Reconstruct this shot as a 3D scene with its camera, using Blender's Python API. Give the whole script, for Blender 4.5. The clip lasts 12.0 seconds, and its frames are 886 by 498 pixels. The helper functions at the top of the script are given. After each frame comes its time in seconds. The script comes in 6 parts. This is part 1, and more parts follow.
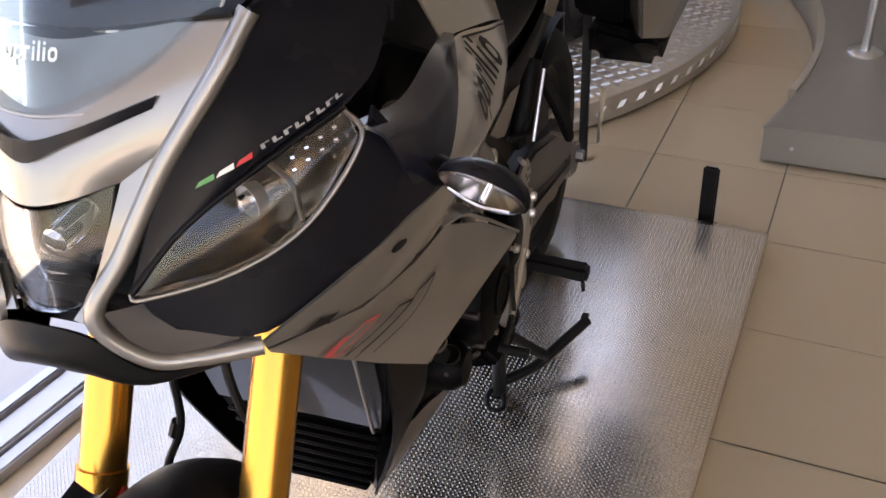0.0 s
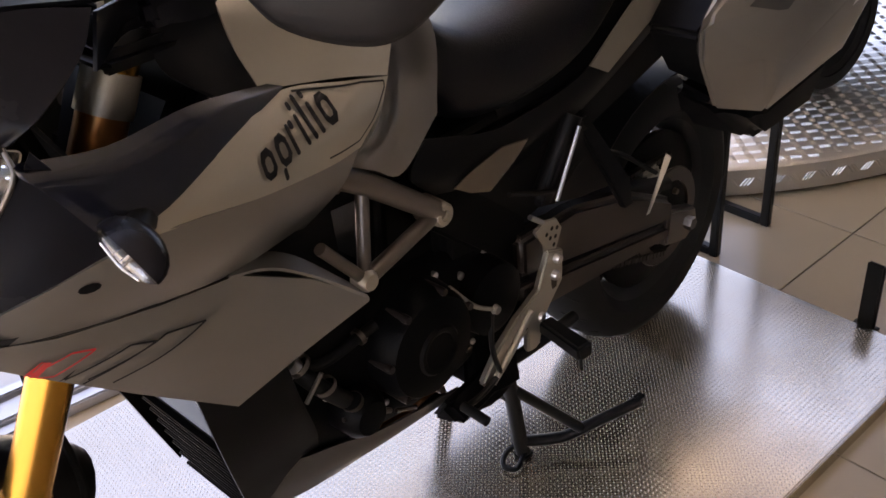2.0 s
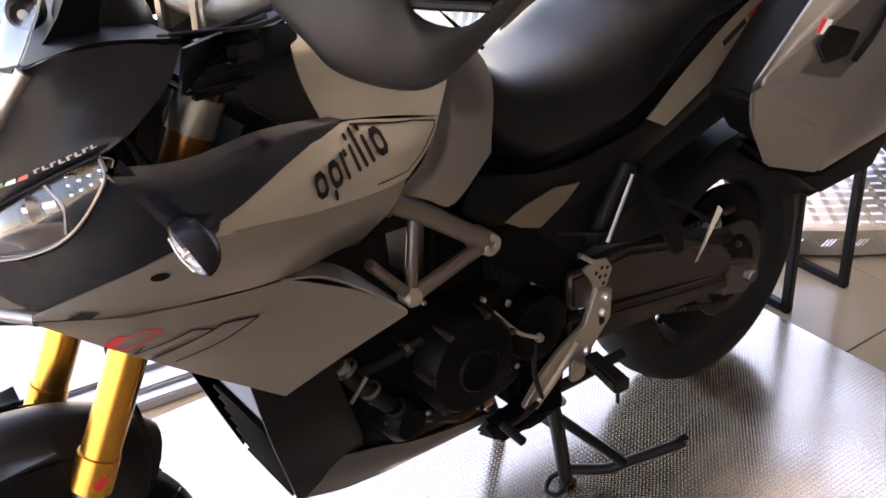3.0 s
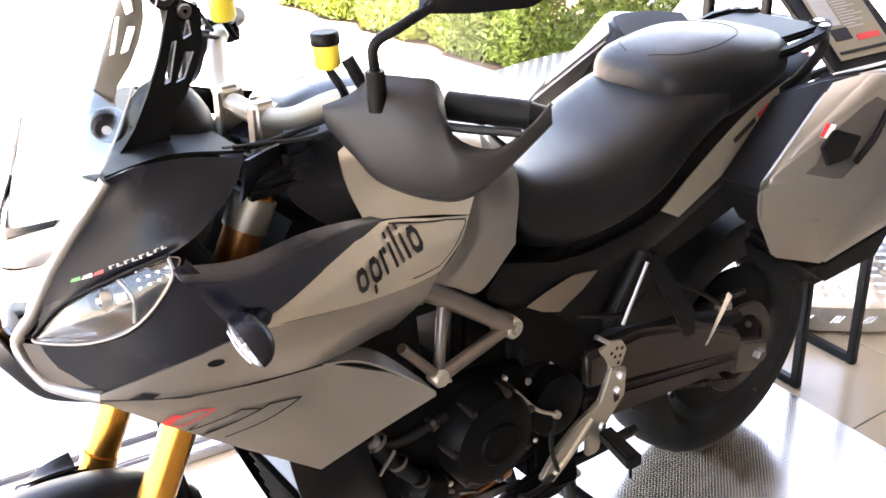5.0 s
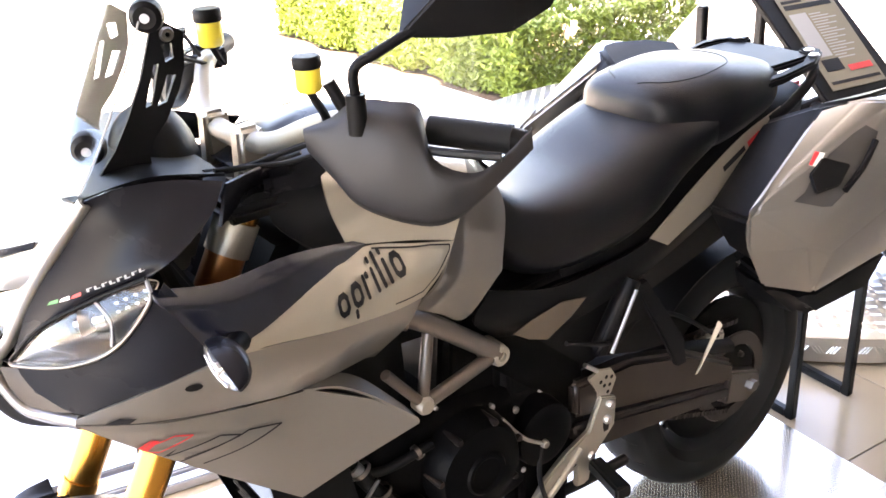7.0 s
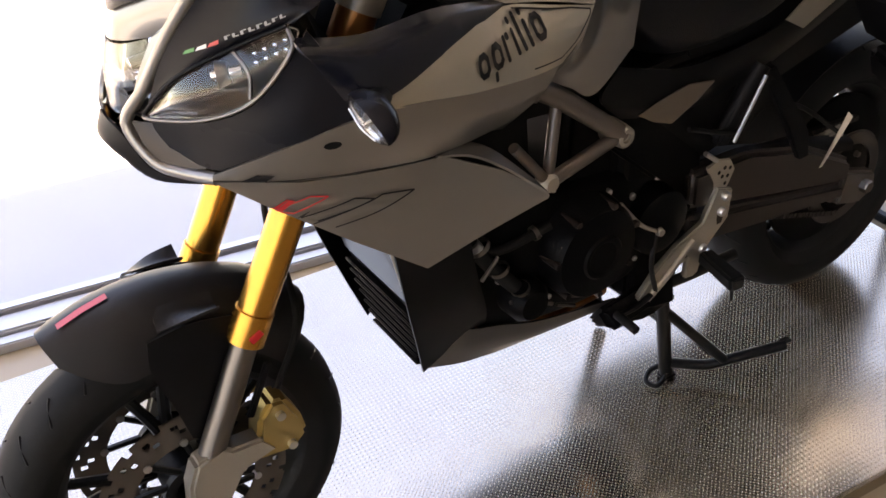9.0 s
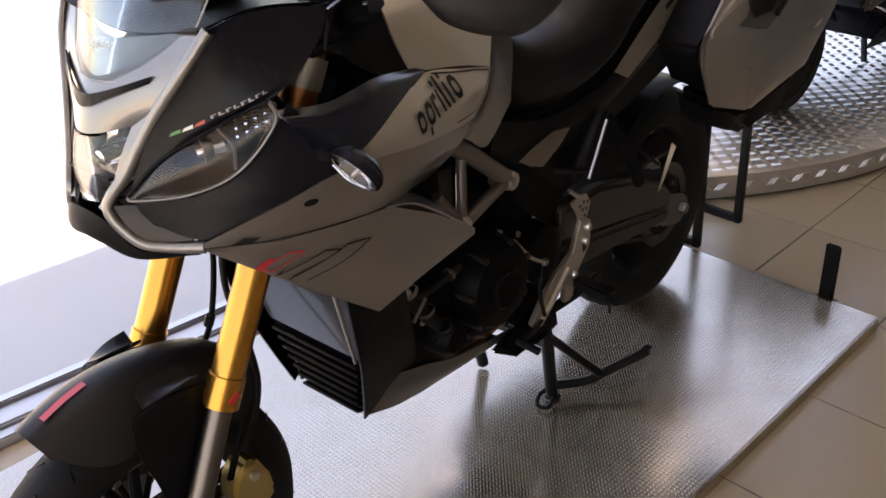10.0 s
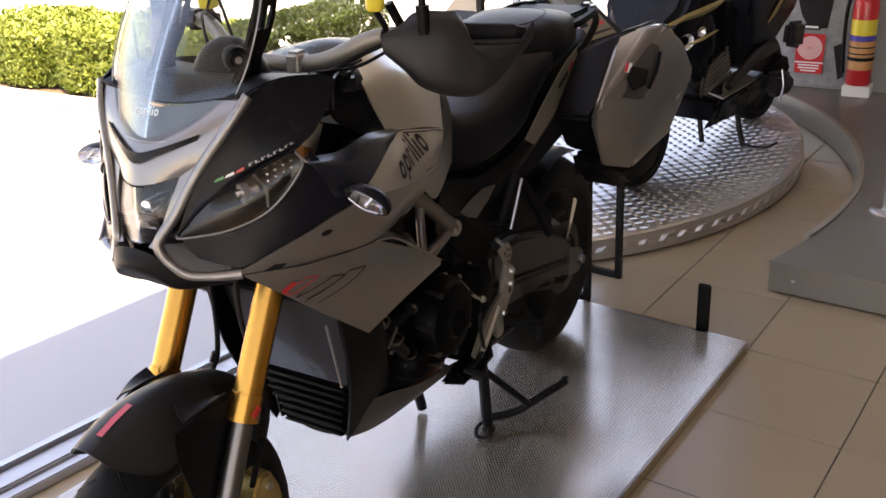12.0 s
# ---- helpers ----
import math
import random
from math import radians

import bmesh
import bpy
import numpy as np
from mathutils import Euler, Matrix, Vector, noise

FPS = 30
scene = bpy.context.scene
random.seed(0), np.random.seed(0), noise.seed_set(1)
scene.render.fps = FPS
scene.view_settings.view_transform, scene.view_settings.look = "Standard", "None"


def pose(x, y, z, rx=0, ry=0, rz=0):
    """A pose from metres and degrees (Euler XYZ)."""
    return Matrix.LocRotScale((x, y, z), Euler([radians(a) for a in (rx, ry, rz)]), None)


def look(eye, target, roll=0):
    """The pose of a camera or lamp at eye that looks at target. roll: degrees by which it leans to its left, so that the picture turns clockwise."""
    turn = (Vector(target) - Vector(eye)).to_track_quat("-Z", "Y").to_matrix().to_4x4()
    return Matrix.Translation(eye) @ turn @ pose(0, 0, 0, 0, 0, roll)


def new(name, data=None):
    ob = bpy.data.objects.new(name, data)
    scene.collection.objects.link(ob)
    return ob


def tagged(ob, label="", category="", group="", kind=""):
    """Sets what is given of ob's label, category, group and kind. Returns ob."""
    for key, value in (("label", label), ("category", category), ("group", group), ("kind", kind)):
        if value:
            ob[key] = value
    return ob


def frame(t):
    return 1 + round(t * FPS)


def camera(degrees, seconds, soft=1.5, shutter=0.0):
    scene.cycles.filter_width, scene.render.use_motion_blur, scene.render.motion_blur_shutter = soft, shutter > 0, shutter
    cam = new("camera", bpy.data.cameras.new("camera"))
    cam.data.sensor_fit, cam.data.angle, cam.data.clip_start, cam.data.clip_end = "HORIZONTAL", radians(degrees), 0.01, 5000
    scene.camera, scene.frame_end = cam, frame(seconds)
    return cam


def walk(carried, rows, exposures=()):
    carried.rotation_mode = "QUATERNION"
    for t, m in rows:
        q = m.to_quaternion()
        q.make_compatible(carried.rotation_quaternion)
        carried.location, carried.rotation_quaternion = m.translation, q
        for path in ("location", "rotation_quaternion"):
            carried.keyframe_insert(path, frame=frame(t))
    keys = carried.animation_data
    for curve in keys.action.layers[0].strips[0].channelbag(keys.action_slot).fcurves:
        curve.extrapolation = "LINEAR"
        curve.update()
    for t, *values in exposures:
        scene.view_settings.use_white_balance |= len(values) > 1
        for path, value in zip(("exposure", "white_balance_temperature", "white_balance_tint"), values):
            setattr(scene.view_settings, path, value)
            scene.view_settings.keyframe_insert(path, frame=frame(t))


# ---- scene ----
import itertools
cam = camera(49.5, 12.0, soft=1.6)
ROWS = [
    (0.0, -0.4707, -0.5634, 1.4410, 56.211, 2.716, -71.144),
    (0.5, -0.3849, -0.7013, 1.4345, 57.040, 3.368, -68.125),
    (1.0, -0.2144, -0.7935, 1.4193, 56.985, 3.009, -65.929),
    (1.5, -0.1126, -0.8825, 1.4282, 56.461, 5.557, -57.940),
    (2.0, -0.0694, -1.0641, 1.4439, 57.554, 4.531, -46.984),
    (2.5, -0.0642, -1.1824, 1.4641, 59.052, 4.555, -39.909),
    (4.5, -0.1424, -1.2779, 1.5885, 62.232, 2.963, -37.823),
    (5.0, -0.1325, -1.2875, 1.6057, 63.395, 3.297, -37.049),
    (5.5, -0.1156, -1.2991, 1.6115, 65.123, 3.337, -38.638),
    (6.0, -0.1091, -1.2995, 1.6058, 65.570, 3.383, -39.108),
    (6.5, -0.1088, -1.3006, 1.6038, 66.063, 3.175, -38.129),
    (8.5, -0.1138, -1.2693, 1.5225, 56.980, 3.430, -33.827),
    (9.0, -0.2054, -1.2200, 1.5068, 54.891, 3.190, -33.476),
    (9.5, -0.3872, -1.1614, 1.5145, 56.976, 3.298, -43.546),
    (10.0, -0.5403, -1.1947, 1.5389, 60.074, 3.150, -49.672),
    (10.5, -0.6956, -1.3076, 1.5439, 64.201, 1.489, -51.590),
    (11.0, -0.8073, -1.3612, 1.5472, 66.230, 1.205, -51.691),
    (11.5, -0.8646, -1.2949, 1.5573, 66.210, 1.896, -55.115),
    (12.0, -0.9678, -1.2311, 1.5587, 66.528, 2.846, -59.427),
]
walk(cam, [(t, pose(x, y, z, rx, ry, rz)) for t, x, y, z, rx, ry, rz in ROWS],
     exposures=[(0.0, 2.87, 8850, 27), (0.5, 2.6, 9800, 30), (1.0, 2.35, 9800, 30), (1.5, 2.45, 9400, 30), (2.0, 2.7, 9000, 30), (2.7, 3.1, 8900, 30), (4.3, 3.95, 8400, 24), (5.5, 4.38, 8300, 24), (6.7, 4.38, 8200, 24),
                (8.5, 3.28, 8700, 25), (9.5, 2.58, 9100, 26), (10.5, 2.45, 9100, 28), (12.0, 2.4, 9000, 28)])

# ---- light ----
world = bpy.data.worlds.new("sky")
scene.world = world
world.use_nodes = True
sky = world.node_tree.nodes.new("ShaderNodeTexSky")
sky.sky_type, sky.sun_disc = "NISHITA", False
SUN_EL, SUN_AZ = 80.0, 250.0
sky.sun_elevation, sky.sun_rotation = radians(SUN_EL), radians(SUN_AZ)
world.node_tree.links.new(sky.outputs[0], world.node_tree.nodes["Background"].inputs[0])
world.node_tree.nodes["Background"].inputs[1].default_value = 0.15
sun = new("sun", bpy.data.lights.new("sun", "SUN"))
sun.data.energy, sun.data.angle, sun.data.color = 4.5, radians(0.6), (1.0, 0.95, 0.87)
sun.matrix_world = look((-0.06, -0.17, 1.0), (0, 0, 0))


# ---- materials ----
def mat(name, col, rough=0.5, metal=0.0, vary=0.12, scale=6.0, fine=160.0, bump=0.0, coat=0.0, coatr=0.06, col2=None, spec=0.5, rvary=0.12,
        per_object=0.0, grain=0.5, transmission=0.0, alpha=1.0, ior=1.45, emit=0.0):
    m = bpy.data.materials.new(name)
    m.use_nodes = True
    nt = m.node_tree
    b = nt.nodes["Principled BSDF"]
    L = nt.links.new
    b.inputs["Metallic"].default_value = metal
    b.inputs["Coat Weight"].default_value = coat
    b.inputs["Coat Roughness"].default_value = coatr
    b.inputs["Specular IOR Level"].default_value = spec
    b.inputs["Transmission Weight"].default_value = transmission
    b.inputs["Alpha"].default_value = alpha
    b.inputs["IOR"].default_value = ior
    if emit:
        b.inputs["Emission Color"].default_value = (*col, 1)
        b.inputs["Emission Strength"].default_value = emit
    co = nt.nodes.new("ShaderNodeTexCoord")
    n1 = nt.nodes.new("ShaderNodeTexNoise")
    n1.inputs["Scale"].default_value, n1.inputs["Detail"].default_value = scale, 5
    n2 = nt.nodes.new("ShaderNodeTexNoise")
    n2.inputs["Scale"].default_value, n2.inputs["Detail"].default_value = fine, 3
    for n in (n1, n2):
        L(co.outputs["Object"], n.inputs["Vector"])
    mx = nt.nodes.new("ShaderNodeMix")
    mx.data_type = "RGBA"
    c2 = col2 or tuple(c * (1 - vary) for c in col)
    mx.inputs[6].default_value, mx.inputs[7].default_value = (*col, 1), (*c2, 1)
    ad = nt.nodes.new("ShaderNodeMath")
    ad.operation = "MULTIPLY_ADD"
    L(n2.outputs[0], ad.inputs[0])
    ad.inputs[1].default_value = grain
    half = nt.nodes.new("ShaderNodeMath")
    half.operation = "MULTIPLY"
    L(n1.outputs[0], half.inputs[0])
    half.inputs[1].default_value = 0.6
    L(half.outputs[0], ad.inputs[2])
    L(ad.outputs[0], mx.inputs[0])
    out = mx.outputs[2]
    if per_object:
        oi = nt.nodes.new("ShaderNodeObjectInfo")
        hs = nt.nodes.new("ShaderNodeHueSaturation")
        mr = nt.nodes.new("ShaderNodeMapRange")
        mr.inputs[3].default_value, mr.inputs[4].default_value = 1 - per_object, 1 + per_object
        L(oi.outputs["Random"], mr.inputs[0])
        L(mr.outputs[0], hs.inputs["Value"])
        L(out, hs.inputs["Color"])
        out = hs.outputs[0]
    L(out, b.inputs["Base Color"])
    rr = nt.nodes.new("ShaderNodeMapRange")
    rr.inputs[3].default_value, rr.inputs[4].default_value = max(0.0, rough * (1 - rvary)), min(1, rough * (1 + rvary))
    L(n1.outputs[0], rr.inputs[0])
    L(rr.outputs[0], b.inputs["Roughness"])
    if bump:
        bp = nt.nodes.new("ShaderNodeBump")
        bp.inputs["Strength"].default_value, bp.inputs["Distance"].default_value = bump, 0.002
        L(n2.outputs[0], bp.inputs["Height"])
        L(bp.outputs[0], b.inputs["Normal"])
    return m


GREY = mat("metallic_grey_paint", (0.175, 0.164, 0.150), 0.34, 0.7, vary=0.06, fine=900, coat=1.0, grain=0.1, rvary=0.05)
# The same grey paint, lightened and warmed for panels that catch the light.
GREY_LIT = mat("metallic_grey_paint_lit", (0.40, 0.36, 0.295), 0.32, 0.65, vary=0.06, fine=900, coat=1.0, grain=0.1, rvary=0.05)
DARK = mat("charcoal_satin_paint", (0.006, 0.006, 0.0085), 0.27, 0.0, vary=0.15, fine=500, spec=0.16, grain=0.1)
TRIM = mat("blue_black_gloss_paint", (0.007, 0.008, 0.014), 0.2, vary=0.1, fine=500, spec=0.5, rvary=0.05)
BLACK = mat("black_plastic", (0.0035, 0.0033, 0.0038), 0.45, spec=0.13, vary=0.2, fine=300, bump=0.03, grain=0.1)
GUARD = mat("grained_grey_plastic", (0.0125, 0.0115, 0.0125), 0.46, vary=0.15, fine=700, bump=0.1, spec=0.35, grain=0.1)
ENGINE = mat("black_engine_casting", (0.002, 0.0019, 0.0022), 0.42, 0.0, vary=0.3, fine=250, bump=0.2, spec=0.06)
RUBBER = mat("tyre_rubber", (0.006, 0.0057, 0.0057), 0.65, spec=0.2, vary=0.2, fine=300, bump=0.05, grain=0.1)
LEATHER = mat("black_seat_vinyl", (0.0045, 0.0045, 0.006), 0.38, spec=0.24, vary=0.2, fine=420, bump=0.35, grain=0.1)
GOLD = mat("gold_anodised_fork", (0.50, 0.24, 0.05), 0.26, 0.95, vary=0.06, fine=600, rvary=0.03, grain=0.1)
COPPER = mat("bronze_anodised_tube", (0.50, 0.22, 0.08), 0.3, 0.9, vary=0.15, fine=600)
STEEL = mat("brushed_steel", (0.55, 0.55, 0.56), 0.3, 1.0, vary=0.15, fine=500, bump=0.05)
ALU = mat("cast_aluminium", (0.46, 0.43, 0.38), 0.42, 0.9, vary=0.15, fine=400, bump=0.12)
FRAME = mat("bronze_grey_frame_paint", (0.125, 0.102, 0.087), 0.35, 0.5, vary=0.12, fine=500, coat=0.4)
SWING = mat("dark_bronze_swingarm", (0.022, 0.016, 0.014), 0.34, 0.4, vary=0.15, fine=400)
DISC = mat("dark_disc_steel", (0.16, 0.145, 0.135), 0.35, 1.0, vary=0.15, fine=500)
CHROME = mat("chrome_reflector", (0.85, 0.85, 0.87), 0.06, 1.0, vary=0.03)
SHIELD = mat("dull_polished_alloy", (0.24, 0.215, 0.195), 0.24, 1.0, vary=0.35, scale=14, fine=300)
BAR = mat("matt_bronze_alloy", (0.27, 0.245, 0.205), 0.5, 0.6, vary=0.1, fine=500, bump=0.05)
BELLY = mat("dark_grey_belly_paint", (0.05, 0.047, 0.045), 0.35, 0.4, vary=0.08, fine=900, coat=0.6, grain=0.1)
RED = mat("red_paint", (0.55, 0.02, 0.025), 0.35, coat=0.4)
GREEN = mat("green_paint", (0.02, 0.25, 0.06), 0.35, coat=0.4)
WHITE = mat("white_paint", (0.75, 0.75, 0.73), 0.4)
INK = mat("dark_grey_lettering", (0.012, 0.011, 0.012), 0.5, spec=0.2)
SILVER = mat("pale_grey_lettering", (0.30, 0.30, 0.30), 0.4)
YELLOW = mat("yellow_brake_fluid_plastic", (0.75, 0.60, 0.06), 0.3, vary=0.15, coat=0.4)
AMBER = mat("amber_bulb", (0.8, 0.25, 0.03), 0.2, coat=0.5)
TILE = mat("beige_floor_tile", (0.31, 0.25, 0.175), 0.22, vary=0.10, scale=5, fine=60, bump=0.0, per_object=0.05, grain=0.15, rvary=0.08)
GROUT = mat("dark_grout", (0.10, 0.09, 0.08), 0.8, vary=0.3)
PLATE = mat("worn_aluminium_plate", (0.57, 0.53, 0.48), 0.20, 1.0, col2=(0.44, 0.385, 0.325), scale=7, fine=220, bump=0.0, rvary=0.3)
TREAD = mat("aluminium_tread_plate", (0.62, 0.61, 0.60), 0.36, 1.0, vary=0.10, scale=14, fine=250, bump=0.0, rvary=0.12)
STAGE = mat("grey_sheet_steel", (0.27, 0.255, 0.235), 0.42, 0.8, vary=0.10, scale=5, fine=300, rvary=0.12)
PAVE = mat("sunlit_paving", (0.50, 0.48, 0.45), 0.8, vary=0.15, scale=1.5, fine=90, bump=0.2)
WALLM = mat("pale_plaster", (0.22, 0.21, 0.20), 0.75, vary=0.06, scale=2, fine=200, bump=0.1)
WALLD = mat("grey_wall_panel", (0.22, 0.215, 0.21), 0.55, vary=0.15, scale=2, fine=200, bump=0.05)
CEIL = mat("white_ceiling", (0.45, 0.44, 0.42), 0.8, vary=0.04, bump=0.05)
FRAMEAL = mat("aluminium_window_frame", (0.50, 0.50, 0.51), 0.38, 0.8, vary=0.1, fine=400)
LEAF = mat("hedge_leaf", (0.17, 0.25, 0.04), 0.5, vary=0.5, col2=(0.26, 0.30, 0.05), scale=9, fine=30)
TWIG = mat("hedge_twig", (0.12, 0.08, 0.05), 0.8)
# Concrete coloured darker and bluer to stand for the building's shadow.
APRON_SHADE = mat("shaded_concrete_apron", (0.41, 0.44, 0.475), 0.85, vary=0.15, scale=2, fine=90, bump=0.2)
KERB = mat("white_kerb_concrete", (0.62, 0.60, 0.56), 0.8, vary=0.15, bump=0.2)
BLACKSTEEL = mat("black_painted_steel", (0.006, 0.006, 0.0065), 0.42, 0.0, spec=0.22, vary=0.2, fine=300, bump=0.08)
PAPER = mat("printed_paper", (0.17, 0.15, 0.105), 0.6, vary=0.06)


def sheet_glass(name, tint, gloss, rough=0.01, ior=1.4):
    """Thin clear sheet: it lets light through unbent and mirrors a little."""
    m = bpy.data.materials.new(name)
    m.use_nodes = True
    nt = m.node_tree
    out = nt.nodes["Material Output"]
    nt.nodes.remove(nt.nodes["Principled BSDF"])
    tr, gl, mx, fr = (nt.nodes.new("ShaderNode" + k) for k in ("BsdfTransparent", "BsdfGlossy", "MixShader", "Fresnel"))
    sc = nt.nodes.new("ShaderNodeMath")
    sc.operation = "MULTIPLY"
    tr.inputs[0].default_value = (*tint, 1)
    gl.inputs[1].default_value = rough
    fr.inputs[0].default_value = ior
    sc.inputs[1].default_value = gloss
    nt.links.new(fr.outputs[0], sc.inputs[0])
    nt.links.new(sc.outputs[0], mx.inputs[0])
    nt.links.new(tr.outputs[0], mx.inputs[1])
    nt.links.new(gl.outputs[0], mx.inputs[2])
    nt.links.new(mx.outputs[0], out.inputs[0])
    return m


PANE = sheet_glass("window_glass", (0.985, 0.995, 0.99), 0.015)
SCREEN = sheet_glass("clear_screen_plastic", (0.90, 0.94, 0.94), 0.7, 0.02)
LENS = sheet_glass("clear_lens_plastic", (0.95, 0.96, 0.97), 0.7, 0.02)


# ---- mesh helpers ----
V = Vector


def thing(name, label, category, group="", kind="", at=(0, 0, 0)):
    ob = new(name)
    ob.location = at
    ob.empty_display_size = 0.05
    return tagged(ob, label, category, group, kind)


def part(name, bm, material, parent=None, label="", smooth=True):
    me = bpy.data.meshes.new(name)
    bmesh.ops.recalc_face_normals(bm, faces=bm.faces)
    bm.to_mesh(me)
    bm.free()
    me.materials.append(material)
    for p in me.polygons:
        p.use_smooth = smooth
    if smooth:
        me.set_sharp_from_angle(angle=radians(38))
    ob = new(name, me)
    if parent is not None:
        ob.parent = parent
        off = V((0, 0, 0))
        q = parent
        while q is not None:
            off += q.location
            q = q.parent
        ob.location = -off
    if label:
        tagged(ob, label)
    return ob


def crom(pts, n):
    """A smooth line through pts, n steps a stretch."""
    pts = [V(p) for p in pts]
    if len(pts) < 3 or n <= 1:
        return [a.lerp(b, k / n) for a, b in zip(pts, pts[1:]) for k in range(n)] + [pts[-1]]
    ext = [2 * pts[0] - pts[1]] + pts + [2 * pts[-1] - pts[-2]]
    out = []
    for i in range(1, len(ext) - 2):
        a, b, c, d = ext[i - 1:i + 3]
        for k in range(n):
            u = k / n
            out.append(0.5 * (2 * b + (c - a) * u + (2 * a - 5 * b + 4 * c - d) * u * u + (3 * b - a - 3 * c + d) * u ** 3))
    return out + [pts[-1]]


def bevel(bm, w, seg=2, angle=25):
    es = [e for e in bm.edges if len(e.link_faces) == 2 and e.calc_face_angle(0) > radians(angle)]
    if w and es:
        bmesh.ops.bevel(bm, geom=es, offset=w, segments=seg, affect="EDGES", clamp_overlap=True)
    return bm


def box(lo, hi, w=0.0, m=None, bm=None):
    bm = bm or bmesh.new()
    c = [(a + b) / 2 for a, b in zip(lo, hi)]
    d = [b - a for a, b in zip(lo, hi)]
    t = Matrix.Translation(c) @ Matrix.Diagonal((*d, 1))
    bmesh.ops.create_cube(bm, size=1, matrix=(m @ t) if m else t)
    return bevel(bm, w) if w else bm


def loft(rings, cap=True, closed=True, bm=None):
    bm = bm or bmesh.new()
    vs = [[bm.verts.new(p) for p in r] for r in rings]
    n = len(vs[0])
    for a, b in zip(vs, vs[1:]):
        for i in range(n if closed else n - 1):
            j = (i + 1) % n
            bm.faces.new((a[i], a[j], b[j], b[i]))
    if cap and closed:
        bm.faces.new(vs[0][::-1])
        bm.faces.new(vs[-1])
    return bm


def tube(pts, r, n=12, smooth=6, bm=None, cap=True):
    """A round bar along pts; r: one radius, or one for each end."""
    line = crom(pts, smooth) if smooth > 1 and len(pts) > 2 else [V(p) for p in pts]
    r0, r1 = r if isinstance(r, tuple) else (r, r)
    up = V((0, 0, 1))
    rings = []
    prev = None
    for i, p in enumerate(line):
        d = (line[min(i + 1, len(line) - 1)] - line[max(i - 1, 0)]).normalized()
        if prev is None:
            side = d.cross(up if abs(d.z) < 0.95 else V((1, 0, 0))).normalized()
        else:
            side = (prev - d * prev.dot(d)).normalized()
        prev = side
        q = d.cross(side)
        rr = r0 + (r1 - r0) * i / max(1, len(line) - 1)
        rings.append([p + rr * (math.cos(a) * side + math.sin(a) * q) for a in (2 * math.pi * k / n for k in range(n))])
    return loft(rings, cap=cap, bm=bm)


def lathe(profile, centre, axis, n=40, bm=None, closed=False):
    """profile: (radius, along) pairs, turned round axis through centre."""
    bm = bm or bmesh.new()
    ax = V(axis).normalized()
    s = ax.cross(V((0, 0, 1)) if abs(ax.z) < 0.9 else V((1, 0, 0))).normalized()
    q = ax.cross(s)
    c = V(centre)
    rings = [[bm.verts.new(c + ax * h + max(r, 1e-5) * (math.cos(a) * s + math.sin(a) * q)) for r, h in profile]
             for a in (2 * math.pi * k / n for k in range(n))]
    m = len(profile)
    for i in range(n):
        a, b = rings[i], rings[(i + 1) % n]
        for j in range(m if closed else m - 1):
            k = (j + 1) % m
            bm.faces.new((a[j], a[k], b[k], b[j]))
    bmesh.ops.remove_doubles(bm, verts=bm.verts, dist=1e-4)
    return bm


def thick(bm, t):
    """Give an open sheet a thickness t along its own normals."""
    bm.normal_update()
    fs = list(bm.faces)
    bmesh.ops.solidify(bm, geom=fs, thickness=t)
    return bm


def plate(pts, t, w=0.0015, normal=None, bm=None):
    """A flat or slightly warped panel with outline pts, t thick along normal."""
    bm = bm or bmesh.new()
    pts = [V(p) for p in pts]
    if normal is None:
        nn = V((0, 0, 0))
        for a, b in zip(pts, pts[1:] + pts[:1]):
            nn += a.cross(b)
        normal = nn.normalized()
    off = V(normal) * t
    a = [bm.verts.new(p) for p in pts]
    b = [bm.verts.new(p + off) for p in pts]
    bm.faces.new(a)
    bm.faces.new(b[::-1])
    n = len(pts)
    for i in range(n):
        bm.faces.new((a[i], b[i], b[(i + 1) % n], a[(i + 1) % n]))
    bmesh.ops.recalc_face_normals(bm, faces=bm.faces)
    if w:
        bevel(bm, w, 2, 40)
    return bm


def patch(rows, t=0.004, n=5, m=5, smooth_u=True, smooth_v=True):
    """A curved panel through rows of points."""
    fine = [crom(r, n) if smooth_u else crom_lin(r, n) for r in rows]
    cols = [crom(c, m) if smooth_v else crom_lin(c, m) for c in zip(*fine)]
    bm = loft([list(r) for r in zip(*cols)], cap=False, closed=False)
    bmesh.ops.recalc_face_normals(bm, faces=bm.faces)
    return thick(bm, t) if t else bm


def crom_lin(pts, n):
    pts = [V(p) for p in pts]
    return [a.lerp(b, k / n) for a, b in zip(pts, pts[1:]) for k in range(n)] + [pts[-1]]


def flip(pts):
    """The same points on the other side of the bike."""
    return [(p[0], -p[1], p[2]) for p in pts]


def both(name, fn, material, parent, label="", smooth=True):
    """A part on the left side and its mirror image on the right side."""
    a = part(name, fn(lambda p: p), material, parent, label, smooth)
    b = part(name, fn(flip), material, parent, label, smooth)
    return a, b


ENV = Matrix.Rotation(radians(-5), 4, "Z") @ Matrix.Translation((1.0494, -0.0127, 0))
FLOOR = -0.042


# ---- floor, walls, windows ----
def structure(name, bm, material, label, category="", smooth=False):
    return tagged(part(name, bm, material, None, "", smooth), label, category or name.split("_")[0], kind="structure")


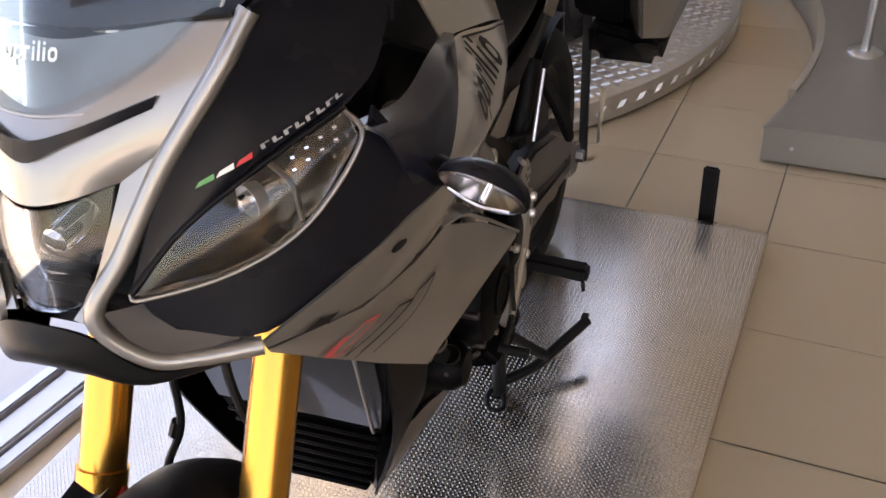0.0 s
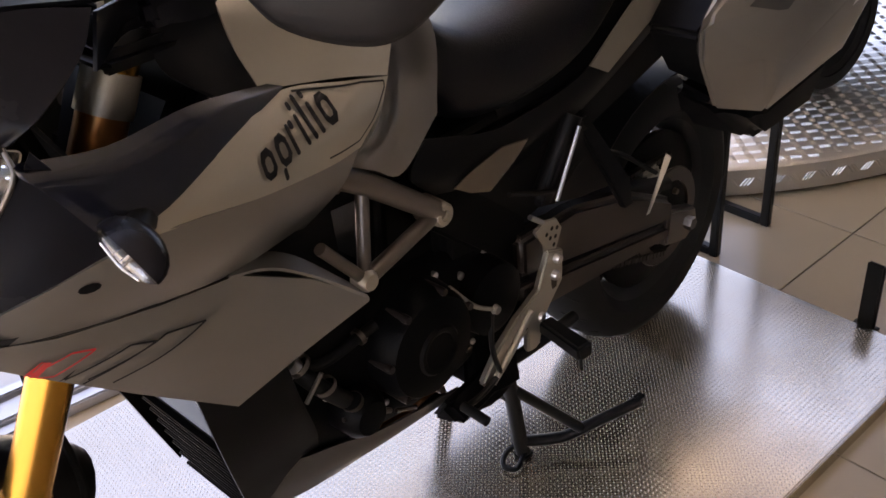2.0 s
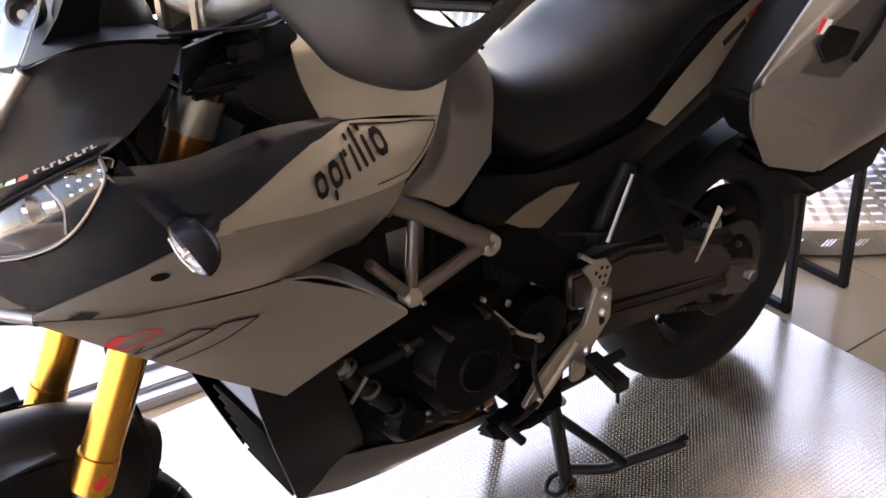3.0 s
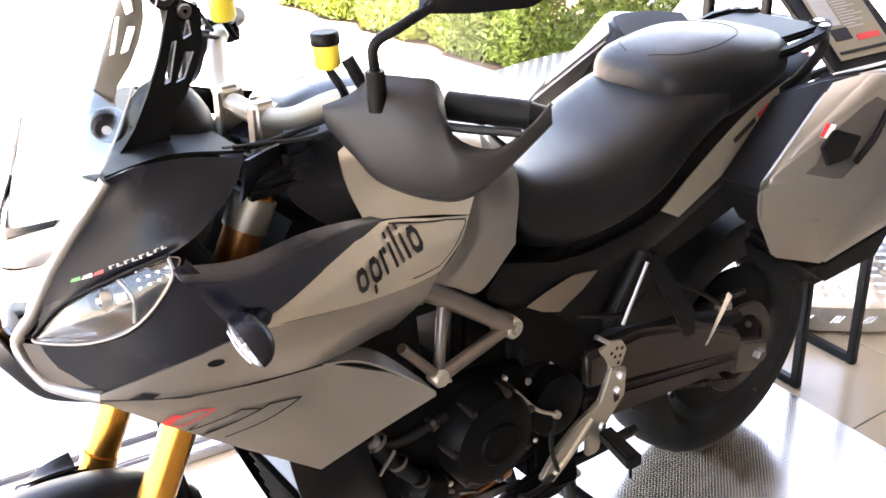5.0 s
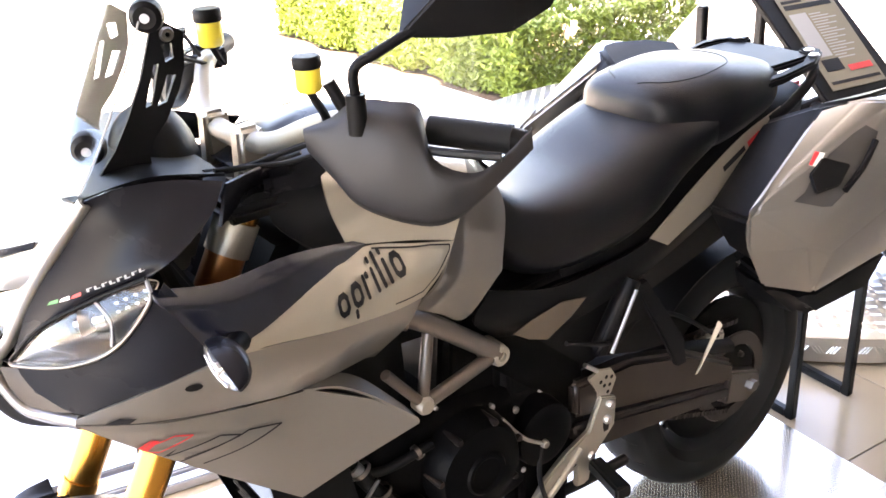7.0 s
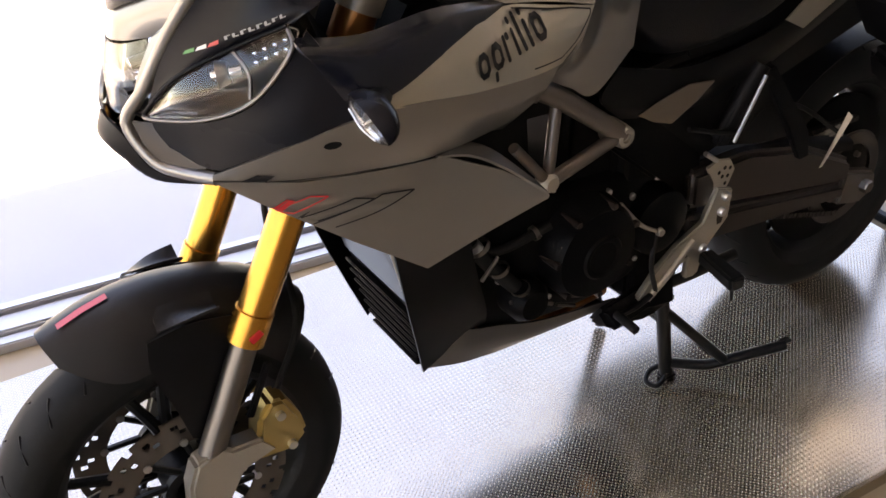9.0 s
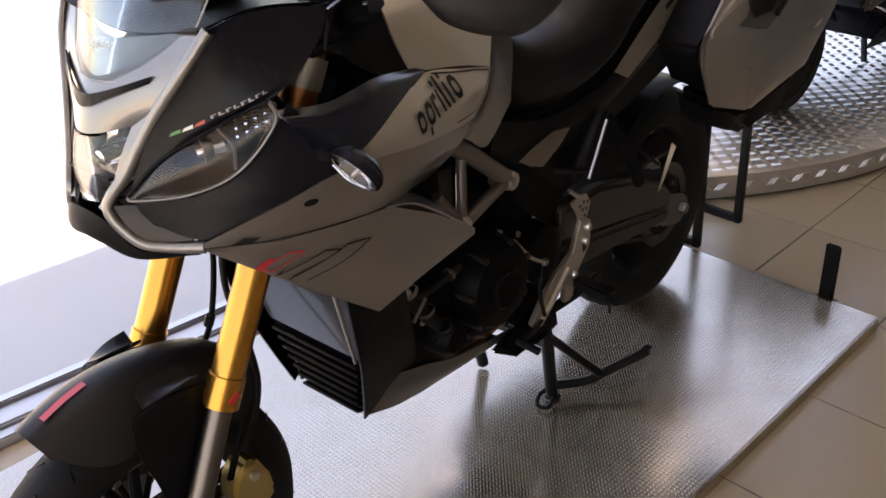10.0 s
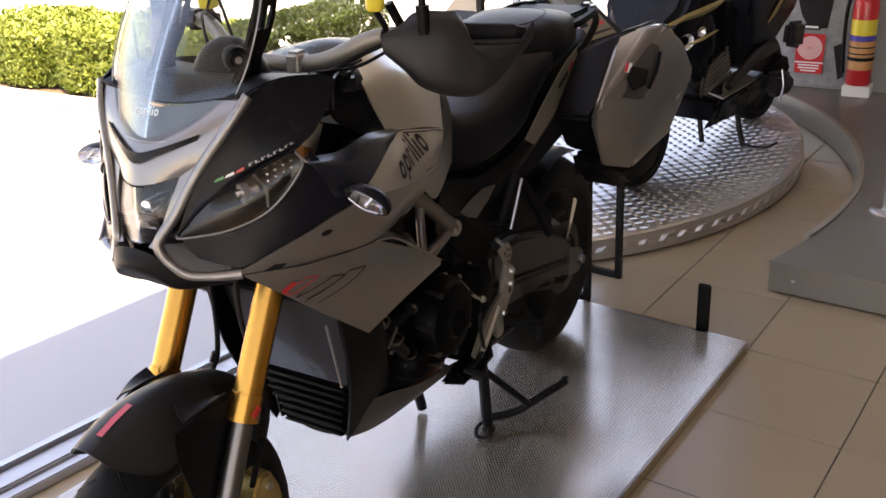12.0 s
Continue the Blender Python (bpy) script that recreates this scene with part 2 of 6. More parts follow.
WIN = [(-6.0, 2.13), (1.50, 0.738), (1.78, 1.05), (1.80, 1.55), (1.98, 2.06), (2.34, 2.54), (2.82, 2.86), (3.40, 2.92), (5.40, 2.92)]
ROOM = WIN + [(5.40, -7.0), (-6.0, -7.0)]
floor = structure("floor", plate([(x, y, FLOOR - 0.004) for x, y in ROOM], 0.25, 0, (0, 0, -1)), GROUT, "beige square floor tiles with dark joints", "floor")


def window_wall(name, a, b, z0, z1, panes, label, posts=True, sill=True):
    """A glazed wall from a to b: a low frame, posts, a head and panes."""
    a, b = V((*a, 0)), V((*b, 0))
    d = (b - a).normalized()
    ln = (b - a).length
    m = Matrix.Translation(a) @ Matrix.Rotation(math.atan2(d.y, d.x), 4, "Z")
    w = thing(name, label, "window", kind="structure")
    if sill:
        part("window_sill", box((0, -0.045, z0), (ln, 0.03, z0 + 0.042), 0.006, m), FRAMEAL, w, "", False)
        part("sill_lip", box((0, 0.032, z0), (ln, 0.065, z0 + 0.055), 0.004, m), STEEL, w, "", False)
        part("sill_strip", box((0, -0.085, z0), (ln, -0.047, z0 + 0.03), 0.004, m), FRAMEAL, w, "", False)
    part("window_head", box((0, -0.035, z1 - 0.08), (ln, 0.035, z1), 0.006, m), FRAMEAL, w, "", False)
    step = ln / panes
    if posts:
        for i in range(panes + 1):
            x = i * step
            part("window_post", box((x - 0.03, -0.034, z0 + 0.056), (x + 0.03, 0.034, z1 - 0.081), 0.004, m), FRAMEAL, w, "", False)
    for i in range(panes):
        p = part("pane", box((i * step, 0.042, z0 + 0.057), ((i + 1) * step, 0.052, z1 - 0.082), 0, m), PANE, w, "", False)
        p.visible_shadow = False
    return w


ZC = 4.2
XW = 4.85
window_wall("window_1", WIN[0], WIN[1], FLOOR, ZC, 2, "floor-length shop window in a low aluminium frame", False)
for k in range(1, 8):
    window_wall("window_2", WIN[k], WIN[k + 1], FLOOR, ZC, 1, "frameless pane of the curved glazed bay", False, False)
window_wall("window_4", (-6.0, -7.0), (-6.0, 2.1), FLOOR, ZC, 4, "glazed shopfront behind the camera")
structure("wall_south", box((-6.1, -7.15, FLOOR), (5.39, -7.0, ZC)), WALLM, "pale plaster showroom wall", "wall")
structure("ceiling", plate([(x * 1.01, y * 1.01, ZC) for x, y in ROOM], 0.2, 0, (0, 0, 1)), CEIL, "plain white showroom ceiling", "ceiling")
window_wall("window_3", (5.43, 2.92), (5.43, 0.13), FLOOR, ZC, 1, "tall pane closing the glazed bay", False)
structure("wall_east", box((XW, -7.1, FLOOR), (5.55, 0.12, ZC)), WALLD, "grey showroom back wall", "wall")
structure("baseboard", box((XW - 0.015, -6.9, FLOOR), (XW - 0.001, -3.25, FLOOR + 0.05), 0.003), WALLM, "pale skirting board along the back wall", "baseboard")

OUT = -0.075
ground = structure("ground", box((-90, -70, OUT - 0.3), (90, 140, OUT)), PAVE, "bright sunlit concrete paving outside the window", "ground")
# Strip of paving beside the window with the building's shade in its colour.
structure("pavement", plate([(-6.2, 3.2, OUT + 0.002), (-6.2, 2.25, OUT + 0.002), (1.40, 0.86, OUT + 0.002), (1.62, 1.62, OUT + 0.002)], 0.012, 0.004, (0, 0, 1)), APRON_SHADE, "concrete apron along the shop window, tinted blue-grey as building shade", "pavement")

# ---- checker platform under the bike ----
PX0, PX1, PY0, PY1 = -2.3, 0.847, -0.449, 0.80
platform = thing("display_platform", "low worn aluminium tread plate platform on the tiled floor", "platform")
part("deck", box((PX0, PY0, FLOOR + 0.012), (PX1, PY1, -0.0008), 0.003, ENV), PLATE, platform, "", False)
part("edge_skirt", box((PX0, PY0 - 0.002, FLOOR), (PX1 - 0.004, PY0 + 0.004, -0.006), 0.001, ENV), PLATE, platform, "", False)
part("base_frame", box((PX0 + 0.02, PY0 + 0.02, FLOOR), (PX1 - 0.02, PY1 - 0.02, FLOOR + 0.011), 0, ENV), BLACKSTEEL, platform, "", False)


def bumps(cells, ln, wd, ht, m):
    """Raised lozenges of a tread plate: (x, y, turn) each, in one mesh."""
    cells = np.array(cells)
    c, s = np.cos(cells[:, 2]), np.sin(cells[:, 2])
    base = np.array([(-ln, 0, 0), (0, -wd, 0), (ln, 0, 0), (0, wd, 0), (-ln * 0.35, 0, ht), (ln * 0.35, 0, ht)])
    vx = cells[:, 0, None] + c[:, None] * base[:, 0] - s[:, None] * base[:, 1]
    vy = cells[:, 1, None] + s[:, None] * base[:, 0] + c[:, None] * base[:, 1]
    vz = np.broadcast_to(base[:, 2], vx.shape)
    co = np.stack([vx, vy, vz], -1).reshape(-1, 3)
    f = []
    for k in range(len(cells)):
        o = 6 * k
        f += [(o, o + 1, o + 5, o + 4), (o + 1, o + 2, o + 5), (o + 2, o + 3, o + 4, o + 5), (o + 3, o, o + 4)]
    me = bpy.data.meshes.new("tread")
    me.from_pydata(co.tolist(), [], f)
    me.transform(m)
    return me


def stuff(name, me, material, parent, label):
    me.materials.append(material)
    ob = new(name, me)
    ob.parent = parent
    off = V((0, 0, 0)) if parent is None else parent.location
    ob.location = -V(off)
    return tagged(ob, label, kind="stuff")


STEP = 0.0104
grid = [(PX0 + 0.7 + STEP * (i + 0.5 * (j % 2)), PY0 + 0.006 + STEP * 0.5 * j, radians(45 if j % 2 else -45))
        for i in range(int((PX1 - PX0 - 0.71) / STEP)) for j in range(int((PY1 - PY0 - 0.01) / (STEP * 0.5)))]
stuff("tread_pattern", bumps(grid, 0.0032, 0.0015, 0.0012, ENV @ Matrix.Translation((0, 0, -0.0008))), PLATE, platform, "fine raised tread pattern")


# ---- the motorcycle ----
bike = thing("motorcycle", "grey and black touring motorcycle with gold forks on its centre stand", "motorcycle", at=(0.78, 0, 0))
WB, RF, RR = 1.565, 0.30, 0.317
from mathutils.bvhtree import BVHTree
from mathutils.geometry import tessellate_polygon


def tree_of(ob):
    off = ob.matrix_basis.translation.copy()
    q = ob.parent
    while q is not None:
        off += q.location
        q = q.parent
    return BVHTree.FromPolygons([v.co + off for v in ob.data.vertices], [p.vertices[:] for p in ob.data.polygons])


def laid(tree, x, z, lift, y0=-1.0):
    """The point of a side panel at (x, z), lifted off it, met from the left side."""
    hit, nor, _, _ = tree.ray_cast(V((x, y0, z)), V((0, 1, 0)))
    if hit is None:
        hit, nor, _, _ = tree.find_nearest(V((x, -0.25, z)))
    if nor.y > 0:
        nor = -nor
    return hit + nor * lift


def ribbon(tree, pts, w, lift=0.0022, steps=12, bm=None):
    """A flat painted line of width w along (x, z) points laid on a side panel."""
    bm = bm or bmesh.new()
    for a, b in zip(pts, pts[1:]):
        a, b = V((a[0], 0, a[1])), V((b[0], 0, b[1]))
        d = (b - a).normalized()
        n = V((-d.z, 0, d.x)) * w / 2
        row = []
        for k in range(steps + 1):
            p = a.lerp(b, k / steps)
            row.append([bm.verts.new(laid(tree, (p + s * n).x, (p + s * n).z, lift)) for s in (-1, 1)])
        for r, s in zip(row, row[1:]):
            bm.faces.new((r[0], r[1], s[1], s[0]))
    return bm


def blot(tree, pts, lift=0.0012, bm=None):
    """A flat patch with outline (x, z), laid on a side panel ring by ring."""
    bm = bm or bmesh.new()
    cx, cz = sum(p[0] for p in pts) / len(pts), sum(p[1] for p in pts) / len(pts)
    rings = [[bm.verts.new(laid(tree, cx + (x - cx) * k, cz + (z - cz) * k, lift)) for x, z in pts] for k in (1, 0.8, 0.6, 0.4, 0.2, 0.05)]
    for a, b in zip(rings, rings[1:]):
        for i in range(len(a)):
            bm.faces.new((a[i - 1], a[i], b[i], b[i - 1]))
    bm.faces.new(rings[-1])
    return bm


def rounded(pts, n=5):
    """A closed smooth outline through (x, z) points."""
    p = [V((x, 0, z)) for x, z in pts]
    line = crom(p[-2:] + p + p[:2], n)
    return [(q.x, q.z) for q in line[2 * n:2 * n + len(p) * n]]


def hull(pts, w=0.012):
    bm = bmesh.new()
    for p in pts:
        bm.verts.new(p)
    r = bmesh.ops.convex_hull(bm, input=bm.verts)
    bmesh.ops.delete(bm, geom=[g for g in r["geom_interior"] if isinstance(g, bmesh.types.BMVert)], context="VERTS")
    bmesh.ops.dissolve_limit(bm, angle_limit=radians(4), verts=bm.verts, edges=bm.edges)
    return bevel(bm, w, 3, 12)


def bars(o, u, v, cells, bm=None, put=None):
    """Blocks in the plane o + a*u + b*v: cells of (a0, a1, b0, b1), with a fifth number for the breadth of a hollow one."""
    bm = bm or bmesh.new()
    for a0, a1, b0, b1, *rim_ in cells:
        def outline_of(p, q, r, s):
            c = min(q - p, s - r) * 0.25
            return [(p + c, r), (q - c, r), (q, r + c), (q, s - c), (q - c, s), (p + c, s), (p, s - c), (p, r + c)]

        outer = [bm.verts.new(put(V(o) + a * V(u) + b * V(v))) for a, b in outline_of(a0, a1, b0, b1)]
        if rim_:
            w = rim_[0]
            inner = [bm.verts.new(put(V(o) + a * V(u) + b * V(v))) for a, b in outline_of(a0 + w, a1 - w, b0 + w, b1 - w)]
            for k in range(8):
                bm.faces.new((outer[k - 1], outer[k], inner[k], inner[k - 1]))
        else:
            bm.faces.new(outer)
    return bm


WORD7 = [(0, 0.115, 0, 0.12, 0.03), (0.15, 0.265, 0, 0.12, 0.03), (0.15, 0.182, -0.055, 0.0), (0.30, 0.332, 0.0, 0.12), (0.335, 0.375, 0.09, 0.12), (0.41, 0.442, 0, 0.12), (0.41, 0.445, 0.135, 0.165),
         (0.48, 0.515, 0, 0.17), (0.55, 0.585, 0, 0.12), (0.55, 0.585, 0.135, 0.165), (0.62, 0.735, 0, 0.12, 0.03)]


# wheels
def wheel(name, c, R, half, rim, label, front):
    x0, z0 = c
    prof = [(rim, -half * 0.72), (rim + 0.02, -half * 0.95), (R - 0.05, -half), (R - 0.022, -half * 0.86), (R - 0.007, -half * 0.55), (R, 0)]
    prof += [(r, -h) for r, h in reversed(prof[:-1])]
    w = part(name, lathe([(0.028, -half * 0.9), (0.04, -half * 0.9), (0.045, -half * 0.5), (0.045, half * 0.5), (0.04, half * 0.9), (0.028, half * 0.9)],
                         (x0, 0, z0), (0, 1, 0), 28, closed=True), BLACK, bike, label)
    part("tyre", lathe(prof, (x0, 0, z0), (0, 1, 0), 72), RUBBER, w, "black road tyre")
    g = bmesh.new()
    for k in range(26):
        a = 2 * math.pi * k / 26
        for s in (-1, 1):
            pts = []
            for u in (0.25, 0.5, 0.8):
                aa = a + s * 0.05 + 0.16 * (u - 0.25)
                r = R - 0.0 - (0.004 if u < 0.4 else 0.009 if u < 0.7 else 0.02) + 0.0012
                pts.append((x0 + r * math.cos(aa), s * half * u, z0 + r * math.sin(aa)))
            tube(pts, 0.0022, 5, 2, bm=g)
    tagged(part("tread_groove", g, BLACK, w), kind="stuff")
    part("rim", lathe([(rim - 0.012, -half * 0.55), (rim + 0.012, -half * 0.78), (rim + 0.014, -half * 0.7), (rim - 0.004, -half * 0.45), (rim - 0.02, 0),
                       (rim - 0.004, half * 0.45), (rim + 0.014, half * 0.7), (rim + 0.012, half * 0.78), (rim - 0.012, half * 0.55), (rim - 0.03, 0)],
                      (x0, 0, z0), (0, 1, 0), 64, closed=True), BLACKSTEEL, w, "black cast rim")
    for k in range(5):
        a = 2 * math.pi * (k + 0.35) / 5
        sp = bmesh.new()
        for da in (-0.17, 0.17):
            tube([(x0 + 0.04 * math.cos(a), 0, z0 + 0.04 * math.sin(a)), (x0 + 0.11 * math.cos(a + da * 0.6), 0, z0 + 0.11 * math.sin(a + da * 0.6)),
                  (x0 + (rim - 0.015) * math.cos(a + da), 0, z0 + (rim - 0.015) * math.sin(a + da))], (0.012, 0.009), 8, 3, bm=sp)
        part("spoke", sp, BLACKSTEEL, w)
    return w


def disc(w, x0, y, z0, R, r0):
    """A brake disc with drilled holes, a slotted carrier and its rivets."""
    n = 72
    bm = bmesh.new()
    rings = (R, R - 0.012, R - 0.024, R - 0.036, r0)
    for s in (-0.0025, 0.0025):
        vs = [[bm.verts.new((x0 + r * math.cos(2 * math.pi * k / n), y + s, z0 + r * math.sin(2 * math.pi * k / n))) for k in range(n)] for r in rings]
        for i in range(len(rings) - 1):
            for k in range(n):
                hole = (i == 0 and k % 4 == 0) or (i == 1 and k % 4 == 2) or (i == 2 and k % 4 == 1)
                if not (hole and i < 3):
                    bm.faces.new((vs[i][k], vs[i][(k + 1) % n], vs[i + 1][(k + 1) % n], vs[i + 1][k]))
    d = part("brake_disc", bm, DISC, w, "drilled steel brake disc", False)
    c = lathe([(0.036, -0.006), (0.054, -0.006), (0.054, 0.006), (0.036, 0.006)], (x0, y, z0), (0, 1, 0), 30, closed=True)
    for k in range(10):
        a = 2 * math.pi * k / 10
        tube([(x0 + 0.05 * math.cos(a), y, z0 + 0.05 * math.sin(a)), (x0 + (r0 + 0.006) * math.cos(a + 0.3), y, z0 + (r0 + 0.006) * math.sin(a + 0.3))], 0.006, 6, 1, bm=c)
    tagged(part("disc_carrier", c, BLACKSTEEL, d), kind="stuff")
    rv = bmesh.new()
    for k in range(10):
        a = 2 * math.pi * k / 10 + 0.3
        lathe([(0, -0.006), (0.007, -0.006), (0.007, 0.006), (0, 0.006)], (x0 + (r0 + 0.004) * math.cos(a), y, z0 + (r0 + 0.004) * math.sin(a)), (0, 1, 0), 8, bm=rv)
    tagged(part("rivet", rv, STEEL, d), kind="stuff")


fw = wheel("front_wheel", (-0.012, RF), RF - 0.003, 0.06, 0.215, "black cast front wheel with twin brake discs", True)
disc(fw, -0.012, -0.068, RF, 0.16, 0.105)
disc(fw, -0.012, 0.068, RF, 0.16, 0.105)
rw = wheel("rear_wheel", (WB, RR), RR, 0.09, 0.215, "wide black rear wheel", False)
disc(rw, WB, 0.10, RR, 0.12, 0.08)
ring = lathe([(0.085, -0.105), (0.115, -0.105), (0.118, -0.101), (0.115, -0.097), (0.085, -0.097)], (WB, 0, RR), (0, 1, 0), 44, closed=True)
part("sprocket", ring, SWING, rw)

# fork
for s in (-1, 1):
    y = 0.105 * s
    f = part("fork_tube", tube([(0.118, y, 0.592), (0.128, y, 0.61), (0.405, y, 1.11)], 0.0275, 24, 1), GOLD, bike, "gold anodised fork tube")
    part("fork_seal", tube([(0.112, y, 0.581), (0.137, y, 0.627)], 0.0305, 24), GOLD, f)
    part("fork_badge", box((-0.011, -0.002, -0.006), (0.011, 0.002, 0.006), 0.001, Matrix.Translation((0.121, y - 0.0305, 0.602)) @ Matrix.Rotation(radians(-29), 4, "Y")), RED, f, "small red badge")
    sl = part("fork_slider", tube([(0.002, y, 0.36), (0.114, y, 0.584)], 0.0215, 20), DISC, bike, "polished inner fork leg")
    shoe = plate([(-0.04, y - 0.022, 0.29), (-0.03, y - 0.022, 0.36), (-0.012, y - 0.022, 0.40), (0.035, y - 0.022, 0.415), (0.05, y - 0.022, 0.40), (0.10, y - 0.022, 0.395),
                  (0.125, y - 0.022, 0.36), (0.06, y - 0.022, 0.345), (0.03, y - 0.022, 0.30), (0.01, y - 0.022, 0.262), (-0.025, y - 0.022, 0.262)], 0.04, 0.006, (0, 1, 0))
    ft = part("axle_clamp", shoe, ALU, bike, "pale cast fork foot")
    part("axle_end", lathe([(0, -0.02), (0.013, -0.02), (0.016, -0.016), (0.016, 0.03)], (-0.008, y - 0.012 * 1, 0.30), (0, 1, 0), 20), BLACKSTEEL, ft)
    cal = part("brake_caliper", bevel(plate([(0.085, y + 0.0 - 0.018, 0.345), (0.10, y - 0.018, 0.43), (0.125, y - 0.018, 0.455), (0.15, y - 0.018, 0.45), (0.172, y - 0.018, 0.40), (0.178, y - 0.018, 0.36), (0.15, y - 0.018, 0.335)], 0.05, 0.0, (0, -s, 0) if s > 0 else (0, 1, 0)), 0.008), mat("gold_caliper_%s" % ("a" if s < 0 else "b"), (0.42, 0.31, 0.13), 0.35, 0.8, fine=500), bike, "gold four-piston brake caliper")
    part("caliper_bolt", lathe([(0, -0.024), (0.008, -0.024), (0.008, 0.01)], (0.135, y - 0.002, 0.425), (0, 1, 0), 12), STEEL, cal)
    part("caliper_bolt", lathe([(0, -0.024), (0.008, -0.024), (0.008, 0.01)], (0.145, y - 0.002, 0.355), (0, 1, 0), 12), STEEL, cal)
    part("reflector_strip", box((-0.006, -0.004, -0.05), (0.006, 0.004, 0.05), 0.002, Matrix.Translation((0.108, y - 0.026, 0.50)) @ Matrix.Rotation(radians(27), 4, "Y")), BLACK, sl)
    cap = part("fork_cap", tube([(0.398, y, 1.098), (0.412, y, 1.123)], 0.034, 24), BLACKSTEEL, bike, "black fork top clamp")
    part("cap_nut", tube([(0.41, y, 1.12), (0.419, y, 1.136)], 0.019, 6, 1), DISC, cap)
    part("clamp_ring", tube([(0.362, y, 1.034), (0.386, y, 1.077)], 0.033, 24), ALU, cap, "bare alloy clamp ring")
    part("preload_tube", tube([(0.332, y, 0.98), (0.362, y, 1.034)], 0.0295, 24), COPPER, cap, "bronze anodised fork top")
part("lower_triple_clamp", bevel(box((0.24, -0.15, 0.855), (0.34, 0.15, 0.895), 0, Matrix.Translation((0, 0, 0))), 0.012), BLACKSTEEL, bike)
part("upper_triple_clamp", bevel(box((0.355, -0.15, 1.085), (0.47, 0.15, 1.11)), 0.01), BLACKSTEEL, bike)
part("brake_hose", tube([(0.15, -0.09, 0.45), (0.20, -0.085, 0.54), (0.21, -0.07, 0.62), (0.2, -0.05, 0.75), (0.25, -0.02, 0.9)], 0.0055, 8), RUBBER, bike)
part("brake_hose", tube([(0.15, 0.09, 0.45), (0.215, 0.085, 0.55), (0.235, 0.06, 0.63), (0.30, 0.12, 0.72), (0.27, 0.10, 0.85)], 0.0055, 8), RUBBER, bike)
part("hose_clip", tube([(0.228, 0.07, 0.60), (0.233, 0.064, 0.62)], 0.009, 8), BLACK, bike)


# front mudguard: a shell over the tyre with fins at the fork legs
def guard_point(a, u):
    r = 0.378 - max(0, 62 - a) * 0.0008
    half = 0.082 - max(0, a - 98) * 0.0011
    w = math.sin(u * math.pi / 2)
    dz = (1 - math.cos(u * math.pi / 2)) * 0.105
    rr = r - abs(dz)
    return (-0.012 + rr * math.cos(radians(a)), half * w, RF + rr * math.sin(radians(a)))


mg = part("mudguard", thick(loft([[guard_point(a, u / 6 * math.sqrt(1 - (max(0, a - 98) / 15) ** 2 * 0.85)) for u in range(-6, 7)] for a in [44 + 2 * k for k in range(35)]], cap=False, closed=False), 0.004), GUARD, bike, "matt black front mudguard")
both("fork_guard", lambda f: patch([f([(-0.022, -0.079, 0.625), (0.045, -0.090, 0.637), (0.112, -0.086, 0.618)]), f([(-0.028, -0.082, 0.57), (0.03, -0.088, 0.55), (0.085, -0.086, 0.53)]),
                                    f([(-0.010, -0.080, 0.49), (0.025, -0.084, 0.465), (0.058, -0.083, 0.45)]), f([(0.004, -0.078, 0.415), (0.022, -0.080, 0.405), (0.036, -0.080, 0.41)])], 0.004), BLACK, mg, "mudguard side lobe along the fork")
both("guard_wing", lambda f: patch([f([(-0.005, -0.085, 0.640), (0.045, -0.097, 0.652), (0.088, -0.100, 0.655)]), f([(-0.002, -0.070, 0.655), (0.04, -0.072, 0.650), (0.088, -0.075, 0.640)]), f([(0.01, -0.055, 0.662), (0.05, -0.055, 0.660), (0.09, -0.055, 0.655)])], 0.004), GUARD, mg)
rb = bmesh.new()
for a0, a1 in ((95, 107),):
    pts = [[(-0.012 + 0.3795 * math.cos(radians(a)), y0 + (a - 95) * -0.0006, RF + 0.3795 * math.sin(radians(a))) for a in (a0, (a0 + a1) / 2, a1)] for y0 in (-0.012, 0.002)]
    loft(pts, cap=False, closed=False, bm=rb)
part("red_marking", rb, RED, mg, "red lettering strip drawn as a bar")

# ---- nose ----
lens = patch([[(0.088, -0.066, 1.056), (0.062, -0.03, 1.045), (0.052, 0, 1.043), (0.062, 0.03, 1.045), (0.088, 0.066, 1.056)],
              [(0.064, -0.056, 1.0), (0.045, -0.028, 0.996), (0.04, 0, 0.994), (0.045, 0.028, 0.996), (0.064, 0.056, 1.0)],
              [(0.048, -0.034, 0.955), (0.039, -0.018, 0.951), (0.036, 0, 0.95), (0.039, 0.018, 0.951), (0.048, 0.034, 0.955)]], 0.003)
cl = part("centre_headlight", lens, LENS, bike, "clear centre headlight lens")
part("reflector", patch([[(0.13, -0.066, 1.052), (0.16, 0, 1.045), (0.13, 0.066, 1.052)], [(0.115, -0.05, 1.0), (0.15, 0, 0.99), (0.115, 0.05, 1.0)],
                         [(0.075, -0.034, 0.957), (0.085, 0, 0.955), (0.075, 0.034, 0.957)]], 0.003), CHROME, cl, "chrome reflector bowl")
part("bulb_shield", lathe([(0, -0.03), (0.012, -0.028), (0.016, 0), (0.016, 0.02)], (0.10, 0, 1.0), (1, 0, 0), 16), CHROME, cl)
part("lens_bar", box((0.05, -0.05, 0.985), (0.065, 0.05, 0.99)), BLACK, cl)
